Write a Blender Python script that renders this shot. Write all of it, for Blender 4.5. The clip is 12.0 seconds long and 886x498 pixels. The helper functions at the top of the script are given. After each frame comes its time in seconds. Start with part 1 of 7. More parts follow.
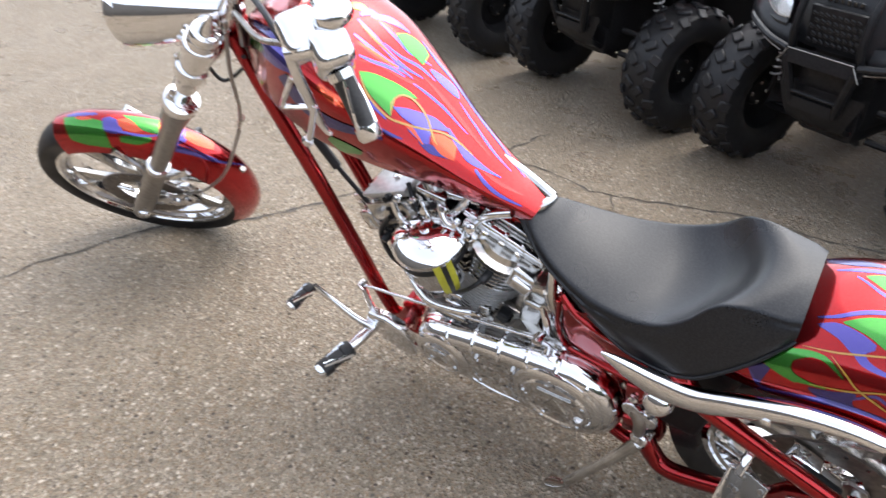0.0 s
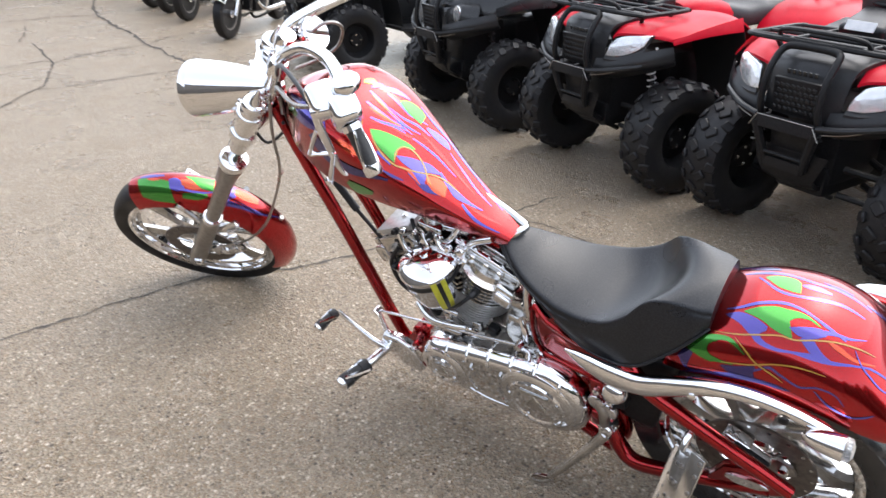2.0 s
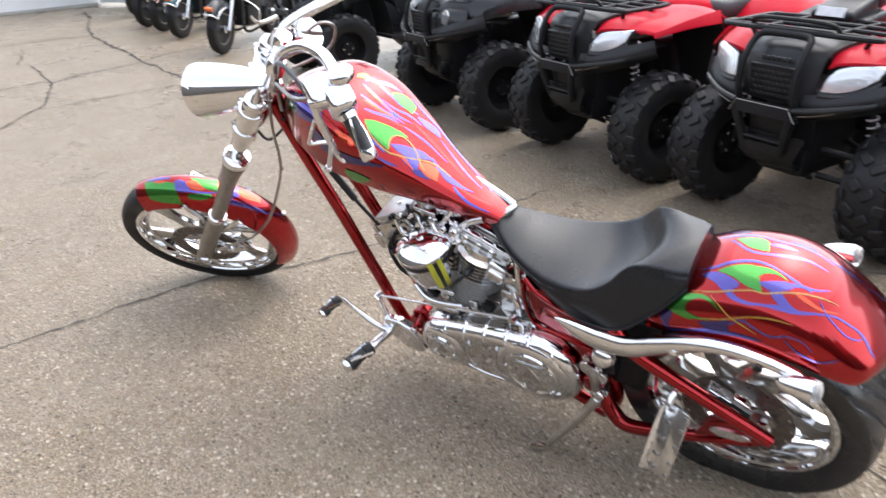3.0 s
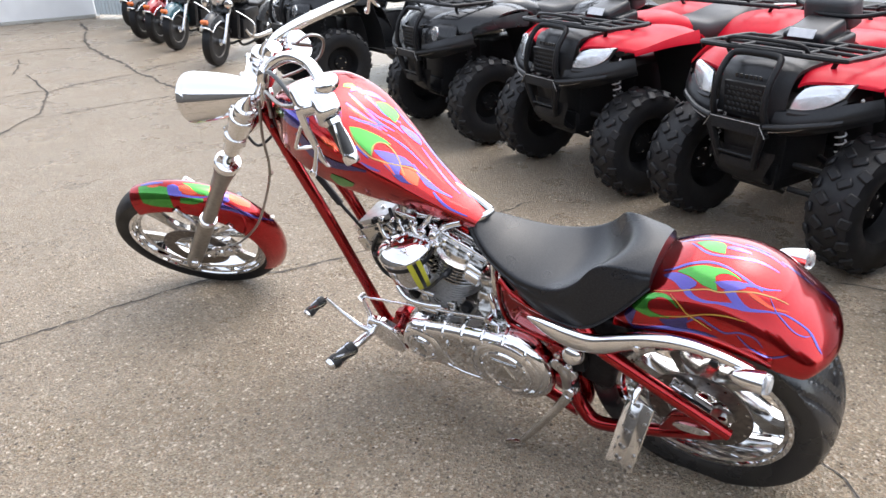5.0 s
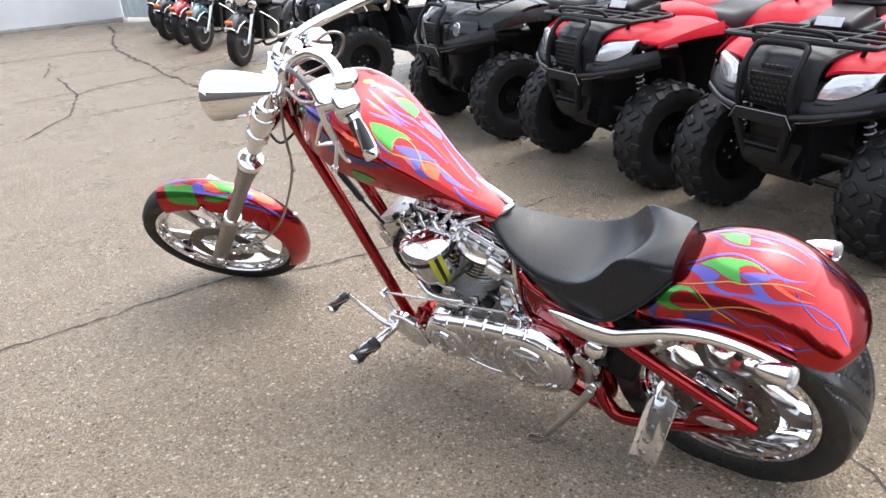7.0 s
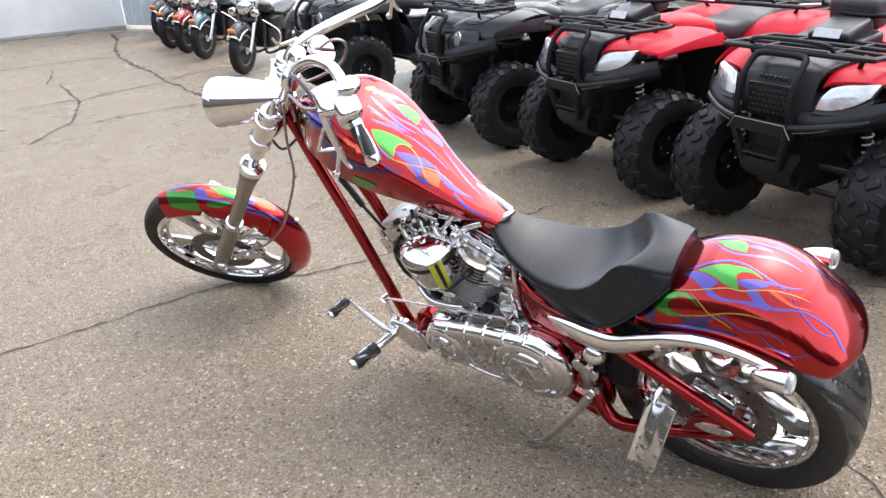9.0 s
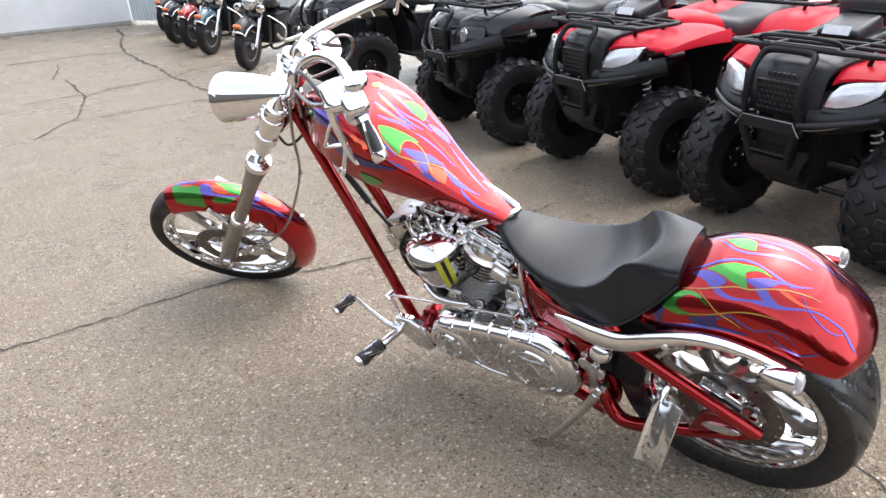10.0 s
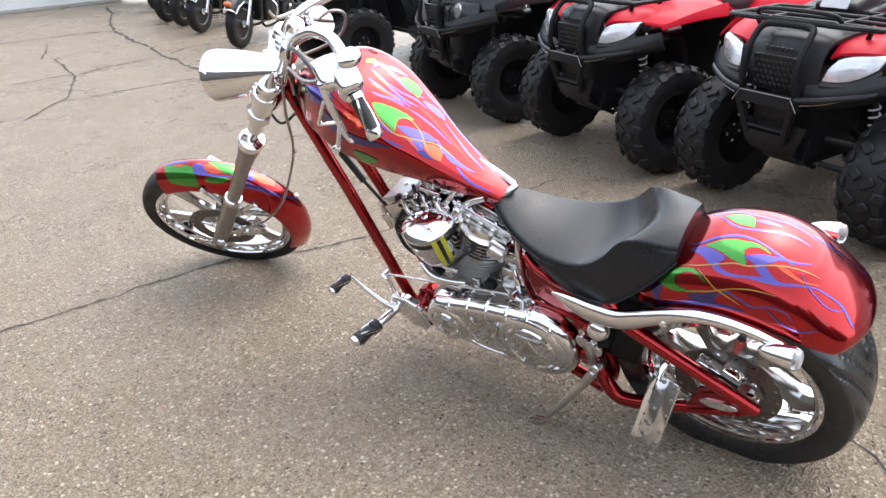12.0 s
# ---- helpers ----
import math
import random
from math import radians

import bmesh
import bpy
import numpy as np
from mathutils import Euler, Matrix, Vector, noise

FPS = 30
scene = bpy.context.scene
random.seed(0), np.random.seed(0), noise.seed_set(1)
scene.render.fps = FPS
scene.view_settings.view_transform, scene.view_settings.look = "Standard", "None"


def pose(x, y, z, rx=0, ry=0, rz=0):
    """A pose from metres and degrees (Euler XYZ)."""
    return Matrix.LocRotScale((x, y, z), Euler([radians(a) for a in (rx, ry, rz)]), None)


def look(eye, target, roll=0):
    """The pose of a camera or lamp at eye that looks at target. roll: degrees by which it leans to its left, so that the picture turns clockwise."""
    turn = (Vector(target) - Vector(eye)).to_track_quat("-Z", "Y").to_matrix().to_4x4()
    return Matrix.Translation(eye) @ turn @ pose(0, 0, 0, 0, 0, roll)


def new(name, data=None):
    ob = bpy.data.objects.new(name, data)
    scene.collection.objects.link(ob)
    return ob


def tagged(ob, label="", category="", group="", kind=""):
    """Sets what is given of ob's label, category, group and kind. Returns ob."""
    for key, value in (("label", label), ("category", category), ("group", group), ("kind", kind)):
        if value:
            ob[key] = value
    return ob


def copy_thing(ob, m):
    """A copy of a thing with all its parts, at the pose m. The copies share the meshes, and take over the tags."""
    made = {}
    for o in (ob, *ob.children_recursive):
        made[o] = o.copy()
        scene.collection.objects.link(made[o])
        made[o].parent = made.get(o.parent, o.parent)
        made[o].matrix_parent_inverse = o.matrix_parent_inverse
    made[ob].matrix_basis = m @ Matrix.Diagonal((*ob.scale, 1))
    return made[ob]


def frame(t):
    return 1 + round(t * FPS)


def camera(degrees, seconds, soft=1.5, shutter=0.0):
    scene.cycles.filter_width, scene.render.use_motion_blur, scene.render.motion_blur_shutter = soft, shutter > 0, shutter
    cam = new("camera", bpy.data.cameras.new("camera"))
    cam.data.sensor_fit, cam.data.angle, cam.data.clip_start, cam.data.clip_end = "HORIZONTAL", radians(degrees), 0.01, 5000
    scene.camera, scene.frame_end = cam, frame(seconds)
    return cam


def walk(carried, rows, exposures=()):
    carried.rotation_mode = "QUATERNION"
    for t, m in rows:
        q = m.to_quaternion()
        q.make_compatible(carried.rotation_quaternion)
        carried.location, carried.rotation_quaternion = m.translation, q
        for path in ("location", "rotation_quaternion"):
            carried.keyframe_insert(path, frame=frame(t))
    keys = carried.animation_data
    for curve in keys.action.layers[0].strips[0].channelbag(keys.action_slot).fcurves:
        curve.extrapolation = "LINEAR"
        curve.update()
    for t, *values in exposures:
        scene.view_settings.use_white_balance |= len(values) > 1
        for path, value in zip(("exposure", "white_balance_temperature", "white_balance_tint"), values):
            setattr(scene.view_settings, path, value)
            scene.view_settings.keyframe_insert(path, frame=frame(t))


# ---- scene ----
cam = camera(64.1, 12.0, shutter=0.4)
PATH = [
    (0, (-0.152, -1.426, 1.463), (-1.036, -0.015, 0.353), 1.3),
    (0.5, (-0.067, -1.535, 1.493), (-1.11, -0.175, 0.462), -1.2),
    (1, (-0.017, -1.678, 1.487), (-0.94, -0.248, 0.438), 0.8),
    (1.5, (0.062, -1.714, 1.499), (-0.876, -0.276, 0.474), 0.8),
    (2, (0.15, -1.682, 1.525), (-0.892, -0.238, 0.614), -1.0),
    (2.5, (0.22, -1.686, 1.497), (-0.934, -0.308, 0.622), -4.1),
    (3, (0.239, -1.788, 1.507), (-0.808, -0.333, 0.62), -3.2),
    (3.2, (0.236, -1.84, 1.491), (-0.745, -0.352, 0.584), -2.5),
    (4.8, (0.321, -1.86, 1.519), (-0.696, -0.366, 0.663), -1.9),
    (5, (0.33, -1.853, 1.513), (-0.709, -0.37, 0.665), -2.2),
    (5.5, (0.338, -1.849, 1.508), (-0.723, -0.386, 0.649), -2.7),
    (6, (0.339, -1.851, 1.507), (-0.736, -0.396, 0.653), -3.3),
    (6.5, (0.338, -1.849, 1.505), (-0.753, -0.407, 0.65), -3.6),
    (7, (0.342, -1.851, 1.507), (-0.753, -0.411, 0.655), -3.6),
    (9, (0.351, -1.867, 1.505), (-0.749, -0.416, 0.676), -3.2),
    (9.5, (0.348, -1.868, 1.503), (-0.751, -0.42, 0.669), -3.1),
    (10, (0.341, -1.864, 1.503), (-0.766, -0.424, 0.666), -3.1),
    (10.5, (0.335, -1.857, 1.5), (-0.777, -0.424, 0.658), -3.2),
    (11, (0.33, -1.852, 1.497), (-0.783, -0.425, 0.646), -3.2),
    (11.5, (0.328, -1.852, 1.494), (-0.773, -0.425, 0.629), -3.1),
    (12, (0.33, -1.854, 1.495), (-0.753, -0.429, 0.604), -3.4),
]
walk(cam, [(t, look(eye, target, roll)) for t, eye, target, roll in PATH])

# ---- world and light: bright overcast sky ----
SUN_ELEV, SUN_AZ = 60.0, 15.0
world = bpy.data.worlds.new("overcast_sky")
scene.world = world
world.use_nodes = True
wn = world.node_tree.nodes
wl = world.node_tree.links
sky = wn.new("ShaderNodeTexSky")
sky.sky_type = "NISHITA"
sky.sun_disc = False
sky.sun_elevation = radians(SUN_ELEV)
sky.sun_rotation = radians(SUN_AZ)
sky.air_density, sky.dust_density, sky.ozone_density = 1.0, 2.0, 1.0
grey = wn.new("ShaderNodeHueSaturation")
grey.inputs["Saturation"].default_value = 0.42
wl.new(sky.outputs[0], grey.inputs["Color"])
wl.new(grey.outputs[0], wn["Background"].inputs["Color"])
wn["Background"].inputs["Strength"].default_value = 0.15
sun = new("sun", bpy.data.lights.new("sun", "SUN"))
sun.data.energy, sun.data.angle, sun.data.color = 0.5, radians(85), (1.0, 0.98, 0.95)
d = Vector((math.sin(radians(SUN_AZ)) * math.cos(radians(SUN_ELEV)), math.cos(radians(SUN_AZ)) * math.cos(radians(SUN_ELEV)), math.sin(radians(SUN_ELEV))))
sun.matrix_world = look(d * 30, (0, 0, 0))
scene.view_settings.exposure = 1.98


# ---- materials ----
def material(name, base, rough=0.5, metal=0.0, coat=0.0, grain=None, grain_scale=40.0, stain=None, stain_scale=3.0, bump=0.0, bump_scale=200.0, rough_var=0.0, spec=0.5):
    m = bpy.data.materials.new(name)
    m.use_nodes = True
    nt = m.node_tree
    n, l = nt.nodes, nt.links
    b = n["Principled BSDF"]
    b.inputs["Roughness"].default_value = rough
    b.inputs["Metallic"].default_value = metal
    b.inputs["Coat Weight"].default_value = coat
    b.inputs["Coat Roughness"].default_value = 0.04
    b.inputs["Specular IOR Level"].default_value = spec
    co = n.new("ShaderNodeTexCoord")
    rgb = n.new("ShaderNodeRGB")
    rgb.outputs[0].default_value = (*base, 1)
    out = rgb.outputs[0]

    def layer(src, col, scale, lo, hi, detail=4.0):
        t = n.new("ShaderNodeTexNoise")
        t.inputs["Scale"].default_value, t.inputs["Detail"].default_value = scale, detail
        l.new(co.outputs["Object"], t.inputs["Vector"])
        r = n.new("ShaderNodeMapRange")
        r.inputs["From Min"].default_value, r.inputs["From Max"].default_value = lo, hi
        l.new(t.outputs["Fac"], r.inputs["Value"])
        x = n.new("ShaderNodeMix")
        x.data_type = "RGBA"
        l.new(r.outputs[0], x.inputs["Factor"])
        l.new(src, x.inputs["A"])
        x.inputs["B"].default_value = (*col, 1)
        return x.outputs["Result"]

    if grain:
        out = layer(out, grain, grain_scale, 0.42, 0.62)
    if stain:
        out = layer(out, stain, stain_scale, 0.45, 0.7)
    l.new(out, b.inputs["Base Color"])
    if rough_var:
        t = n.new("ShaderNodeTexNoise")
        t.inputs["Scale"].default_value = stain_scale * 2
        l.new(co.outputs["Object"], t.inputs["Vector"])
        r = n.new("ShaderNodeMapRange")
        r.inputs["From Min"].default_value, r.inputs["From Max"].default_value = 0.3, 0.7
        r.inputs["To Min"].default_value, r.inputs["To Max"].default_value = max(0.02, rough - rough_var), rough + rough_var
        l.new(t.outputs["Fac"], r.inputs["Value"])
        l.new(r.outputs[0], b.inputs["Roughness"])
    if bump:
        t = n.new("ShaderNodeTexNoise")
        t.inputs["Scale"].default_value = bump_scale
        l.new(co.outputs["Object"], t.inputs["Vector"])
        bp = n.new("ShaderNodeBump")
        bp.inputs["Strength"].default_value, bp.inputs["Distance"].default_value = bump, 0.002
        l.new(t.outputs["Fac"], bp.inputs["Height"])
        l.new(bp.outputs[0], b.inputs["Normal"])
    return m


CHROME = material("chrome", (0.84, 0.84, 0.85), 0.035, 1.0, rough_var=0.02, stain_scale=8)
STEEL = material("satin_steel", (0.383, 0.365, 0.347), 0.32, 1.0, grain=(0.328, 0.31, 0.292), grain_scale=60, rough_var=0.08)
POLISHED = material("polished_alloy", (0.6624, 0.6532, 0.6348), 0.16, 1.0, grain=(0.552, 0.5428, 0.5244), grain_scale=25, rough_var=0.06)
LAMPREF = material("faceted_reflector", (0.86, 0.86, 0.88), 0.16, 1.0, bump=1.0, bump_scale=70)
FIN = material("grey_cast_alloy", (0.587, 0.587, 0.587), 0.36, 0.7, grain=(0.48, 0.48, 0.48), grain_scale=90, bump=0.3)
ROTOR = material("brake_steel", (0.219, 0.192, 0.173), 0.45, 0.9, grain=(0.155, 0.137, 0.123), grain_scale=70, rough_var=0.08)
CANDY = material("candy_red_lacquer", (0.328, 0.00328, 0.00657), 0.15, 0.95, 0.7, grain=(0.295, 0.00328, 0.00575), grain_scale=400, rough_var=0.04)
PAINT = material("red_flame_lacquer", (0.388, 0.00543, 0.00853), 0.16, 0.95, 0.7, grain=(0.341, 0.00465, 0.00698), grain_scale=300, rough_var=0.03)
GREEN = material("green_flame_lacquer", (0.0464, 0.287, 0.0337), 0.16, 0.85, 0.9, grain=(0.0405, 0.253, 0.0287), grain_scale=500)
VIOLET = material("violet_flame_lacquer", (0.0953, 0.0736, 0.347), 0.16, 0.85, 0.9, grain=(0.0823, 0.065, 0.312), grain_scale=500)
ORANGE = material("orange_flame_lacquer", (0.64, 0.0821, 0.0287), 0.16, 0.85, 0.9, grain=(0.575, 0.0739, 0.023), grain_scale=500)
DEEPBLUE = material("deep_blue_flame_lacquer", (0.04, 0.028, 0.192), 0.16, 0.85, 0.9, grain=(0.032, 0.024, 0.152), grain_scale=60)
CORAL = material("coral_flame_lacquer", (0.542, 0.0287, 0.0287), 0.18, 0.9, 0.8, grain=(0.476, 0.023, 0.023), grain_scale=400)
OCHRE = material("ochre_pinstripe", (0.364, 0.208, 0.026), 0.35, 0.1, 1.0)
VINYL = material("black_vinyl", (0.007, 0.008, 0.0105), 0.31, 0.0, spec=0.37, grain=(0.018, 0.019, 0.022), grain_scale=300, bump=0.2, bump_scale=600, rough_var=0.05)
RUBBER = material("tyre_rubber", (0.011, 0.011, 0.013), 0.46, 0.0, spec=0.28, grain=(0.016, 0.016, 0.017), grain_scale=50, stain=(0.014, 0.013, 0.012), stain_scale=6, bump=0.2, bump_scale=300, rough_var=0.1)
WETTYRE = material("wet_tyre_rubber", (0.014, 0.014, 0.016), 0.24, 0.0, spec=0.6, grain=(0.022, 0.022, 0.023), grain_scale=40, stain=(0.020, 0.019, 0.018), stain_scale=5, bump=0.15, bump_scale=200, rough_var=0.1)
GRIPRUB = material("grip_rubber", (0.015, 0.015, 0.016), 0.5, grain=(0.025, 0.025, 0.026), grain_scale=200)
BLACKPL = material("black_plastic", (0.0108, 0.01125, 0.01305), 0.36, spec=0.36, grain=(0.0153, 0.01575, 0.0171), grain_scale=120, bump=0.15, bump_scale=500, rough_var=0.08)
BLACKGL = material("black_gloss_plastic", (0.010, 0.0105, 0.0115), 0.26, coat=0.25, spec=0.4, grain=(0.012, 0.012, 0.013), grain_scale=40, rough_var=0.06)
BLACKMET = material("black_powder_coat", (0.008, 0.008, 0.009), 0.42, spec=0.22, grain=(0.014, 0.014, 0.015), grain_scale=100, rough_var=0.08)
ATVRED = material("red_plastic", (0.52, 0.00433, 0.0208), 0.42, coat=0.0, spec=0.22, grain=(0.485, 0.00433, 0.0191), grain_scale=30, rough_var=0.05)
DARKGREY = material("dark_grey_seat_vinyl", (0.035, 0.036, 0.038), 0.5, grain=(0.05, 0.05, 0.052), grain_scale=250, bump=0.2, bump_scale=500)
YELLOW = material("yellow_tape", (0.534, 0.516, 0.0445), 0.5, grain=(0.445, 0.427, 0.0356), grain_scale=50)
AMBER = material("amber_lens", (0.6, 0.128, 0.016), 0.15, coat=0.5)
WHITEPL = material("white_label", (0.684, 0.684, 0.693), 0.4, grain=(0.602, 0.602, 0.62), grain_scale=30)
TEAL = material("teal_paint", (0.01, 0.06, 0.075), 0.18, 0.2, 1.0)
DARKRED = material("maroon_paint", (0.30, 0.01, 0.012), 0.2, 0.2, 1.0)
WALLWHITE = material("white_painted_siding", (0.839, 0.848, 0.857), 0.5, grain=(0.812, 0.821, 0.83), grain_scale=4, stain=(0.693, 0.702, 0.711), stain_scale=0.8)
BLUEGREY = material("pale_blue_metal_siding", (0.565, 0.62, 0.638), 0.4, grain=(0.511, 0.565, 0.584), grain_scale=6)
FOUND = material("concrete_plinth", (0.373, 0.365, 0.338), 0.8, grain=(0.302, 0.293, 0.267), grain_scale=20)
CRACKM = material("crack_dirt", (0.0266, 0.0228, 0.019), 0.8, grain=(0.0532, 0.0456, 0.038), grain_scale=40)
SEALM = material("worn_crack_edge", (0.1292, 0.1102, 0.0912), 0.7, grain=(0.1672, 0.1444, 0.1216), grain_scale=60)
SHADEWALL = material("dark_shade_wall", (0.045, 0.040, 0.036), 0.6, grain=(0.03, 0.027, 0.025), grain_scale=3)
HORIZONDARK = material("dark_horizon", (0.035, 0.045, 0.03), 0.9, grain=(0.02, 0.028, 0.018), grain_scale=0.8)


def lens_material(name, tint):
    m = bpy.data.materials.new(name)
    m.use_nodes = True
    b = m.node_tree.nodes["Principled BSDF"]
    b.inputs["Base Color"].default_value = (*tint, 1)
    b.inputs["Roughness"].default_value = 0.06
    b.inputs["Transmission Weight"].default_value = 0.85
    b.inputs["IOR"].default_value = 1.45
    return m


LENS = lens_material("clear_lens", (0.95, 0.96, 0.97))


def ground_material():
    m = bpy.data.materials.new("wet_exposed_aggregate_concrete")
    m.use_nodes = True
    nt = m.node_tree
    n, l = nt.nodes, nt.links
    b = n["Principled BSDF"]
    b.inputs["Specular IOR Level"].default_value = 0.38
    co = n.new("ShaderNodeTexCoord")

    def noise_tex(scale, detail=5.0, rough=0.6):
        t = n.new("ShaderNodeTexNoise")
        t.inputs["Scale"].default_value, t.inputs["Detail"].default_value, t.inputs["Roughness"].default_value = scale, detail, rough
        l.new(co.outputs["Object"], t.inputs["Vector"])
        return t.outputs["Fac"]

    def ramp(src, lo, hi, a=0.0, c=1.0):
        r = n.new("ShaderNodeMapRange")
        r.inputs["From Min"].default_value, r.inputs["From Max"].default_value = lo, hi
        r.inputs["To Min"].default_value, r.inputs["To Max"].default_value = a, c
        l.new(src, r.inputs["Value"])
        return r.outputs[0]

    def mix(fac, a, c):
        x = n.new("ShaderNodeMix")
        x.data_type = "RGBA"
        l.new(fac, x.inputs["Factor"])
        for s, v in (("A", a), ("B", c)):
            if isinstance(v, tuple):
                x.inputs[s].default_value = (*v, 1)
            else:
                l.new(v, x.inputs[s])
        return x.outputs["Result"]

    big = ramp(noise_tex(0.9, 4), 0.35, 0.65)
    mid = ramp(noise_tex(6, 5), 0.35, 0.65)
    col = mix(big, (0.265, 0.214, 0.153), (0.331, 0.276, 0.206))
    col = mix(ramp(mid, 0, 1, 0, 0.6), col, (0.221, 0.178, 0.121))
    col = mix(ramp(noise_tex(2.3, 5), 0.50, 0.72, 0, 0.45), col, (0.264, 0.207, 0.128))
    # aggregate: small stones of several tones
    v = n.new("ShaderNodeTexVoronoi")
    v.inputs["Scale"].default_value = 150
    v.inputs["Randomness"].default_value = 1.0
    l.new(co.outputs["Object"], v.inputs["Vector"])
    sep = n.new("ShaderNodeSeparateColor")
    l.new(v.outputs["Color"], sep.inputs[0])
    col = mix(ramp(sep.outputs[0], 0.74, 0.80, 0, 0.55), col, (0.527, 0.443, 0.353))
    col = mix(ramp(sep.outputs[1], 0.70, 0.76, 0, 0.55), col, (0.075, 0.054, 0.035))
    col = mix(ramp(sep.outputs[2], 0.72, 0.78, 0, 0.45), col, (0.275, 0.174, 0.096))
    w = n.new("ShaderNodeTexVoronoi")
    w.inputs["Scale"].default_value = 66
    l.new(co.outputs["Object"], w.inputs["Vector"])
    sep2 = n.new("ShaderNodeSeparateColor")
    l.new(w.outputs["Color"], sep2.inputs[0])
    core = ramp(w.outputs["Distance"], 0.25, 0.5, 1.0, 0.0)

    def spots(ch, lo, amount):
        q = n.new("ShaderNodeMath")
        q.operation = "MULTIPLY"
        l.new(ramp(sep2.outputs[ch], lo, lo + 0.02, 0, amount), q.inputs[0])
        l.new(core, q.inputs[1])
        return q.outputs[0]
    col = mix(spots(0, 0.87, 0.9), col, (0.639, 0.545, 0.439))
    col = mix(spots(1, 0.90, 0.9), col, (0.039, 0.027, 0.021))
    clump = ramp(noise_tex(42, 5, 0.8), 0.51, 0.64, 0, 0.54)
    col = mix(clump, col, (0.125, 0.098, 0.071))
    fine = ramp(noise_tex(260, 2), 0.4, 0.7, 0, 0.35)
    col = mix(fine, col, (0.109, 0.085, 0.064))
    l.new(col, b.inputs["Base Color"])
    wet = noise_tex(1.6, 6)
    l.new(ramp(wet, 0.35, 0.65, 0.22, 0.42), b.inputs["Roughness"])
    bp = n.new("ShaderNodeBump")
    bp.inputs["Strength"].default_value, bp.inputs["Distance"].default_value = 0.9, 0.008
    l.new(v.outputs["Distance"], bp.inputs["Height"])
    bp2 = n.new("ShaderNodeBump")
    bp2.inputs["Strength"].default_value, bp2.inputs["Distance"].default_value = 0.55, 0.014
    l.new(noise_tex(45, 6), bp2.inputs["Height"])
    l.new(bp.outputs[0], bp2.inputs["Normal"])
    l.new(bp2.outputs[0], b.inputs["Normal"])
    return m


GROUNDM = ground_material()


# ---- mesh helpers ----
def finish(bm, angle=38):
    bmesh.ops.recalc_face_normals(bm, faces=bm.faces)
    lim = radians(angle)
    for f in bm.faces:
        f.smooth = True
    for e in bm.edges:
        e.smooth = not (len(e.link_faces) == 2 and e.calc_face_angle(0) > lim)


def part(name, bm, mat, parent=None, label="", angle=38):
    finish(bm, angle)
    me = bpy.data.meshes.new(name)
    bm.to_mesh(me)
    bm.free()
    me.materials.append(mat)
    ob = new(name, me)
    ob.parent = parent
    if label:
        tagged(ob, label)
    return ob


def thing(name, m, label, category, group="", kind=""):
    ob = new(name)
    ob.matrix_basis = m
    ob.empty_display_size = 0.1
    return tagged(ob, label, category, group, kind)


def join(*bms):
    out = bms[0]
    for b in bms[1:]:
        me = bpy.data.meshes.new("tmp")
        b.to_mesh(me)
        b.free()
        out.from_mesh(me)
        bpy.data.meshes.remove(me)
    return out


def moved(bm, m):
    bm.transform(m)
    return bm


def smooth_path(pts, k=6):
    """Catmull-Rom through the points."""
    P = [Vector(p) for p in pts]
    if len(P) < 3:
        return P
    out = []
    for i in range(len(P) - 1):
        a, b, c, e = P[max(i - 1, 0)], P[i], P[i + 1], P[min(i + 2, len(P) - 1)]
        for j in range(k):
            t = j / k
            out.append(0.5 * ((2 * b) + (c - a) * t + (2 * a - 5 * b + 4 * c - e) * t * t + (3 * b - a - 3 * c + e) * t ** 3))
    out.append(P[-1])
    return out


def loft(loops, closed=False, caps=True):
    bm = bmesh.new()
    rings = [[bm.verts.new(p) for p in lp] for lp in loops]
    n = len(rings[0])
    m = len(rings)
    for i in range(m if closed else m - 1):
        r, s = rings[i], rings[(i + 1) % m]
        for j in range(n):
            bm.faces.new((r[j], r[(j + 1) % n], s[(j + 1) % n], s[j]))
    if caps and not closed:
        bm.faces.new(rings[0][::-1])
        bm.faces.new(rings[-1])
    return bm


def tube(pts, r, n=12, k=6, closed=False):
    """A bent bar of radius r (a number, or one per given point)."""
    if isinstance(r, (int, float)):
        r = [r] * len(pts)
    P = smooth_path(pts, k) if len(pts) > 2 and k > 1 else [Vector(p) for p in pts]
    m = (len(P) - 1) / (len(pts) - 1)
    loops = []
    side = None
    for i, p in enumerate(P):
        t = (P[min(i + 1, len(P) - 1)] - P[max(i - 1, 0)]).normalized()
        if side is None:
            side = t.orthogonal().normalized()
        side = (side - t * side.dot(t)).normalized()
        up = t.cross(side)
        q = i / m
        a = min(int(q), len(r) - 2)
        rr = r[a] + (r[a + 1] - r[a]) * (q - a)
        loops.append([p + rr * (math.cos(2 * math.pi * j / n) * side + math.sin(2 * math.pi * j / n) * up) for j in range(n)])
    return loft(loops, closed)


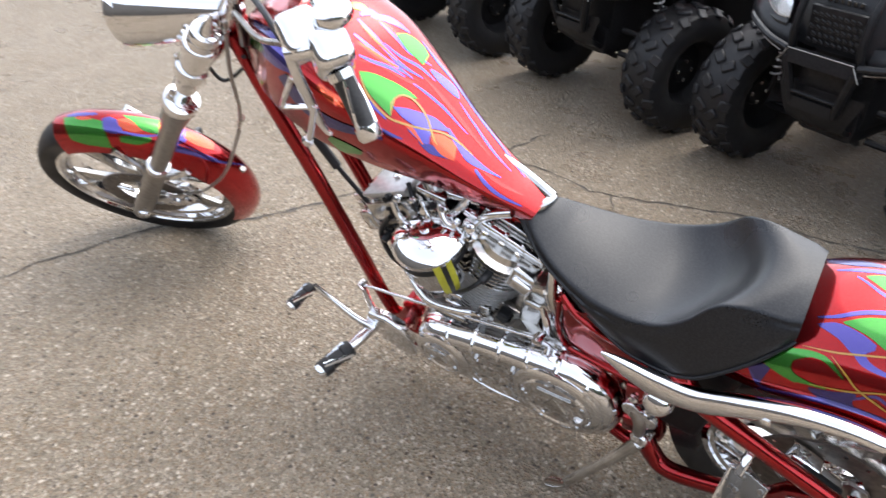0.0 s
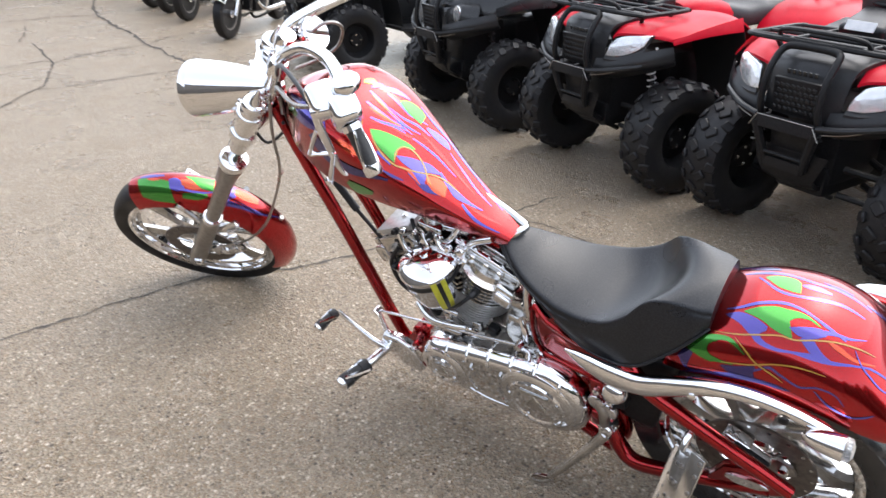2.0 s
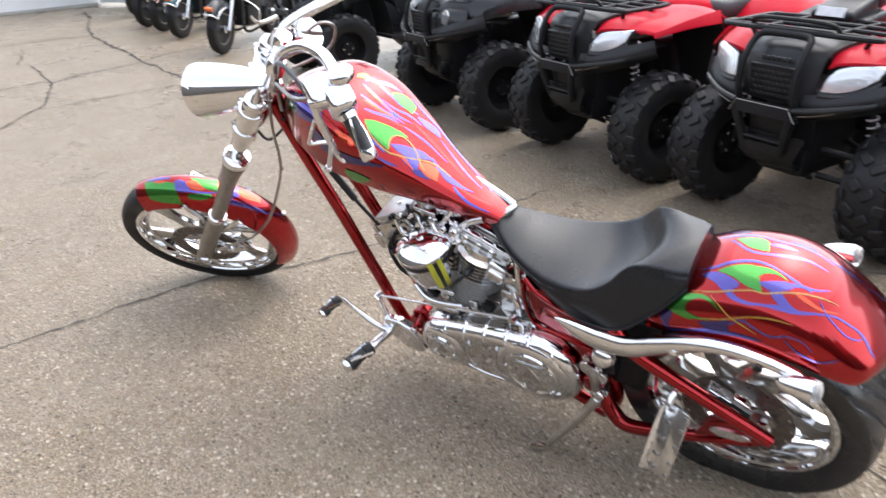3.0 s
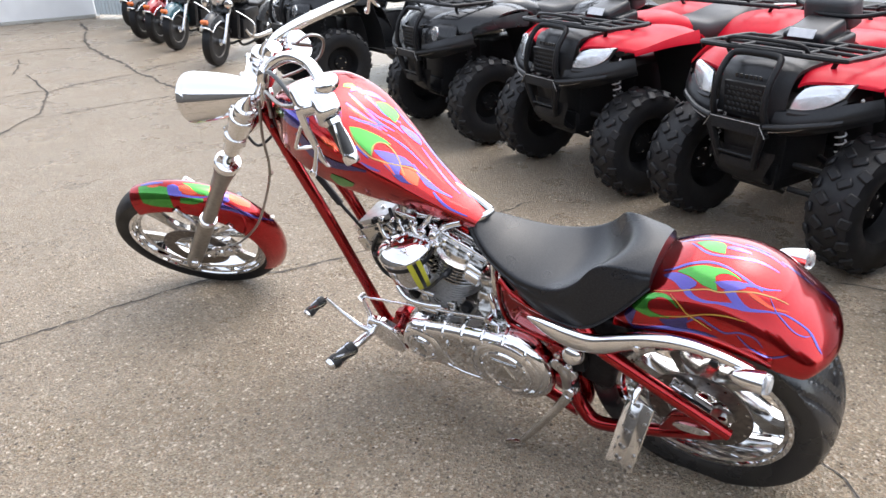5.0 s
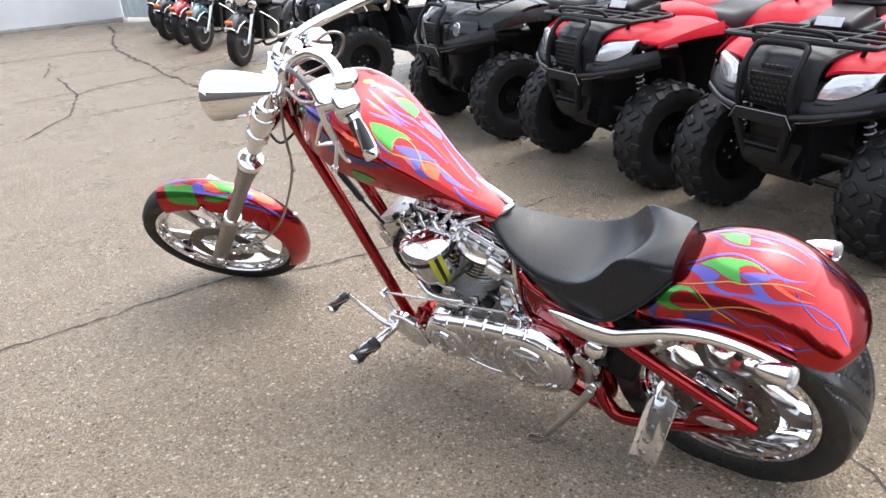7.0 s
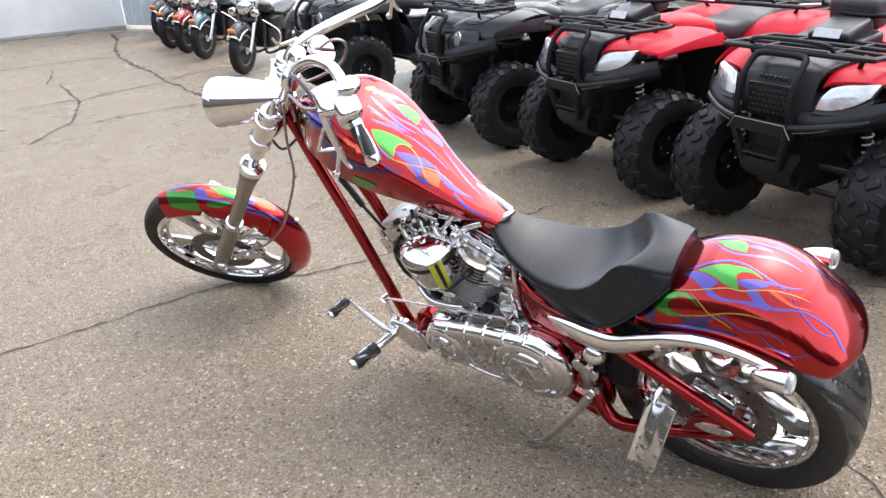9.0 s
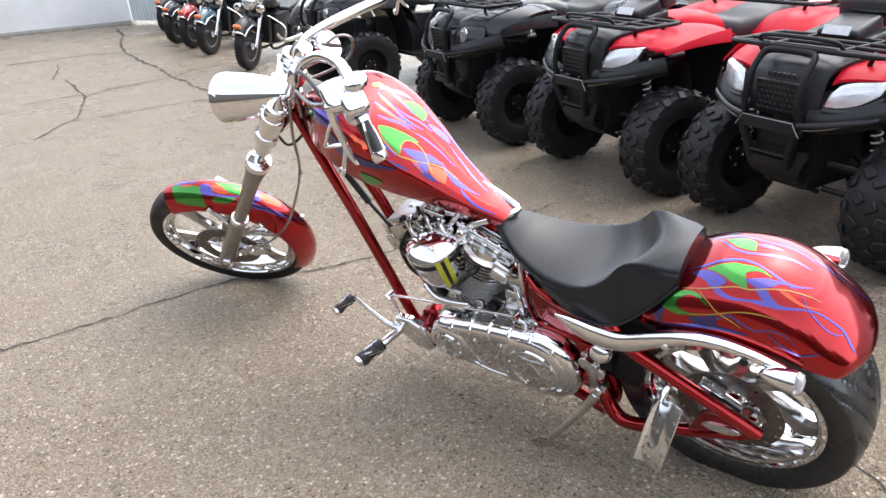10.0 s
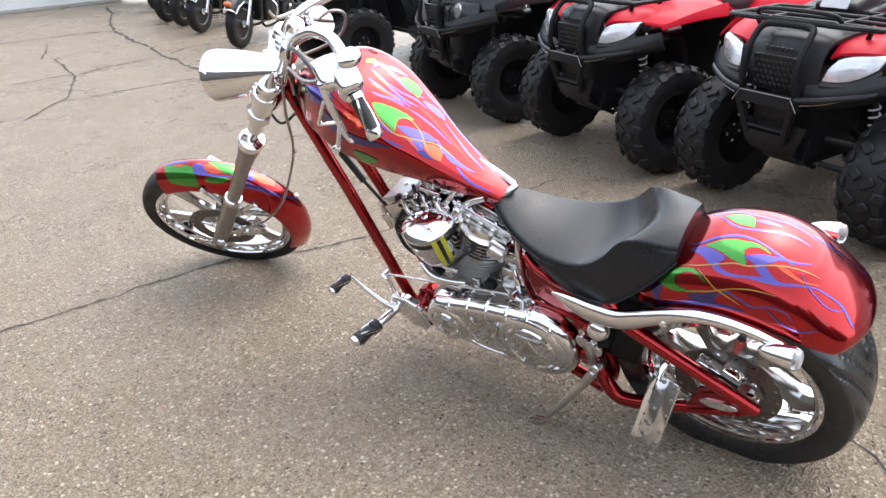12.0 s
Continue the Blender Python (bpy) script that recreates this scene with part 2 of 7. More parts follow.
def lathe(profile, n=32, m=None, ring=False):
    """Turn (radius, height) round z; ring: the profile is a closed loop."""
    bm = bmesh.new()
    rings = []
    for r, h in profile:
        if r < 1e-6:
            rings.append([bm.verts.new((0, 0, h))])
        else:
            rings.append([bm.verts.new((r * math.cos(2 * math.pi * j / n), r * math.sin(2 * math.pi * j / n), h)) for j in range(n)])
    for i in range(len(rings) if ring else len(rings) - 1):
        a, b = rings[i], rings[(i + 1) % len(rings)]
        for j in range(n):
            q = (j + 1) % n
            if len(a) == 1 and len(b) == 1:
                continue
            if len(a) == 1:
                bm.faces.new((a[0], b[q], b[j]))
            elif len(b) == 1:
                bm.faces.new((a[j], a[q], b[0]))
            else:
                bm.faces.new((a[j], a[q], b[q], b[j]))
    if not ring:
        for a, flip in ((rings[0], True), (rings[-1], False)):
            if len(a) > 1:
                bm.faces.new(a[::-1] if flip else a)
    if m is not None:
        bm.transform(m)
    return bm


def box(sx, sy, sz, m=None, bevel=0.0, seg=2):
    bm = bmesh.new()
    bmesh.ops.create_cube(bm, size=1)
    bm.transform(Matrix.Diagonal((sx, sy, sz, 1)))
    if bevel:
        bmesh.ops.bevel(bm, geom=bm.edges[:], offset=bevel, segments=seg, affect="EDGES", profile=0.6)
    if m is not None:
        bm.transform(m)
    return bm


def slab(outline, z0, z1, m=None, bevel=0.0, seg=2):
    """A plate with the given outline in x, y, between two heights."""
    bm = bmesh.new()
    lo = [bm.verts.new((x, y, z0)) for x, y in outline]
    hi = [bm.verts.new((x, y, z1)) for x, y in outline]
    bm.faces.new(lo[::-1])
    top = bm.faces.new(hi)
    n = len(lo)
    for i in range(n):
        bm.faces.new((lo[i], lo[(i + 1) % n], hi[(i + 1) % n], hi[i]))
    if bevel:
        bmesh.ops.bevel(bm, geom=list(top.edges), offset=bevel, segments=seg, affect="EDGES", profile=0.6)
    if m is not None:
        bm.transform(m)
    return bm


def aim(p, direction):
    """The pose at p with z along the direction."""
    return Matrix.Translation(p) @ Vector(direction).to_track_quat("Z", "Y").to_matrix().to_4x4()


def arc(cx, cy, r, a0, a1, n=10):
    return [(cx + r * math.cos(radians(a0 + (a1 - a0) * i / n)), cy + r * math.sin(radians(a0 + (a1 - a0) * i / n))) for i in range(n + 1)]


# the lie of the machine's left side: its own x, z plane turned so that slabs rise towards -y
SIDE = Matrix(((1, 0, 0, 0), (0, 0, -1, 0), (0, 1, 0, 0), (0, 0, 0, 1)))



# ---- ground, cracks and buildings ----
def ground():
    bm = bmesh.new()
    bmesh.ops.create_grid(bm, x_segments=60, y_segments=60, size=400)
    tagged(part("ground", bm, GROUNDM), "wet tan concrete lot with exposed aggregate", "ground", kind="structure")


ground()


def ribbon(pts, width, z, seed, wander, step=0.06, rough=0.35):
    """An uneven strip along a line on the ground."""
    rng = random.Random(seed)
    P = [Vector((x, y, 0)) for x, y in pts]
    line = []
    for a, b in zip(P, P[1:]):
        k = max(2, int((b - a).length / step))
        line += [a.lerp(b, i / k) for i in range(k)]
    line.append(P[-1])
    bm = bmesh.new()
    prev = None
    off = 0.0
    for i, p in enumerate(line):
        t = (line[min(i + 1, len(line) - 1)] - line[max(i - 1, 0)]).normalized()
        nrm = Vector((-t.y, t.x, 0))
        off = off * 0.75 + rng.uniform(-1, 1) * wander
        w = width * (1 + rng.uniform(-rough, rough)) * (0.35 if i in (0, len(line) - 1) else 1) * rng.choice((0.35, 0.6, 0.9, 1.1, 1.6))
        q = p + nrm * off
        pair = [bm.verts.new((*(q + nrm * w / 2).xy, z)), bm.verts.new((*(q - nrm * w / 2).xy, z))]
        if prev:
            bm.faces.new((prev[0], prev[1], pair[1], pair[0]))
        prev = pair
    return bm


CRACKS = [
    ([(-3.4, -1.75), (-2.62, -0.99), (-2.50, -0.62), (-2.41, -0.31), (-2.27, -0.02), (-2.03, 0.23), (-1.91, 0.47), (-1.72, 0.95), (-1.53, 1.29), (-1.48, 1.45), (-1.44, 1.60)], 0.010),
    ([(0.20, 0.24), (0.29, 0.14), (0.40, 0.05), (0.62, -0.15), (0.9, -0.5)], 0.010),
]
CRACKS += [
    ([(-12.72, 5.53), (-11.57, 4.96), (-10.68, 4.38), (-9.88, 3.95), (-9.01, 3.63), (-8.17, 3.35), (-7.28, 3.02), (-6.17, 2.68), (-5.49, 2.43), (-4.6, 2.15)], 0.022),
    ([(-10.51, 2.54), (-10.23, 3.19), (-10.13, 3.56), (-9.79, 3.88)], 0.018),
    ([(-7.28, 3.02), (-7.46, 3.39), (-7.43, 3.79)], 0.010),
    ([(-7.54, 1.38), (-7.46, 1.64), (-7.43, 1.90), (-7.27, 1.92), (-7.38, 2.26), (-7.34, 2.62), (-7.28, 3.02)], 0.011),
    ([(-8.52, 2.34), (-7.85, 2.12), (-7.27, 1.92), (-6.77, 1.6), (-6.4, 1.36), (-6.21, 1.06), (-5.96, 0.74)], 0.013),
    ([(-6.34, 1.25), (-6.2, 1.43), (-6.15, 1.69), (-6.05, 1.93), (-5.88, 2.39)], 0.007),
    ([(-9.76, 2.91), (-9.04, 2.5), (-8.67, 2.28)], 0.010),
]
CRACKS += [
    ([(-1.53, 1.22), (-1.3, 1.23), (-1.17, 1.19), (-1.04, 1.15), (-0.95, 1.18), (-0.84, 1.21), (-0.69, 1.26), (-0.55, 1.28), (-0.41, 1.32), (-0.15, 1.31), (0.07, 1.36), (0.5, 1.42)], 0.007),
    ([(-0.95, 1.18), (-0.89, 1.06), (-0.80, 0.95)], 0.005),
]
for i, (pts, w) in enumerate(CRACKS):
    tagged(part("crack", ribbon(pts, w * 1.5, 0.002, i, w * (1.3 if w < 0.0105 else 0.6), step=0.035, rough=0.6), SEALM), "worn edge along a crack in the concrete", "crack", kind="structure")
    tagged(part("crack", ribbon(pts, w * (0.62 if min(x for x, y in pts) > -5 else 1.5), 0.004, i, w * (1.3 if w < 0.0105 else 0.6), step=0.035), CRACKM), "dark crack running through the concrete", "crack", kind="structure")

# the lot's directions: E1 along the parked row, E2 away from the viewer
ROW = Matrix.Rotation(radians(-23.95), 4, "Z")
E1, E2 = (ROW @ Vector((1, 0, 0))), (ROW @ Vector((0, 1, 0)))


def building():
    b = thing("garage_building", Matrix.Translation((-13.24, 6.17, 0)) @ ROW, "white garage building with a pale ribbed metal door", "building")
    # long white wall that runs towards the viewer's side
    part("wall", box(0.2, 14, 3.6, pose(-0.1, -7.0, 1.86), 0.01), WALLWHITE, b)
    part("plinth", box(0.24, 14, 0.06, pose(-0.1, -7.0, 0.03), 0.01), FOUND, b)
    part("back_wall", box(6, 0.2, 3.6, pose(-3.2, 0.0, 1.8)), WALLWHITE, b)
    part("roof", box(6.6, 15, 0.2, pose(-3.0, -7.0, 3.78), 0.02), BLUEGREY, b)
    # ribbed leaf standing out from its corner
    bm = bmesh.new()
    xs = []
    for i in range(23):
        xs += [(i * 0.085, 0.0), (i * 0.085 + 0.03, -0.02), (i * 0.085 + 0.055, -0.02), (i * 0.085 + 0.075, 0.0)]
    front = [(x, y) for x, y in xs]
    outline = front + [(front[-1][0], 0.03), (0, 0.03)]
    door = part("door", moved(slab(outline, 0.06, 3.2), pose(0.02, 0.02, 0, 0, 0, 35)), BLUEGREY, b, "pale ribbed metal door")
    return b


building()


def back_building():
    b = thing("rear_building", Matrix.Translation((2.0, 9.2, 0)) @ ROW, "pale siding building behind the parked row", "building")
    for i in range(16):
        part("siding_board", box(26, 0.12, 0.19, pose(0, 0.01 * (i % 2), 0.3 + i * 0.2) @ pose(0, 0, 0, 4, 0, 0), 0.004, 1), WALLWHITE, b)
    part("plinth", box(26, 0.14, 0.24, pose(0, 0, 0.1)), FOUND, b)
    return b


back_building()


def unseen_shade_wall():
    """An unseen dark wall added behind the viewer to shade the near side."""
    b = thing("shade_wall", Matrix.Translation((-1.5, -7.5, 0)) @ ROW, "unseen dark wall added to shade the near side", "building")
    part("wall", box(30, 0.3, 3.0, pose(0, 0, 1.5), 0.02), SHADEWALL, b)
    part("wall_top", box(30.4, 0.5, 0.3, pose(0, 0, 3.1), 0.03), SHADEWALL, b)


unseen_shade_wall()


def horizon_band():
    """Unseen trees added behind the viewer as a dark horizon band in the chrome."""
    rng = random.Random(5)
    bm = bmesh.new()
    for i in range(150):
        a = radians(-175 + 170 * i / 149)
        r = rng.uniform(30, 36)
        h = rng.uniform(5.0, 8.5)
        c = Vector((r * math.cos(a), r * math.sin(a), h * 0.45))
        b = bmesh.new()
        bmesh.ops.create_icosphere(b, subdivisions=2, radius=1)
        for v in b.verts:
            v.co *= 1 + rng.uniform(-0.22, 0.22)
        b.transform(Matrix.Translation(c) @ Matrix.Diagonal((rng.uniform(2, 4), rng.uniform(2, 4), h * 0.6, 1)))
        bm = join(bm, b)
    tagged(part("unseen_trees", bm, HORIZONDARK), "unseen dark tree line added as a horizon for chrome reflections", "trees", kind="stuff")


horizon_band()


# ---- the chopper: x to its tail, y to its right, z up, leaning on its stand ----
bike = thing("chopper_motorcycle", pose(0, 0, 0, 18), "long red chrome-laden chopper with flame paint, leaning on its stand", "motorcycle")
AX = 0.328
Y_AXIS = pose(0, 0, 0, -90)          # turns a lathe's z to +y


def wheel(name, centre, R, width, rim_r, spokes, label, disc_r, disc_y, twist, m):
    """A cast wheel round the y axis with tyre, spokes and brake disc."""
    put = m @ Matrix.Translation(centre) @ Y_AXIS
    h = width / 2
    rh = h * 0.80
    rr = rim_r
    prof = [(rr - 0.004, -rh), (rr, -rh + 0.004), (rr, -rh + 0.012), (rr - 0.02, -rh + 0.016), (rr - 0.02, rh - 0.016), (rr, rh - 0.012), (rr, rh - 0.004), (rr - 0.004, rh),
            (rr - 0.019, rh), (rr - 0.021, rh - 0.006), (rr - 0.030, rh - 0.010), (rr - 0.034, rh - 0.024), (rr - 0.045, rh * 0.35), (rr - 0.045, -rh * 0.35), (rr - 0.034, -rh + 0.024), (rr - 0.030, -rh + 0.010), (rr - 0.021, -rh + 0.006), (rr - 0.019, -rh)]
    w = part(name, lathe(prof, 72, put, ring=True), CHROME, bike, label)
    # tyre with a worn round tread and slanting grooves
    n = 720 if width > 0.2 else 120
    tp = []
    K = 44
    for i in range(K + 1):
        t = -1 + 2 * i / K
        a = t * 1.32
        r = rr - 0.012 + (R - rr + 0.012) * (max(0.0, math.cos(a * 0.92)) ** 0.48 if abs(t) < 0.999 else 0.18)
        y = h * math.sin(a) / math.sin(1.32)
        if abs(t) > 0.82:
            y *= 1 - 0.10 * (abs(t) - 0.82) / 0.18
        tp.append((r, y))
    tp += [(rr - 0.018, rh - 0.012), (rr - 0.018, -rh + 0.012)]
    tb = lathe(tp, n, None, ring=True)
    sunk = set()
    for v in tb.verts:
        r = math.hypot(v.co.x, v.co.y)
        if r > R * 0.90:
            a = math.atan2(v.co.y, v.co.x)
            q = (a * 15 / (2 * math.pi) + abs(v.co.z) / h * 2.4 + (0.5 if v.co.z > 0 else 0)) % 1
            side = min(1.0, max(0.0, (abs(v.co.z) / h - 0.06) / 0.06)) * min(1.0, max(0.0, (0.90 - abs(v.co.z) / h) / 0.06))
            cut = 0.006 * side * min(1.0, 4.0 * max(0.0, 1 - abs(q - 0.5) / 0.15))
            if width > 0.2 and cut > 0:
                v.co.x *= 1 - cut / r
                v.co.y *= 1 - cut / r
                sunk.add(v)
    for fc in tb.faces:
        if all(v in sunk for v in fc.verts):
            fc.material_index = 1
    tb.transform(put)
    tyre = part("tyre", tb, WETTYRE if width > 0.2 else RUBBER, w, angle=60)
    tyre.data.materials.append(RUBBER)
    hub = [(0, -rh * 0.75), (0.022, -rh * 0.75), (0.030, -rh * 0.7), (0.034, -rh * 0.5), (0.028, -rh * 0.3), (0.028, rh * 0.3), (0.034, rh * 0.5), (0.03, rh * 0.7), (0.022, rh * 0.75), (0, rh * 0.75)]
    part("hub", lathe(hub, 28, put), CHROME, w)
    for i in range(spokes):
        a0 = 2 * math.pi * i / spokes
        loops = []
        for j in range(9):
            t = j / 8
            r = 0.026 + (rr - 0.04 - 0.026) * t
            a = a0 + twist * math.sin(t * math.pi * 0.5)
            wd = 0.016 + 0.020 * abs(2 * t - 0.9) ** 1.5 + 0.004
            th = rh * (0.42 - 0.16 * t)
            c = Vector((r * math.cos(a), r * math.sin(a), 0))
            tang = Vector((-math.sin(a), math.cos(a), 0))
            loops.append([c + tang * wd * ca + Vector((0, 0, th * sa)) for ca, sa in ((-1, -0.5), (-0.6, -1), (0.6, -1), (1, -0.5), (1, 0.5), (0.6, 1), (-0.6, 1), (-1, 0.5))])
        part("spoke", moved(loft(loops), put), POLISHED, w)
    # drilled disc
    dy = disc_y
    dp = [(disc_r * 0.62, dy - 0.003), (disc_r, dy - 0.003), (disc_r, dy + 0.003), (disc_r * 0.62, dy + 0.003)]
    disc = part("brake_disc", lathe(dp, 60, put, ring=True), ROTOR, w)
    for i in range(18):
        a = 2 * math.pi * i / 18
        hb = lathe([(0, -0.0005), (0.0045, -0.0005), (0.0045, 0.0005), (0, 0.0005)], 10, put @ Matrix.Translation((disc_r * 0.93 * math.cos(a), disc_r * 0.93 * math.sin(a), dy - 0.0042)))
        part("drilled_hole", hb, POLISHED, disc)
    for i in range(5):
        a = 2 * math.pi * i / 5 + 0.3
        arm = tube([(0.035 * math.cos(a), 0.035 * math.sin(a), dy), (disc_r * 0.66 * math.cos(a + 0.25), disc_r * 0.66 * math.sin(a + 0.25), dy)], [0.009, 0.007], 8)
        part("disc_arm", moved(arm, put), POLISHED, disc)
        bolt = lathe([(0, -0.006), (0.006, -0.006), (0.007, -0.003), (0.007, 0.003), (0, 0.003)], 6, put @ Matrix.Translation((0.046 * math.cos(a + 0.6), 0.046 * math.sin(a + 0.6), dy - 0.004)))
        part("bolt", bolt, CHROME, disc)
    return w


wheel("rear_wheel", (0, 0, AX), 0.328, 0.255, 0.243, 7, "wide rear wheel with chrome swept spokes", 0.140, -0.104, 0.5, Matrix())

# the steered front end: origin at the front axle, z up the fork, y to the right, x back
S = Vector((0.66477, 0.0, 0.74705))
AF = Vector((-0.36122, 0.87533, 0.32144))
G = AF.cross(S)
F = Matrix(((G.x, AF.x, S.x, -2.150), (G.y, AF.y, S.y, -0.038), (G.z, AF.z, S.z, 0.329), (0, 0, 0, 1)))

front_wheel = wheel("front_wheel", (0, 0, 0), 0.350, 0.115, 0.292, 6, "tall narrow front wheel with chrome spokes", 0.140, -0.062, 0.42, F)


def flame(ev, left, right, mat, parent, name="flame", k=8, lift=0.0012):
    """A painted lick on a surface between two edge lines in u, v: ev(u, v) gives place and normal."""
    A = smooth_path([(u, v, 0) for u, v in left], k)
    C = smooth_path([(u, v, 0) for u, v in right], k)
    bm = bmesh.new()
    prev = None
    for p, q in zip(A, C):
        row = []
        for j in range(11):
            c = p.lerp(q, j / 10)
            x, nn = ev(c.x, c.y)
            row.append(bm.verts.new(x + nn * lift))
        if prev:
            for j in range(10):
                bm.faces.new((prev[j], prev[j + 1], row[j + 1], row[j]))
        prev = row
    return part(name, bm, mat, parent, angle=80)


def painter(ev, parent):
    """Gives lick(), which lays one painted flame on the parent's surface, each a hair above the last."""
    count = [0]

    def lick(mat, left, right):
        flame(ev, left, right, mat, parent, "pinstripe" if mat is OCHRE else "flame", lift=0.0003 + 0.00004 * count[0])
        count[0] += 1
    return lick


def surface(ev, us, vs, thick):
    """A shell of the surface ev over the two lists, with an inner face."""
    bm = bmesh.new()
    outer = [[bm.verts.new(ev(u, v)[0]) for v in vs] for u in us]
    inner = [[bm.verts.new(ev(u, v)[0] - ev(u, v)[1] * thick) for v in vs] for u in us]
    A, B = len(us), len(vs)
    for i in range(A - 1):
        for j in range(B - 1):
            bm.faces.new((outer[i][j], outer[i][j + 1], outer[i + 1][j + 1], outer[i + 1][j]))
            bm.faces.new((inner[i][j], inner[i + 1][j], inner[i + 1][j + 1], inner[i][j + 1]))
    for i in range(A - 1):
        for j in (0, B - 1):
            bm.faces.new((outer[i][j], outer[i + 1][j], inner[i + 1][j], inner[i][j]))
    for j in range(B - 1):
        for i in (0, A - 1):
            bm.faces.new((outer[i][j], outer[i][j + 1], inner[i][j + 1], inner[i][j]))
    return bm


def with_normal(f):
    def ev(u, v, e=0.004):
        p = f(u, v)
        n = (f(u + e, v) - f(u - e, v)).cross(f(u, v + e) - f(u, v - e))
        return p, n.normalized()
    return ev


def table(rows, u):
    """Smooth values between rows that start with u."""
    if u <= rows[0][0]:
        i, t = 0, (u - rows[0][0]) / (rows[1][0] - rows[0][0])
    elif u >= rows[-1][0]:
        i = len(rows) - 2
        t = (u - rows[i][0]) / (rows[i + 1][0] - rows[i][0])
    else:
        i = max(j for j in range(len(rows) - 1) if rows[j][0] <= u)
        t = (u - rows[i][0]) / (rows[i + 1][0] - rows[i][0])
    out = []
    for c in range(1, len(rows[0])):
        p0, p1, p2, p3 = rows[max(i - 1, 0)][c], rows[i][c], rows[i + 1][c], rows[min(i + 2, len(rows) - 1)][c]
        out.append(0.5 * (2 * p1 + (p2 - p0) * t + (2 * p0 - 5 * p1 + 4 * p2 - p3) * t * t + (3 * p1 - p0 - 3 * p2 + p3) * t ** 3))
    return out


# front fender: u along the arc in metres from the fork, v across in metres
def front_fender():
    Rf, hw = 0.372, 0.074

    def f(u, v):
        a = math.pi / 2 - u / Rf           # angle in the wheel plane; 90 degrees is up the fork
        q = max(-1.0, min(1.0, v / 0.105)) * 1.25
        rad = Rf - 0.075 * (1 - math.cos(q)) / (1 - math.cos(1.25))
        y = hw * math.sin(q) / math.sin(1.25)
        return F @ Vector((rad * math.cos(a), y, rad * math.sin(a)))
    ev = with_normal(f)
    us = [-0.352 + (0.60 + 0.352) * i / 90 for i in range(91)]
    vs = [-0.105 + 0.21 * j / 32 for j in range(33)]
    fe = part("front_fender", surface(ev, us, vs, 0.004), PAINT, bike, "red front fender with green and violet flames")
    lick = painter(ev, fe)
    lick(GREEN, [(-0.308, 0.007), (-0.243, 0.004), (-0.172, -0.007)], [(-0.287, -0.065), (-0.230, -0.081), (-0.145, -0.086)])
    lick(VIOLET, [(-0.297, 0.008), (-0.249, 0.008), (-0.197, 0.015)], [(-0.303, 0.016), (-0.259, 0.025), (-0.201, 0.024)])
    lick(ORANGE, [(-0.261, -0.002), (-0.234, -0.007), (-0.210, -0.003)], [(-0.263, 0.004), (-0.239, 0.006), (-0.212, 0.003)])
    lick(GREEN, [(-0.123, 0.027), (-0.074, 0.034), (-0.019, 0.044)], [(-0.090, -0.000), (-0.053, -0.016), (-0.011, -0.016)])
    lick(VIOLET, [(-0.176, 0.002), (-0.153, 0.011), (-0.118, -0.005)], [(-0.166, -0.036), (-0.143, -0.042), (-0.110, -0.037)])
    lick(VIOLET, [(-0.145, -0.037), (-0.091, -0.039), (-0.041, -0.033), (-0.008, -0.019)], [(-0.143, -0.024), (-0.091, -0.030), (-0.042, -0.026), (-0.010, -0.015)])
    lick(ORANGE, [(-0.133, 0.005), (-0.102, 0.014), (-0.072, -0.006), (-0.056, -0.015)], [(-0.124, -0.016), (-0.101, -0.025), (-0.076, -0.026), (-0.055, -0.019)])
    lick(GREEN, [(-0.116, -0.063), (-0.061, -0.061), (-0.024, -0.042)], [(-0.116, -0.045), (-0.066, -0.037), (-0.028, -0.031)])
    lick(VIOLET, [(0.027, 0.026), (0.057, 0.038), (0.078, 0.025)], [(0.047, -0.054), (0.049, -0.030), (0.067, -0.012)])
    lick(VIOLET, [(0.049, -0.051), (0.113, -0.041), (0.190, -0.028), (0.295, 0.020)], [(0.048, -0.029), (0.111, -0.029), (0.188, -0.020), (0.298, 0.027)])
    lick(VIOLET, [(0.069, -0.024), (0.146, -0.027), (0.232, -0.015)], [(0.069, -0.022), (0.146, -0.022), (0.232, -0.013)])
    lick(ORANGE, [(0.058, 0.030), (0.106, 0.046), (0.159, 0.043)], [(0.063, -0.000), (0.101, -0.008), (0.157, 0.003)])
    # bracket bars to the legs
    for y in (-1, 1):
        for du in (-0.12, 0.10):
            part("fender_bracket", moved(tube([(0.02, 0.085 * y, 0.19), (0.02 + du * 0.5, 0.078 * y, 0.25), (du, 0.072 * y, 0.30)], [0.012, 0.010, 0.013], 8), F), CHROME, fe)


front_fender()


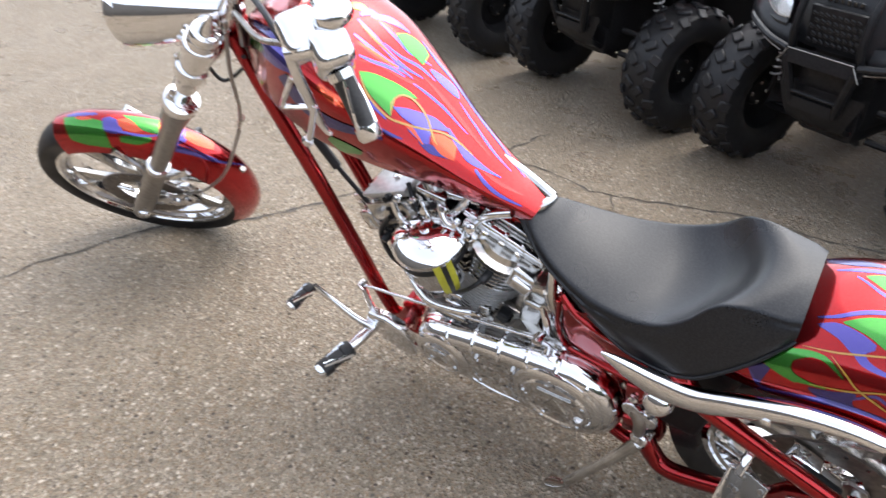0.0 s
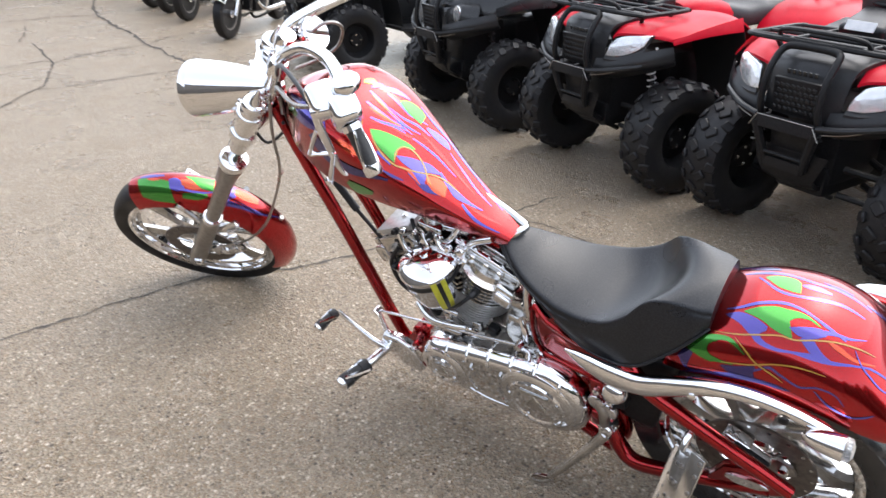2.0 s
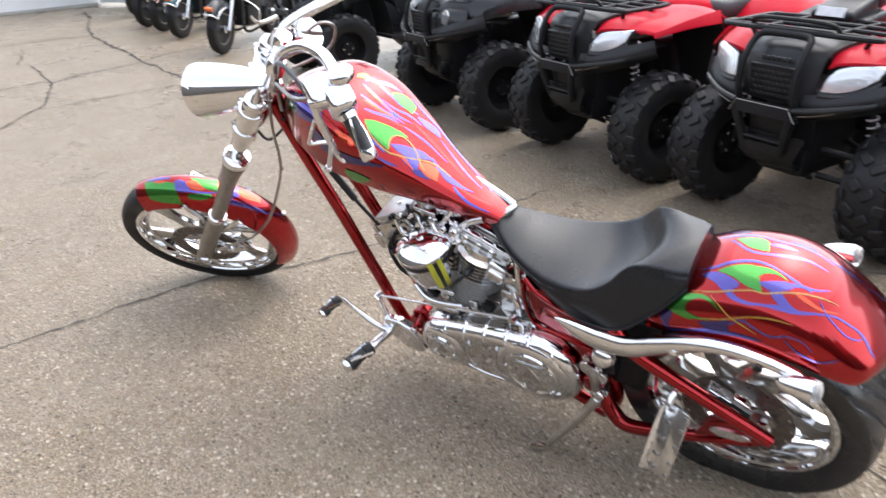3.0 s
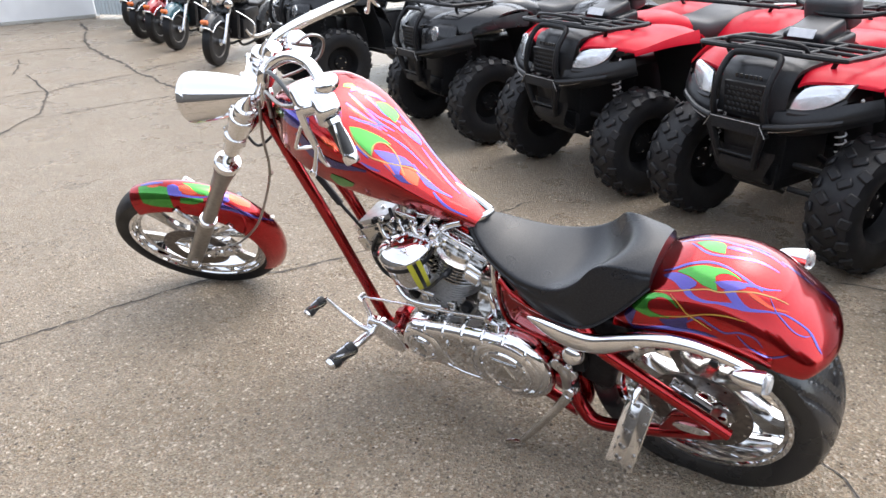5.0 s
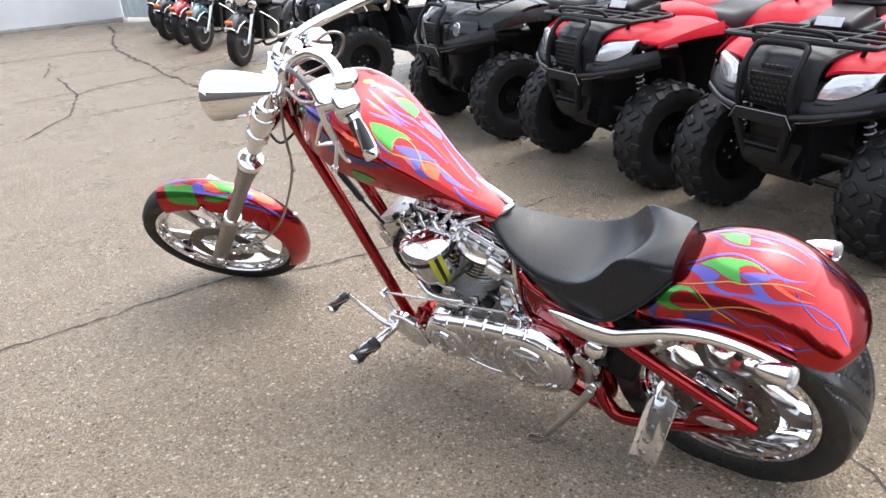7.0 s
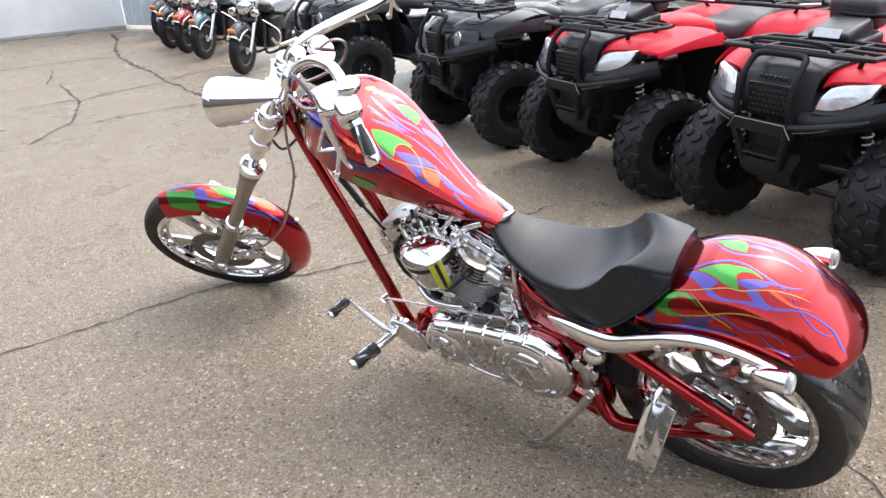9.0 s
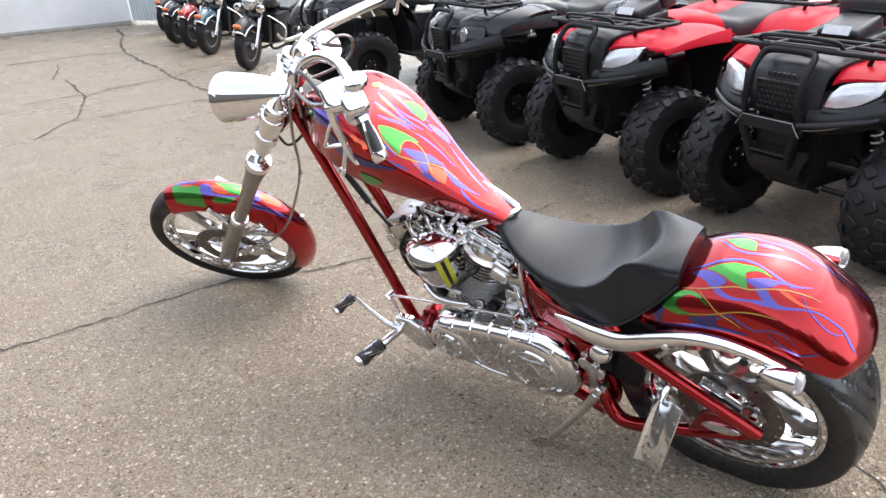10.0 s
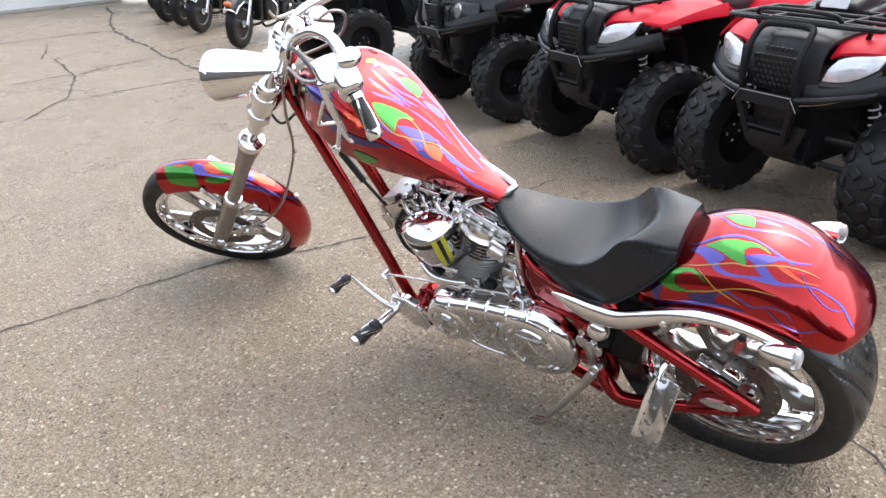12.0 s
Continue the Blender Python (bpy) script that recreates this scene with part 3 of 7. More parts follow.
def fork():
    FK = F @ Matrix(((1, 0, 0.024, 0), (0, 1, 0, 0), (0, 0, 1, 0), (0, 0, 0, 1)))
    for y in (-0.105, 0.122):
        at = FK @ Matrix.Translation((0.004, y, 0))
        leg = part("fork_leg", lathe([(0, -0.075), (0.024, -0.075), (0.029, -0.065), (0.033, 0.0), (0.0325, 0.33), (0.027, 0.345), (0.0265, 0.36), (0.0265, 0.58), (0.029, 0.66), (0.034, 0.71), (0.041, 0.752), (0.0425, 0.760), (0, 0.760)], 32, at), STEEL, bike, "satin grey lower fork leg")
        part("ring", lathe([(0.026, 0.335), (0.033, 0.337), (0.035, 0.35), (0.033, 0.363), (0.026, 0.365)], 28, at, ring=True), CHROME, leg)
        part("seal", lathe([(0, 0.758), (0.0405, 0.758), (0.0405, 0.768), (0, 0.768)], 28, at), BLACKPL, leg)
        part("cup", lathe([(0, 0.766), (0.0440, 0.766), (0.0455, 0.772), (0.0455, 0.788), (0.043, 0.796), (0.034, 0.801), (0.020, 0.803), (0, 0.803)], 36, at), CHROME, leg)
        part("fork_tube", lathe([(0, 0.80), (0.020, 0.80), (0.0205, 0.845), (0.026, 0.862), (0.0275, 0.872), (0.024, 0.884), (0.026, 0.90), (0.032, 0.94), (0.034, 0.99), (0.034, 1.075), (0.030, 1.085), (0, 1.086)], 32, at), CHROME, bike, "sculpted chrome upper fork tube")
        cap = part("fork_cap", lathe([(0, 1.082), (0.030, 1.082), (0.033, 1.090), (0.033, 1.104), (0.029, 1.110), (0.021, 1.112), (0.018, 1.114), (0.010, 1.138), (0.002, 1.170), (0, 1.171)], 28, at), CHROME, bike, "chrome fork cap with a pointed spike")
        part("axle_cap", lathe([(0, -0.006), (0.018, -0.006), (0.02, 0), (0.02, 0.03), (0, 0.03)], 20, F @ pose(0.010, y + (0.034 if y > 0 else -0.034), 0, -90 if y < 0 else 90)), CHROME, bike)
        for z in (0.955, 1.055):
            part("pinch_bolt", lathe([(0, 0), (0.009, 0), (0.009, 0.012), (0.006, 0.015), (0, 0.015)], 10, at @ pose(-0.030, 0.012, z, 0, -90, 0)), CHROME, cap)
    for z, t in ((0.955, 0.034), (1.052, 0.032)):
        o = 0.004 + 0.024 * z
        left = arc(o, -0.105, 0.041, 150, 330, 12)
        right = arc(o, 0.122, 0.041, 30, 210, 12)
        back = [(o + 0.034, -0.075), (o + 0.062, -0.036), (o + 0.072, 0.0), (o + 0.062, 0.036), (o + 0.034, 0.085)]
        front = [(o - 0.024, 0.080), (o - 0.016, 0.0), (o - 0.024, -0.065)]
        part("triple_tree", slab(left + back + right + front, z - t / 2, z + t / 2, F, 0.009, 4), CHROME, bike, "polished chrome triple clamp")
    # neck of the frame on the steering line
    part("steering_neck", lathe([(0, 0.97), (0.034, 0.97), (0.038, 0.98), (0.033, 0.995), (0.033, 1.022), (0.038, 1.028), (0.034, 1.036), (0, 1.036)], 28, F @ Matrix.Translation((0.079, 0, 0))), CANDY, bike)
    part("front_axle", moved(tube([(0.01, -0.10, 0), (0.01, 0.10, 0)], 0.011), F), CHROME, bike)
    # caliper
    c = join(box(0.075, 0.05, 0.10, pose(0.115, -0.062, 0.075, 0, 35, 0), 0.012), box(0.05, 0.03, 0.05, pose(0.075, -0.075, 0.04, 0, 35, 0), 0.008), lathe([(0, 0), (0.020, 0), (0.020, 0.012), (0.014, 0.016), (0, 0.016)], 18, pose(0.128, -0.084, 0.092, 90)), lathe([(0, 0), (0.017, 0), (0.017, 0.010), (0.012, 0.014), (0, 0.014)], 18, pose(0.100, -0.084, 0.058, 90)))
    cal = part("brake_caliper", moved(c, F), CHROME, bike, "chrome front brake caliper")
    for i in (0, 1):
        part("bolt", lathe([(0, 0), (0.009, 0), (0.009, 0.006), (0, 0.006)], 8, F @ pose(0.085 + 0.075 * i, -0.086, 0.040 + 0.080 * i, 90)), STEEL, cal)
    part("caliper_bracket", moved(slab([(0.02, -0.03), (0.05, 0.0), (0.13, 0.05), (0.16, 0.12), (0.13, 0.135), (0.06, 0.06), (0.01, 0.04)], 0.072, 0.080, SIDE, 0.003), F), POLISHED, cal)


fork()


def headlight():
    m = F @ aim((-0.036, -0.02, 1.024), (-0.74, 0.10, -0.63))
    prof = [(0, -0.172), (0.010, -0.168), (0.022, -0.152), (0.036, -0.120), (0.051, -0.075), (0.063, -0.025), (0.072, 0.025), (0.078, 0.072), (0.0805, 0.100), (0.0795, 0.117), (0.072, 0.114), (0.067, 0.088), (0, 0.078)]
    h = part("headlight", lathe(prof, 56, m), CHROME, bike, "long chrome bullet headlight", angle=50)
    part("lens", lathe([(0, 0.096), (0.03, 0.095), (0.066, 0.090), (0.066, 0.086), (0, 0.086)], 40, m), LENS, h)
    part("visor", lathe([(0.0795, 0.100), (0.0815, 0.104), (0.0820, 0.118), (0.0812, 0.127), (0.0795, 0.127), (0.0790, 0.104)], 56, m, ring=True), CHROME, h)
    part("mount", moved(tube([(0.045, -0.03, 1.045), (0.010, -0.030, 1.040), (-0.012, -0.030, 1.046)], [0.020, 0.017, 0.014], 12), F), CHROME, h)
    part("pinch_bolt", lathe([(0, -0.034), (0.009, -0.034), (0.010, -0.028), (0.010, 0.028), (0.006, 0.036), (0, 0.036)], 14, F @ pose(0.028, -0.055, 1.030, 70)), CHROME, h)


headlight()


def handlebars():
    def half(s):
        if s > 0:
            return moved(tube([(0.06, 0.0, 1.205), (0.052, 0.045, 1.198), (0.052, 0.075, 1.21), (0.066, 0.10, 1.234), (0.119, 0.155, 1.265), (0.184, 0.225, 1.283), (0.249, 0.30, 1.293), (0.310, 0.40, 1.312), (0.384, 0.505, 1.275)], 0.0165, 16, 8), F)
        return moved(tube([(0.06, 0.0, 1.205), (0.058, 0.035 * s, 1.215), (0.068, 0.062 * s, 1.29), (0.105, 0.10 * s, 1.385), (0.150, 0.155 * s, 1.445), (0.185, 0.225 * s, 1.480), (0.215, 0.30 * s, 1.490), (0.30, 0.405 * s, 1.455)], 0.0165, 16, 8), F)
    bar = part("handlebar", join(half(-1), half(1)), CHROME, bike, "tall swept chrome handlebar")
    for y in (-0.045, 0.045):
        part("riser", lathe([(0, 1.08), (0.024, 1.08), (0.021, 1.13), (0.020, 1.175), (0.028, 1.185), (0.028, 1.225), (0.022, 1.238), (0, 1.24)], 24, F @ Matrix.Translation((0.06, y, 0))), CHROME, bar)
    for s in (-1, 1):
        D = Matrix.Translation((0.084, 0.10, -0.18)) if s > 0 else Matrix()
        FD = F @ D
        a, b = D @ Vector((0.235, 0.345 * s, 1.488)), D @ Vector((0.318, 0.418 * s, 1.447))
        d = b - a
        m = F @ aim(a, d)
        L = d.length
        g = part("grip", lathe([(0, 0.0), (0.019, 0.0), (0.020, 0.004), (0.0175, 0.01), (0.0175, L - 0.02), (0, L - 0.02)], 24, m), GRIPRUB, bar, "black rubber grip with chrome bands")
        part("end_cap", lathe([(0.010, L - 0.024), (0.021, L - 0.024), (0.0215, L - 0.006), (0.018, L), (0, L)], 24, m), CHROME, g)
        part("collar", lathe([(0.010, -0.004), (0.023, -0.004), (0.023, 0.010), (0.010, 0.012)], 24, m, ring=True), CHROME, g)
        for q in range(3):
            w = [m @ Vector((0.0182 * math.cos(q * 2.1 + 0.9 * t), 0.0182 * math.sin(q * 2.1 + 0.9 * t), 0.012 + (L - 0.036) * t)) for t in (0, 0.25, 0.5, 0.75, 1)]
            part("band", tube(w, 0.0035, 6, 3), CHROME, g)
        # lever, perch and switch housing
        part("switch_housing", moved(join(box(0.068, 0.070, 0.082, pose(0.215, 0.318 * s, 1.492, 0, -20, 35 * -s), 0.026, 5), box(0.072, 0.08, 0.062, pose(0.165, 0.295 * s, 1.475, 0, -20, 35 * -s), 0.024, 5)), FD), CHROME, bar)
        blade = [Vector((0.152, 0.335 * s, 1.475)), Vector((0.185, 0.347 * s, 1.430)), Vector((0.222, 0.354 * s, 1.380)), Vector((0.252, 0.361 * s, 1.342)), Vector((0.272, 0.366 * s, 1.328))]
        loops = []
        for i, c in enumerate(smooth_path(blade, 6)):
            w = 0.0135 - 0.0085 * abs(i / 24 - 0.35)
            loops.append([c + Vector((w * math.cos(a), 0.006 * math.sin(a) * s, 0)) for a in [2 * math.pi * k / 12 for k in range(12)]])
        lev = part("lever", moved(loft(loops), FD), CHROME, bar, "polished chrome hand lever")
        part("perch", moved(tube([(0.195, 0.315 * s, 1.495), (0.165, 0.328 * s, 1.480), (0.148, 0.335 * s, 1.468)], [0.020, 0.017, 0.012], 10), FD), CHROME, lev)
        part("link", moved(tube([(0.172, 0.345 * s, 1.430), (0.176, 0.345 * s, 1.378), (0.181, 0.346 * s, 1.330)], 0.0055, 8), FD), CHROME, lev)
        part("link", moved(tube([(0.181, 0.346 * s, 1.330), (0.202, 0.348 * s, 1.348), (0.222, 0.350 * s, 1.366)], 0.0055, 8), FD), CHROME, lev)
        part("adjuster", moved(tube([(0.226, 0.356 * s, 1.385), (0.238, 0.364 * s, 1.335), (0.247, 0.370 * s, 1.292)], [0.0055, 0.006, 0.007], 10), FD), CHROME, lev)
        part("lever_tip", lathe([(0, -0.012), (0.008, -0.009), (0.0115, 0), (0.008, 0.009), (0, 0.012)], 16, FD @ Matrix.Translation((0.246, 0.371 * s, 1.284))), CHROME, lev)
        part("reservoir", lathe([(0, 0), (0.03, 0), (0.034, 0.006), (0.034, 0.018), (0.028, 0.026), (0, 0.028)], 28, FD @ aim((0.205, 0.275 * s, 1.520), (-0.75, -0.15 * s, 0.75))), CHROME, bar)


handlebars()


def tank():
    # u, x, z, half width, half height
    rows = [(0.0, -1.318, 1.080, 0.045, 0.050), (0.1, -1.275, 1.070, 0.085, 0.085), (0.25, -1.195, 1.044, 0.138, 0.132), (0.42, -1.085, 0.982, 0.156, 0.136), (0.58, -0.965, 0.906, 0.131, 0.101),
            (0.72, -0.865, 0.847, 0.094, 0.068), (0.86, -0.765, 0.796, 0.066, 0.044), (0.96, -0.695, 0.768, 0.050, 0.031), (1.0, -0.665, 0.757, 0.044, 0.025)]
    slope = Vector((0.82, 0, -0.572))
    nrm = Vector((0.572, 0, 0.82))

    def f(u, v):
        # v turns round the section: 0 is the top, negative the left side
        x, z, w, h = table(rows, u)
        q = abs(v)
        if q < 0.4:
            a = q / 0.4 * math.pi / 2
            yy, hh = 0.965 * w * math.sin(a) ** 0.75, h * (0.52 + 0.37 * max(0.0, math.cos(a)) ** 0.95)
        elif q < 0.75:
            t = (q - 0.4) / 0.35
            yy, hh = w * (0.965 - 0.10 * t * t), h * (0.52 - 1.07 * t)
        else:
            a = (q - 0.75) / 0.25 * math.pi / 2
            yy, hh = 0.865 * w * math.cos(a), h * (-0.55 - 0.35 * math.sin(a))
        yy = math.copysign(yy, v)
        return Vector((x, 0, z)) + Vector((0, yy, 0)) + nrm * hh
    loops = []
    for i in range(81):
        u = i / 80
        loops.append([f(u, -1 + 2 * j / 96) for j in range(96)])
    t = part("fuel_tank", loft(loops), PAINT, bike, "stretched red fuel tank with green and violet flames", angle=60)

    def g(u, v, e=0.004):
        p = f(u, v)
        n = (f(u, v + e) - f(u, v - e)).cross(f(u + e, v) - f(u - e, v)).normalized()
        x, z, w, h = table(rows, u)
        if n.dot(p - Vector((x, 0, z))) < 0:
            n = -n
        return p, n
    lick = painter(g, t)
    lick(CORAL, [(0.356, 0.048), (0.411, 0.064), (0.468, 0.069), (0.507, 0.083)], [(0.355, 0.053), (0.408, 0.080), (0.466, 0.089), (0.506, 0.089)])
    lick(VIOLET, [(0.406, 0.061), (0.457, 0.057), (0.502, 0.062), (0.550, 0.113)], [(0.405, 0.066), (0.456, 0.072), (0.500, 0.079), (0.549, 0.120)])
    lick(CORAL, [(0.399, -0.024), (0.454, -0.021), (0.498, -0.007), (0.553, 0.014)], [(0.399, -0.021), (0.452, -0.013), (0.496, -0.001), (0.553, 0.017)])
    lick(VIOLET, [(0.444, 0.016), (0.491, 0.022), (0.538, 0.053), (0.582, 0.071)], [(0.444, 0.018), (0.490, 0.031), (0.536, 0.066), (0.581, 0.077)])
    lick(CORAL, [(0.435, -0.065), (0.471, -0.033), (0.525, -0.010), (0.583, 0.010)], [(0.433, -0.061), (0.468, -0.026), (0.523, -0.003), (0.582, 0.014)])
    lick(VIOLET, [(0.549, -0.000), (0.600, 0.007), (0.650, 0.014), (0.726, 0.016)], [(0.549, 0.002), (0.599, 0.016), (0.649, 0.025), (0.727, 0.020)])
    lick(CORAL, [(0.555, 0.040), (0.626, 0.036), (0.707, 0.030), (0.807, 0.011)], [(0.555, 0.045), (0.626, 0.057), (0.708, 0.054), (0.807, 0.017)])
    lick(VIOLET, [(0.658, 0.116), (0.726, 0.092), (0.802, 0.049), (0.874, 0.033)], [(0.658, 0.123), (0.727, 0.112), (0.803, 0.069), (0.874, 0.040)])
    lick(CORAL, [(0.744, -0.093), (0.806, -0.099), (0.874, -0.112), (0.944, -0.065)], [(0.743, -0.084), (0.804, -0.065), (0.873, -0.070), (0.943, -0.052)])
    lick(VIOLET, [(0.360, 0.019), (0.412, 0.007), (0.466, 0.003), (0.511, 0.007), (0.557, 0.033)], [(0.359, 0.024), (0.411, 0.018), (0.465, 0.013), (0.510, 0.017), (0.556, 0.037)])
    lick(VIOLET, [(0.381, -0.012), (0.429, -0.013), (0.467, -0.010), (0.500, -0.003), (0.540, 0.006)], [(0.380, -0.007), (0.427, -0.005), (0.465, -0.002), (0.498, 0.003), (0.540, 0.009)])
    lick(VIOLET, [(0.427, -0.053), (0.457, -0.040), (0.489, -0.017), (0.525, -0.002)], [(0.425, -0.047), (0.454, -0.029), (0.486, -0.008), (0.524, -0.000)])
    lick(VIOLET, [(0.378, 0.059), (0.421, 0.093), (0.466, 0.135)], [(0.374, 0.069), (0.412, 0.126), (0.464, 0.147)])
    lick(ORANGE, [(0.376, 0.011), (0.434, 0.004), (0.488, 0.008)], [(0.376, 0.014), (0.433, 0.010), (0.488, 0.011)])
    lick(ORANGE, [(0.401, -0.020), (0.455, -0.014), (0.502, -0.000)], [(0.400, -0.017), (0.453, -0.007), (0.501, 0.002)])
    lick(VIOLET, [(0.556, 0.087), (0.591, 0.086), (0.629, 0.106), (0.650, 0.128)], [(0.555, 0.104), (0.588, 0.141), (0.627, 0.177), (0.651, 0.144)])
    lick(VIOLET, [(0.499, 0.172), (0.555, 0.169), (0.621, 0.189), (0.698, 0.202), (0.804, 0.172), (0.911, 0.084)], [(0.498, 0.181), (0.554, 0.196), (0.620, 0.225), (0.698, 0.249), (0.805, 0.217), (0.911, 0.095)])
    lick(GREEN, [(0.448, 0.079), (0.469, 0.130), (0.504, 0.160), (0.529, 0.152)], [(0.455, 0.073), (0.488, 0.065), (0.519, 0.073), (0.536, 0.078)])
    lick(GREEN, [(0.324, 0.036), (0.345, 0.052), (0.369, 0.063)], [(0.314, 0.054), (0.334, 0.085), (0.367, 0.071)])
    lick(DEEPBLUE, [(0.359, 0.034), (0.371, 0.058), (0.388, 0.084)], [(0.351, 0.042), (0.358, 0.084), (0.386, 0.090)])
    lick(DEEPBLUE, [(0.642, -0.186), (0.672, -0.157), (0.728, -0.156)], [(0.649, -0.200), (0.687, -0.225), (0.730, -0.174)])
    lick(VIOLET, [(0.598, -0.148), (0.627, -0.108), (0.652, -0.082)], [(0.612, -0.169), (0.648, -0.184), (0.668, -0.166)])
    lick(VIOLET, [(0.550, -0.114), (0.577, -0.075), (0.610, -0.043), (0.641, -0.021), (0.686, -0.018)], [(0.554, -0.118), (0.588, -0.127), (0.628, -0.112), (0.653, -0.067), (0.689, -0.023)])
    lick(GREEN, [(0.449, -0.096), (0.472, -0.066), (0.505, -0.041), (0.530, -0.027)], [(0.453, -0.102), (0.492, -0.140), (0.526, -0.155), (0.561, -0.164)])
    lick(GREEN, [(0.523, -0.032), (0.548, -0.020), (0.580, -0.016)], [(0.540, -0.094), (0.546, -0.054), (0.571, -0.027)])
    lick(ORANGE, [(0.655, -0.095), (0.683, -0.058), (0.724, -0.047)], [(0.668, -0.140), (0.709, -0.181), (0.743, -0.162)])
    lick(VIOLET, [(0.678, -0.023), (0.730, -0.067), (0.769, -0.102), (0.817, -0.079), (0.864, -0.045)], [(0.680, -0.011), (0.732, -0.033), (0.768, -0.039), (0.815, -0.046), (0.863, -0.036)])
    lick(VIOLET, [(0.795, -0.129), (0.839, -0.209), (0.891, -0.264), (0.959, -0.234)], [(0.796, -0.104), (0.840, -0.160), (0.890, -0.205), (0.958, -0.206)])
    lick(DEEPBLUE, [(0.546, -0.280), (0.582, -0.285), (0.612, -0.249)], [(0.545, -0.266), (0.580, -0.252), (0.611, -0.238)])
    lick(VIOLET, [(0.504, -0.186), (0.526, -0.192), (0.556, -0.199)], [(0.504, -0.162), (0.527, -0.166), (0.557, -0.192)])
    lick(ORANGE, [(0.570, -0.168), (0.609, -0.160), (0.657, -0.195)], [(0.570, -0.162), (0.609, -0.135), (0.658, -0.187)])
    lick(OCHRE, [(0.559, -0.156), (0.545, -0.102), (0.546, -0.060), (0.565, -0.037), (0.597, -0.037), (0.631, -0.061), (0.667, -0.119), (0.684, -0.137)], [(0.558, -0.158), (0.541, -0.105), (0.543, -0.055), (0.564, -0.030), (0.597, -0.029), (0.633, -0.052), (0.670, -0.108), (0.685, -0.133)])
    lick(OCHRE, [(0.453, -0.105), (0.489, -0.151), (0.528, -0.177), (0.566, -0.181), (0.601, -0.149), (0.635, -0.110), (0.675, -0.060), (0.718, -0.039), (0.768, -0.040)], [(0.454, -0.102), (0.490, -0.142), (0.528, -0.166), (0.565, -0.169), (0.599, -0.138), (0.633, -0.100), (0.673, -0.050), (0.717, -0.028), (0.768, -0.036)])
    lick(VIOLET, [(0.145, -0.366), (0.238, -0.264), (0.302, -0.167)], [(0.194, -0.453), (0.285, -0.427), (0.362, -0.329)])
    lick(DEEPBLUE, [(0.086, -0.306), (0.206, -0.272), (0.297, -0.187)], [(0.080, -0.239), (0.190, -0.209), (0.289, -0.162)])
    lick(GREEN, [(0.087, -0.478), (0.109, -0.525), (0.195, -0.456)], [(0.126, -0.390), (0.179, -0.367), (0.213, -0.411)])
    lick(GREEN, [(0.470, -0.685), (0.510, -0.751), (0.552, -0.671)], [(0.474, -0.632), (0.516, -0.614), (0.552, -0.620)])
    lick(ORANGE, [(0.401, -0.306), (0.447, -0.337), (0.494, -0.273)], [(0.402, -0.270), (0.446, -0.261), (0.492, -0.245)])
    lick(DEEPBLUE, [(0.294, -0.481), (0.391, -0.570), (0.486, -0.529), (0.579, -0.362)], [(0.314, -0.412), (0.407, -0.469), (0.488, -0.442), (0.576, -0.325)])
    # bright tail bracket
    part("seat_bracket", join(tube([(-0.80, 0.035, 0.845), (-0.72, 0.040, 0.800), (-0.645, 0.025, 0.770)], 0.014, 10), tube([(-0.70, -0.03, 0.752), (-0.655, 0.0, 0.765), (-0.645, 0.03, 0.768)], 0.012, 10)), POLISHED, t)


tank()


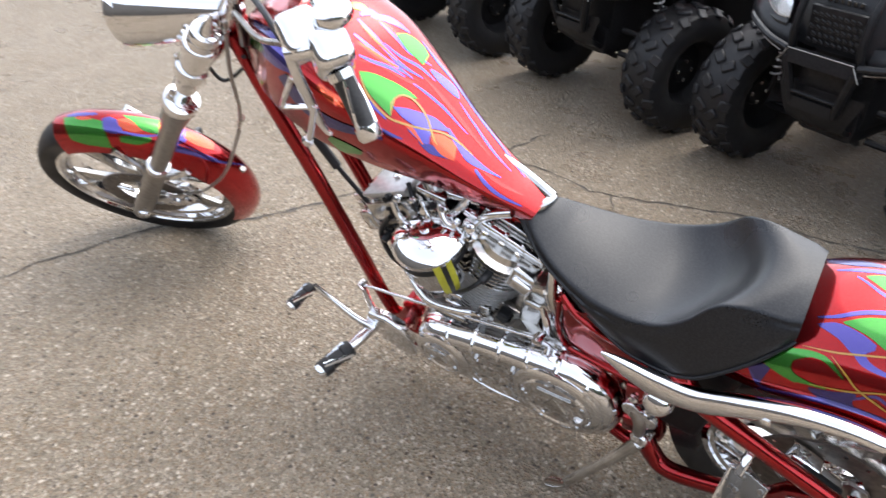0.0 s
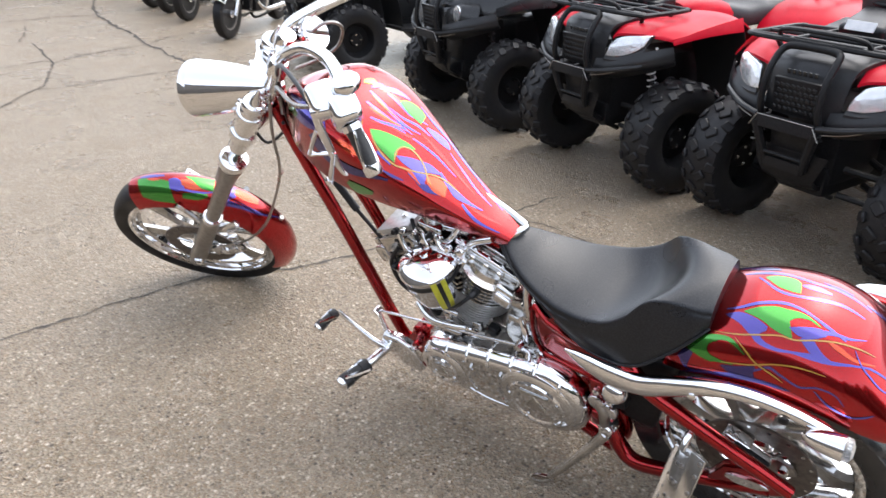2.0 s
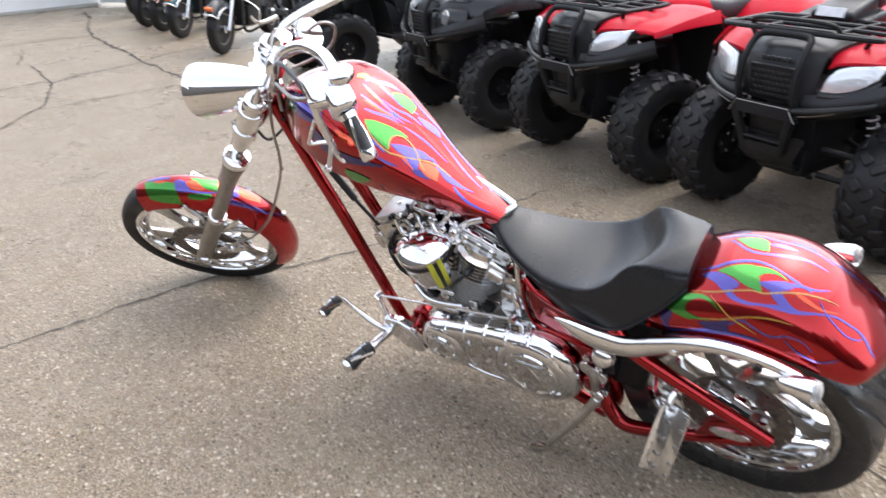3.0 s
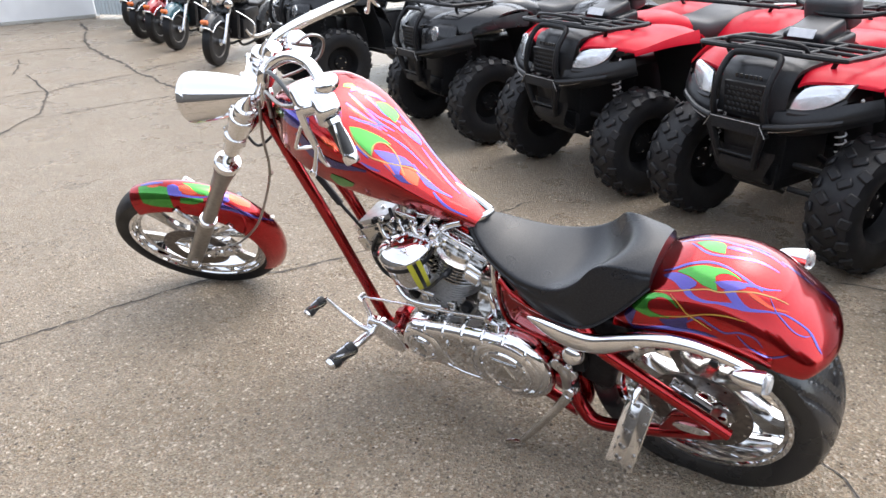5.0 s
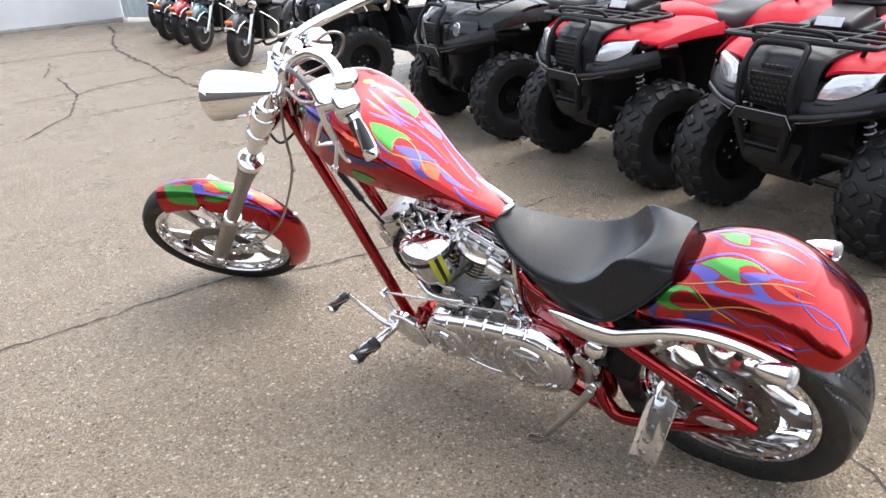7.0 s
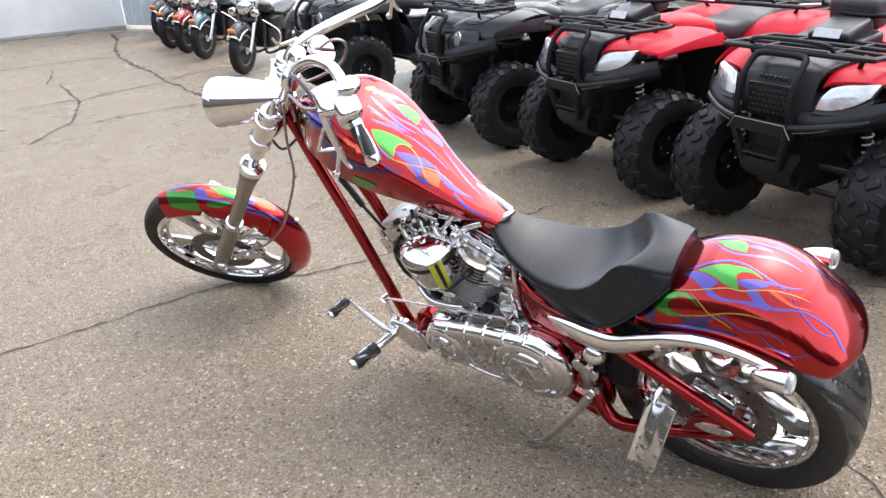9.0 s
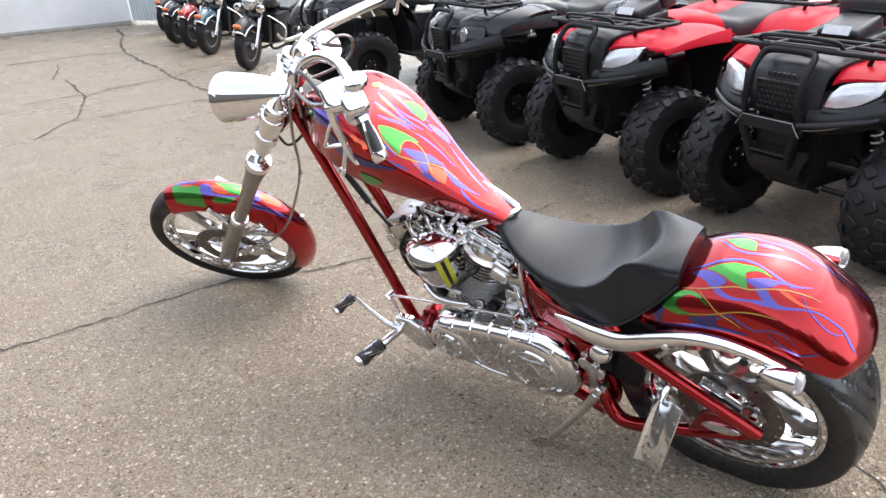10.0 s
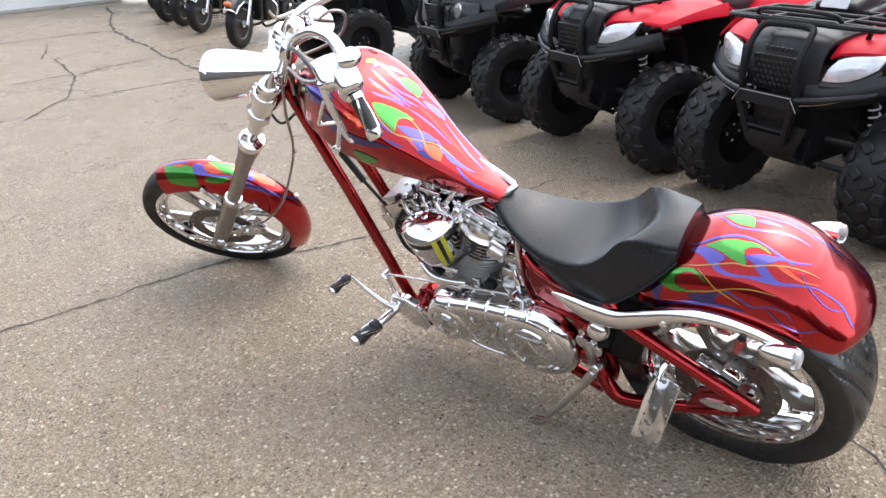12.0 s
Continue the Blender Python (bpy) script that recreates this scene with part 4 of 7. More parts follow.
def seat():
    # x, crease half width, crease height, lower half width, lower height
    rows = [(-0.700, 0.020, 0.757, 0.024, 0.735), (-0.684, 0.036, 0.758, 0.038, 0.730), (-0.645, 0.068, 0.735, 0.066, 0.705), (-0.600, 0.094, 0.708, 0.088, 0.677), (-0.550, 0.113, 0.688, 0.106, 0.653), (-0.493, 0.128, 0.676, 0.126, 0.622), (-0.420, 0.139, 0.680, 0.146, 0.590),
            (-0.375, 0.142, 0.694, 0.154, 0.584), (-0.340, 0.141, 0.714, 0.160, 0.588), (-0.305, 0.135, 0.745, 0.166, 0.598), (-0.280, 0.124, 0.776, 0.168, 0.610), (-0.258, 0.114, 0.789, 0.165, 0.622), (-0.225, 0.107, 0.793, 0.156, 0.650), (-0.185, 0.101, 0.788, 0.140, 0.686),
            (-0.150, 0.096, 0.784, 0.118, 0.722), (-0.130, 0.090, 0.780, 0.098, 0.738)]

    def step(x, lo, hi):
        t = max(0.0, min(1.0, (x - lo) / (hi - lo)))
        return t * t * (3 - 2 * t)

    loops = []
    for i in range(91):
        x = -0.700 + 0.570 * i / 90
        a, ze, wb, zb = table(rows, x)
        back = 0.060 * step(x, -0.46, -0.34)
        dome = 0.012 * (1 - step(x, -0.52, -0.40)) - 0.004 * step(x, -0.42, -0.36) * (1 - step(x, -0.30, -0.24)) + 0.010 * step(x, -0.26, -0.20)

        def top(y):
            k = 1 - (y / a) ** 2
            return table(rows, max(-0.700, x - back * k))[1] + dome * k
        side = []
        rad = min(0.014 - 0.007 * step(x, -0.32, -0.25), a * 0.35)
        for j in range(8):
            t = j / 8
            side.append((wb + (a - wb) * t + 0.006 * math.sin(math.pi * t), zb + (ze - zb) * t))
        q0 = Vector((a + (wb - a) * min(0.5, rad / max(0.01, ze - zb)), ze - min(rad, (ze - zb) * 0.5)))
        q1 = Vector((a, ze + 0.001))
        q2 = Vector((a - rad, top(a - rad)))
        side = [p for p in side if p[1] < q0.y - 0.001]
        while len(side) < 8:
            side.append(tuple(Vector(side[-1]).lerp(q0, 0.5)))
        for j in range(6):
            t = j / 5
            side.append(tuple(q0 * (1 - t) ** 2 + q1 * 2 * t * (1 - t) + q2 * t * t))
        lp = [Vector((x, -y, z)) for y, z in side]
        lp += [Vector((x, y, top(y))) for y in [(a - rad) * (-1 + 2 * (j + 1) / 24) for j in range(23)]]
        lp += [Vector((x, y, z)) for y, z in side[::-1]]
        lp += [Vector((x, wb * (1 - 2 * (j + 1) / 8), zb - 0.006)) for j in range(7)]
        loops.append(lp)
    s = part("seat", loft(loops), VINYL, bike, "scooped black vinyl solo seat", angle=55)
    # edge piping and the stamped patch
    for sd in (-1, 1):
        pts = [(x, (wb + 0.001) * sd, zb + 0.003) for x, a, ze, wb, zb in rows]
        part("piping", tube(pts, 0.0036, 8, 3), VINYL, s)
    for i in range(3):
        part("stamped_bar", box(0.007, 0.030, 0.002, pose(-0.183 + 0.011 * i, -0.008, 0.7905 - 0.002 * i, 0, 8, 0)), BLACKPL, s)


seat()


def rear_fender():
    # u, crown x, crown z, edge x, edge z, half width
    rows = [(0.0, -0.2, 0.71, -0.22, 0.61, 0.13), (0.14, -0.125, 0.76, -0.165, 0.632, 0.147), (0.3, -0.04, 0.797, -0.08, 0.66, 0.158), (0.46, 0.055, 0.805, 0.02, 0.668, 0.161), (0.62, 0.143, 0.774, 0.11, 0.657, 0.16),
            (0.76, 0.21, 0.714, 0.185, 0.63, 0.153), (0.88, 0.264, 0.658, 0.236, 0.609, 0.136), (0.96, 0.287, 0.626, 0.252, 0.6, 0.105), (1.0, 0.29, 0.609, 0.262, 0.597, 0.07)]

    def f(u, v):
        cx, cz, ex, ez, w = table(rows, u)
        a = v * math.pi / 2
        s, c = math.sin(a), math.cos(a)
        b = max(0.0, min(1.0, (u - 0.5) / 0.4))
        k = max(0.0, c) ** (0.85 + 0.10 * b)
        y = w * math.copysign(abs(s) ** (0.82 + 0.16 * b), s)
        return Vector((ex + (cx - ex) * k, y, ez + (cz - ez) * k))
    ev0 = with_normal(f)

    def ev(u, v):
        p, n = ev0(u, max(-0.97, min(0.97, v)))
        p = f(u, max(-1, min(1, v)))
        if n.dot(p - Vector((0.0, 0, 0.55))) < 0:
            n = -n
        return p, n
    us = [i / 72 for i in range(73)]
    vs = [-1 + 2 * j / 56 for j in range(57)]
    fe = part("rear_fender", surface(ev, us, vs, 0.005), PAINT, bike, "broad red rear fender with green and violet flames", angle=60)
    lick = painter(ev, fe)
    lick(DEEPBLUE, [(0.135, -0.998), (0.282, -0.957), (0.380, -0.920), (0.458, -0.903), (0.498, -0.887)], [(0.132, -0.990), (0.276, -0.910), (0.376, -0.869), (0.456, -0.865), (0.498, -0.876)])
    lick(VIOLET, [(0.069, -0.781), (0.115, -0.916), (0.160, -0.970), (0.242, -0.950), (0.314, -0.910), (0.369, -0.808), (0.404, -0.726), (0.448, -0.766), (0.512, -0.807), (0.561, -0.736), (0.619, -0.717), (0.660, -0.770)], [(0.078, -0.763), (0.121, -0.894), (0.158, -0.945), (0.239, -0.926), (0.309, -0.882), (0.364, -0.786), (0.401, -0.696), (0.448, -0.741), (0.511, -0.783), (0.559, -0.716), (0.619, -0.699), (0.661, -0.759)])
    lick(DEEPBLUE, [(0.262, -0.812), (0.314, -0.787), (0.363, -0.741), (0.370, -0.817)], [(0.261, -0.828), (0.301, -0.887), (0.354, -0.896), (0.383, -0.866)])
    lick(DEEPBLUE, [(0.072, -0.780), (0.086, -0.681), (0.122, -0.712)], [(0.137, -0.932), (0.131, -0.829), (0.129, -0.727)])
    lick(VIOLET, [(0.181, 0.217), (0.262, 0.201), (0.334, 0.194), (0.420, 0.147), (0.486, 0.151), (0.555, 0.152), (0.623, 0.137)], [(0.179, 0.236), (0.257, 0.249), (0.331, 0.234), (0.419, 0.178), (0.486, 0.181), (0.556, 0.181), (0.623, 0.147)])
    lick(GREEN, [(0.261, 0.159), (0.309, 0.181), (0.362, 0.163), (0.385, 0.117)], [(0.267, 0.136), (0.317, 0.050), (0.364, 0.022), (0.393, 0.019)])
    lick(VIOLET, [(0.238, 0.140), (0.302, 0.025), (0.353, -0.005), (0.410, -0.005), (0.472, 0.005), (0.535, 0.026), (0.607, 0.030)], [(0.239, 0.158), (0.302, 0.047), (0.351, 0.008), (0.408, 0.007), (0.470, 0.026), (0.535, 0.048), (0.607, 0.039)])
    lick(VIOLET, [(0.391, 0.084), (0.428, 0.073), (0.486, 0.082)], [(0.389, 0.103), (0.425, 0.127), (0.485, 0.099)])
    lick(DEEPBLUE, [(0.159, 0.362), (0.235, 0.290), (0.310, 0.285)], [(0.150, 0.495), (0.227, 0.422), (0.307, 0.325)])
    lick(DEEPBLUE, [(0.449, 0.195), (0.501, 0.179), (0.552, 0.195)], [(0.449, 0.207), (0.500, 0.212), (0.552, 0.207)])
    lick(VIOLET, [(0.600, 0.170), (0.675, 0.181), (0.750, 0.256)], [(0.601, 0.186), (0.678, 0.220), (0.752, 0.276)])
    lick(VIOLET, [(0.763, 0.250), (0.834, 0.338), (0.885, 0.446)], [(0.764, 0.261), (0.837, 0.381), (0.887, 0.479)])
    lick(GREEN, [(0.240, -0.192), (0.287, -0.140), (0.340, -0.114), (0.375, -0.122)], [(0.244, -0.204), (0.313, -0.267), (0.366, -0.339), (0.425, -0.378)])
    lick(GREEN, [(0.365, -0.121), (0.414, -0.121), (0.454, -0.146), (0.489, -0.187)], [(0.387, -0.263), (0.406, -0.188), (0.444, -0.165), (0.488, -0.193)])
    lick(VIOLET, [(0.172, -0.180), (0.222, -0.170), (0.280, -0.120), (0.352, -0.087), (0.409, -0.101), (0.463, -0.140), (0.509, -0.181), (0.574, -0.216)], [(0.168, -0.167), (0.215, -0.144), (0.273, -0.091), (0.348, -0.060), (0.408, -0.078), (0.464, -0.120), (0.511, -0.154), (0.575, -0.202)])
    lick(VIOLET, [(0.178, -0.229), (0.228, -0.207), (0.294, -0.258), (0.340, -0.319)], [(0.184, -0.248), (0.248, -0.331), (0.304, -0.427), (0.343, -0.360)])
    lick(VIOLET, [(0.288, -0.390), (0.333, -0.497), (0.392, -0.531), (0.445, -0.508), (0.500, -0.500), (0.561, -0.464), (0.634, -0.368), (0.686, -0.301), (0.763, -0.272), (0.802, -0.293), (0.845, -0.375), (0.876, -0.413)], [(0.315, -0.335), (0.340, -0.443), (0.390, -0.495), (0.443, -0.482), (0.496, -0.445), (0.558, -0.426), (0.632, -0.350), (0.686, -0.282), (0.765, -0.251), (0.806, -0.267), (0.850, -0.351), (0.879, -0.402)])
    lick(VIOLET, [(0.401, -0.278), (0.446, -0.234), (0.491, -0.204), (0.515, -0.226)], [(0.404, -0.286), (0.436, -0.331), (0.476, -0.322), (0.514, -0.249)])
    lick(VIOLET, [(0.445, -0.357), (0.488, -0.439), (0.529, -0.488), (0.568, -0.450)], [(0.463, -0.273), (0.502, -0.359), (0.533, -0.411), (0.567, -0.432)])
    lick(VIOLET, [(0.505, -0.241), (0.540, -0.210), (0.587, -0.182), (0.635, -0.110)], [(0.501, -0.200), (0.538, -0.180), (0.585, -0.162), (0.634, -0.104)])
    lick(ORANGE, [(0.522, -0.288), (0.561, -0.324), (0.627, -0.333), (0.689, -0.251)], [(0.523, -0.270), (0.564, -0.278), (0.627, -0.305), (0.689, -0.242)])
    lick(GREEN, [(0.129, -0.480), (0.193, -0.466), (0.251, -0.503), (0.318, -0.639)], [(0.171, -0.582), (0.210, -0.527), (0.254, -0.550), (0.316, -0.651)])
    lick(GREEN, [(0.132, -0.480), (0.110, -0.565), (0.097, -0.663), (0.153, -0.743), (0.220, -0.802)], [(0.181, -0.526), (0.172, -0.597), (0.181, -0.664), (0.206, -0.717), (0.250, -0.758)])
    lick(GREEN, [(0.206, -0.792), (0.258, -0.789), (0.300, -0.786)], [(0.200, -0.737), (0.255, -0.760), (0.299, -0.775)])
    lick(VIOLET, [(0.609, -0.235), (0.644, -0.330), (0.687, -0.372), (0.742, -0.394), (0.786, -0.358), (0.808, -0.273)], [(0.610, -0.232), (0.646, -0.317), (0.689, -0.357), (0.743, -0.379), (0.785, -0.344), (0.807, -0.270)])
    lick(VIOLET, [(0.557, -0.770), (0.622, -0.857), (0.689, -0.851), (0.733, -0.760), (0.759, -0.662)], [(0.558, -0.760), (0.622, -0.831), (0.688, -0.829), (0.729, -0.739), (0.758, -0.655)])
    lick(OCHRE, [(0.172, -0.440), (0.262, -0.454), (0.337, -0.417), (0.388, -0.386), (0.436, -0.385), (0.492, -0.322), (0.548, -0.265), (0.611, -0.225), (0.678, -0.182)], [(0.171, -0.434), (0.259, -0.438), (0.334, -0.403), (0.387, -0.371), (0.434, -0.371), (0.490, -0.309), (0.547, -0.252), (0.611, -0.211), (0.678, -0.177)])
    lick(OCHRE, [(0.256, -0.482), (0.313, -0.607), (0.361, -0.707), (0.426, -0.782), (0.465, -0.819)], [(0.257, -0.478), (0.315, -0.596), (0.362, -0.693), (0.427, -0.767), (0.465, -0.814)])
    lick(OCHRE, [(0.257, -0.780), (0.344, -0.749), (0.413, -0.669), (0.486, -0.617), (0.564, -0.584)], [(0.256, -0.774), (0.341, -0.733), (0.411, -0.655), (0.485, -0.602), (0.564, -0.579)])


rear_fender()


def frame_tubes():
    for s in (-1, 1):
        part("downtube", tube([(-1.395, 0.028 * s, 1.035), (-1.33, 0.045 * s, 0.87), (-1.255, 0.06 * s, 0.676), (-1.19, 0.065 * s, 0.42), (-1.135, 0.068 * s, 0.21), (-1.07, 0.072 * s, 0.165), (-0.95, 0.070 * s, 0.160), (-0.60, 0.075 * s, 0.160), (-0.36, 0.12 * s, 0.150)], 0.0195, 16, 8), CANDY, bike, "candy red frame tube")
        part("seat_tube", tube([(-0.36, 0.11 * s, 0.16), (-0.33, 0.10 * s, 0.24), (-0.37, 0.09 * s, 0.42), (-0.43, 0.07 * s, 0.55), (-0.50, 0.06 * s, 0.62)], 0.02, 14), CANDY, bike)
        # swinging arm: upper bar, lower bar and the axle plate
        # upper bar takes the brighter flame lacquer to imitate its highlight
        arm = part("swingarm", tube([(-0.30, 0.15 * s, 0.60), (-0.25, 0.165 * s, 0.547), (-0.165, 0.17 * s, 0.500), (-0.02, 0.172 * s, 0.422), (0.095, 0.172 * s, 0.357)], [0.021, 0.021, 0.020, 0.019, 0.017], 18, 6), PAINT, bike, "candy red swingarm bar")
        part("lower_bar", tube([(-0.37, 0.13 * s, 0.30), (-0.33, 0.15 * s, 0.225), (-0.27, 0.165 * s, 0.195), (-0.12, 0.17 * s, 0.255), (0.05, 0.172 * s, 0.335)], [0.024, 0.024, 0.022, 0.019, 0.017], 14, 6), CANDY, arm)
        part("axle_plate", slab([(-0.085, 0.258), (-0.02, 0.290), (0.06, 0.325), (0.098, 0.348), (0.07, 0.368), (0.0, 0.392), (-0.052, 0.366), (-0.085, 0.300)], 0.155 if s < 0 else -0.18, 0.18 if s < 0 else -0.155, SIDE, 0.004), CANDY, arm)
        inlay = [(0.004 + 0.050 * math.cos(t), 0.349 + 0.0160 * math.sin(t) + 0.005 * math.cos(t)) for t in [2 * math.pi * i / 20 for i in range(20)]]
        part("chrome_inlay", slab(inlay, 0.1805 if s < 0 else -0.188, 0.188 if s < 0 else -0.1805, SIDE, 0.003), CHROME, arm)
    part("backbone", tube([(-1.39, 0, 1.03), (-1.20, 0, 0.94), (-0.95, 0, 0.810), (-0.72, 0, 0.706), (-0.58, 0, 0.635), (-0.46, 0, 0.56)], 0.022, 14), CANDY, bike)
    part("front_motor_mount", join(box(0.05, 0.15, 0.05, pose(-1.06, 0, 0.235), 0.01), slab([(-1.10, 0.20), (-1.02, 0.22), (-0.985, 0.30), (-1.005, 0.345), (-1.035, 0.33), (-1.06, 0.27), (-1.11, 0.25)], 0.085, 0.115, SIDE, 0.006)), CANDY, bike)
    # brake caliper between the bar and the disc
    m = pose(-0.020, -0.128, 0.397, 0, 30, 0)
    cal = part("brake_caliper", moved(join(box(0.125, 0.032, 0.026, pose(0, 0, 0.006), 0.009, 3), box(0.070, 0.040, 0.032, pose(-0.030, 0, 0.012), 0.010, 3)), m), CHROME, bike, "chrome rear brake caliper")
    part("bridge", moved(box(0.090, 0.012, 0.010, pose(0.010, -0.018, 0.022), 0.003), m), BLACKMET, cal)
    part("bleed_nipple", lathe([(0, 0), (0.006, 0), (0.006, 0.010), (0.003, 0.013), (0.003, 0.022), (0, 0.022)], 10, m @ pose(-0.045, -0.006, 0.026)), STEEL, cal)
    part("carrier", slab([(0.025, 0.355), (0.050, 0.385), (0.085, 0.372), (0.098, 0.345), (0.070, 0.318), (0.030, 0.322)], 0.112, 0.120, SIDE, 0.003), STEEL, cal)
    part("bolt", lathe([(0, 0), (0.014, 0), (0.014, 0.008), (0.008, 0.012), (0, 0.012)], 10, pose(0.067, -0.120, 0.350, 90)), CHROME, cal)


frame_tubes()


def oil_tank():
    # red side cover below the seat
    out = [(-0.565, 0.648), (-0.572, 0.56), (-0.560, 0.495), (-0.53, 0.468), (-0.42, 0.448), (-0.36, 0.44), (-0.335, 0.53), (-0.36, 0.566), (-0.45, 0.575), (-0.52, 0.610)]
    o = part("oil_tank", slab(out, -0.03, 0.128, SIDE, 0.036, 6), CANDY, bike, "candy red oil tank below the seat")
    part("edge_bead", tube([(x, -0.127, z) for x, z in ((-0.561, 0.645), (-0.567, 0.56), (-0.555, 0.498), (-0.526, 0.472), (-0.42, 0.452), (-0.365, 0.445))], 0.006, 8), CANDY, o)
    part("upper_bead", tube([(-0.560, -0.115, 0.650), (-0.52, -0.126, 0.612), (-0.45, -0.128, 0.578), (-0.39, -0.128, 0.568)], 0.008, 8), CANDY, o)


oil_tank()


def fender_struts():
    for s in (-1, 1):
        # x, z, half height, half thickness
        rows = [(-0.445, 0.592, 0.005, 0.004), (-0.425, 0.586, 0.014, 0.009), (-0.39, 0.573, 0.028, 0.015), (-0.33, 0.556, 0.039, 0.019), (-0.25, 0.562, 0.036, 0.021), (-0.17, 0.604, 0.029, 0.021), (-0.09, 0.645, 0.022, 0.020), (-0.01, 0.662, 0.018, 0.018), (0.07, 0.654, 0.016, 0.016), (0.13, 0.634, 0.014, 0.014), (0.17, 0.612, 0.011, 0.010)]
        loops = []
        for i in range(61):
            x = -0.445 + 0.615 * i / 60
            z, h, t = table(rows, x)
            d = Vector((0.01, 0, table(rows, x + 0.005)[0] - table(rows, x - 0.005)[0])).normalized()
            n = Vector((-d.z, 0, d.x))
            c = Vector((x, -0.180 if s < 0 else 0.165, z + 0.010 if s < 0 else z))
            h *= 0.86
            ring = []
            for j in range(20):
                a = 2 * math.pi * j / 20
                ca, sa = math.cos(a), math.sin(a)
                ring.append(c + n * h * ca + Vector((0, t * math.copysign(abs(sa) ** 0.9, sa), 0)))
            loops.append(ring)
        st = part("fender_strut", loft(loops), CHROME, bike, "long leaf-shaped chrome fender strut", angle=60)
        for x, z in ((0.055, 0.655), (-0.13, 0.625)):
            part("bolt", lathe([(0, 0), (0.010, 0), (0.010, 0.005), (0.006, 0.008), (0, 0.008)], 12, pose(x, (0.198 if s < 0 else 0.182) * s, z, -90 if s > 0 else 90)), BLACKMET if x > 0 else CHROME, st)
        m = aim((0.142, 0.208 * s, 0.646 if s < 0 else 0.660), (0.99, 0.0, 0.02)) @ Matrix.Diagonal((0.88, 0.88, 0.84, 1))
        sig = part("turn_signal", lathe([(0, -0.062), (0.010, -0.056), (0.018, -0.044), (0.025, -0.022), (0.029, 0.004), (0.031, 0.024), (0.0315, 0.030), (0.029, 0.031), (0.027, 0.026), (0, 0.026)], 32, m), CHROME, bike, "chrome bullet turn signal with clear lens")
        part("lens", lathe([(0, 0.027), (0.0275, 0.027), (0.0285, 0.036), (0.025, 0.046), (0.014, 0.051), (0, 0.052)], 28, m), LENS, sig)
        part("reflector_bowl", lathe([(0, 0.012), (0.012, 0.0145), (0.026, 0.027), (0.024, 0.027), (0.011, 0.018), (0, 0.016)], 24, m), LAMPREF, sig)
        part("stem", tube([(0.105, 0.18 * s, 0.648), (0.118, 0.198 * s, 0.645), (0.128, 0.208 * s, 0.642)], 0.010, 10), CHROME, sig)


fender_struts()


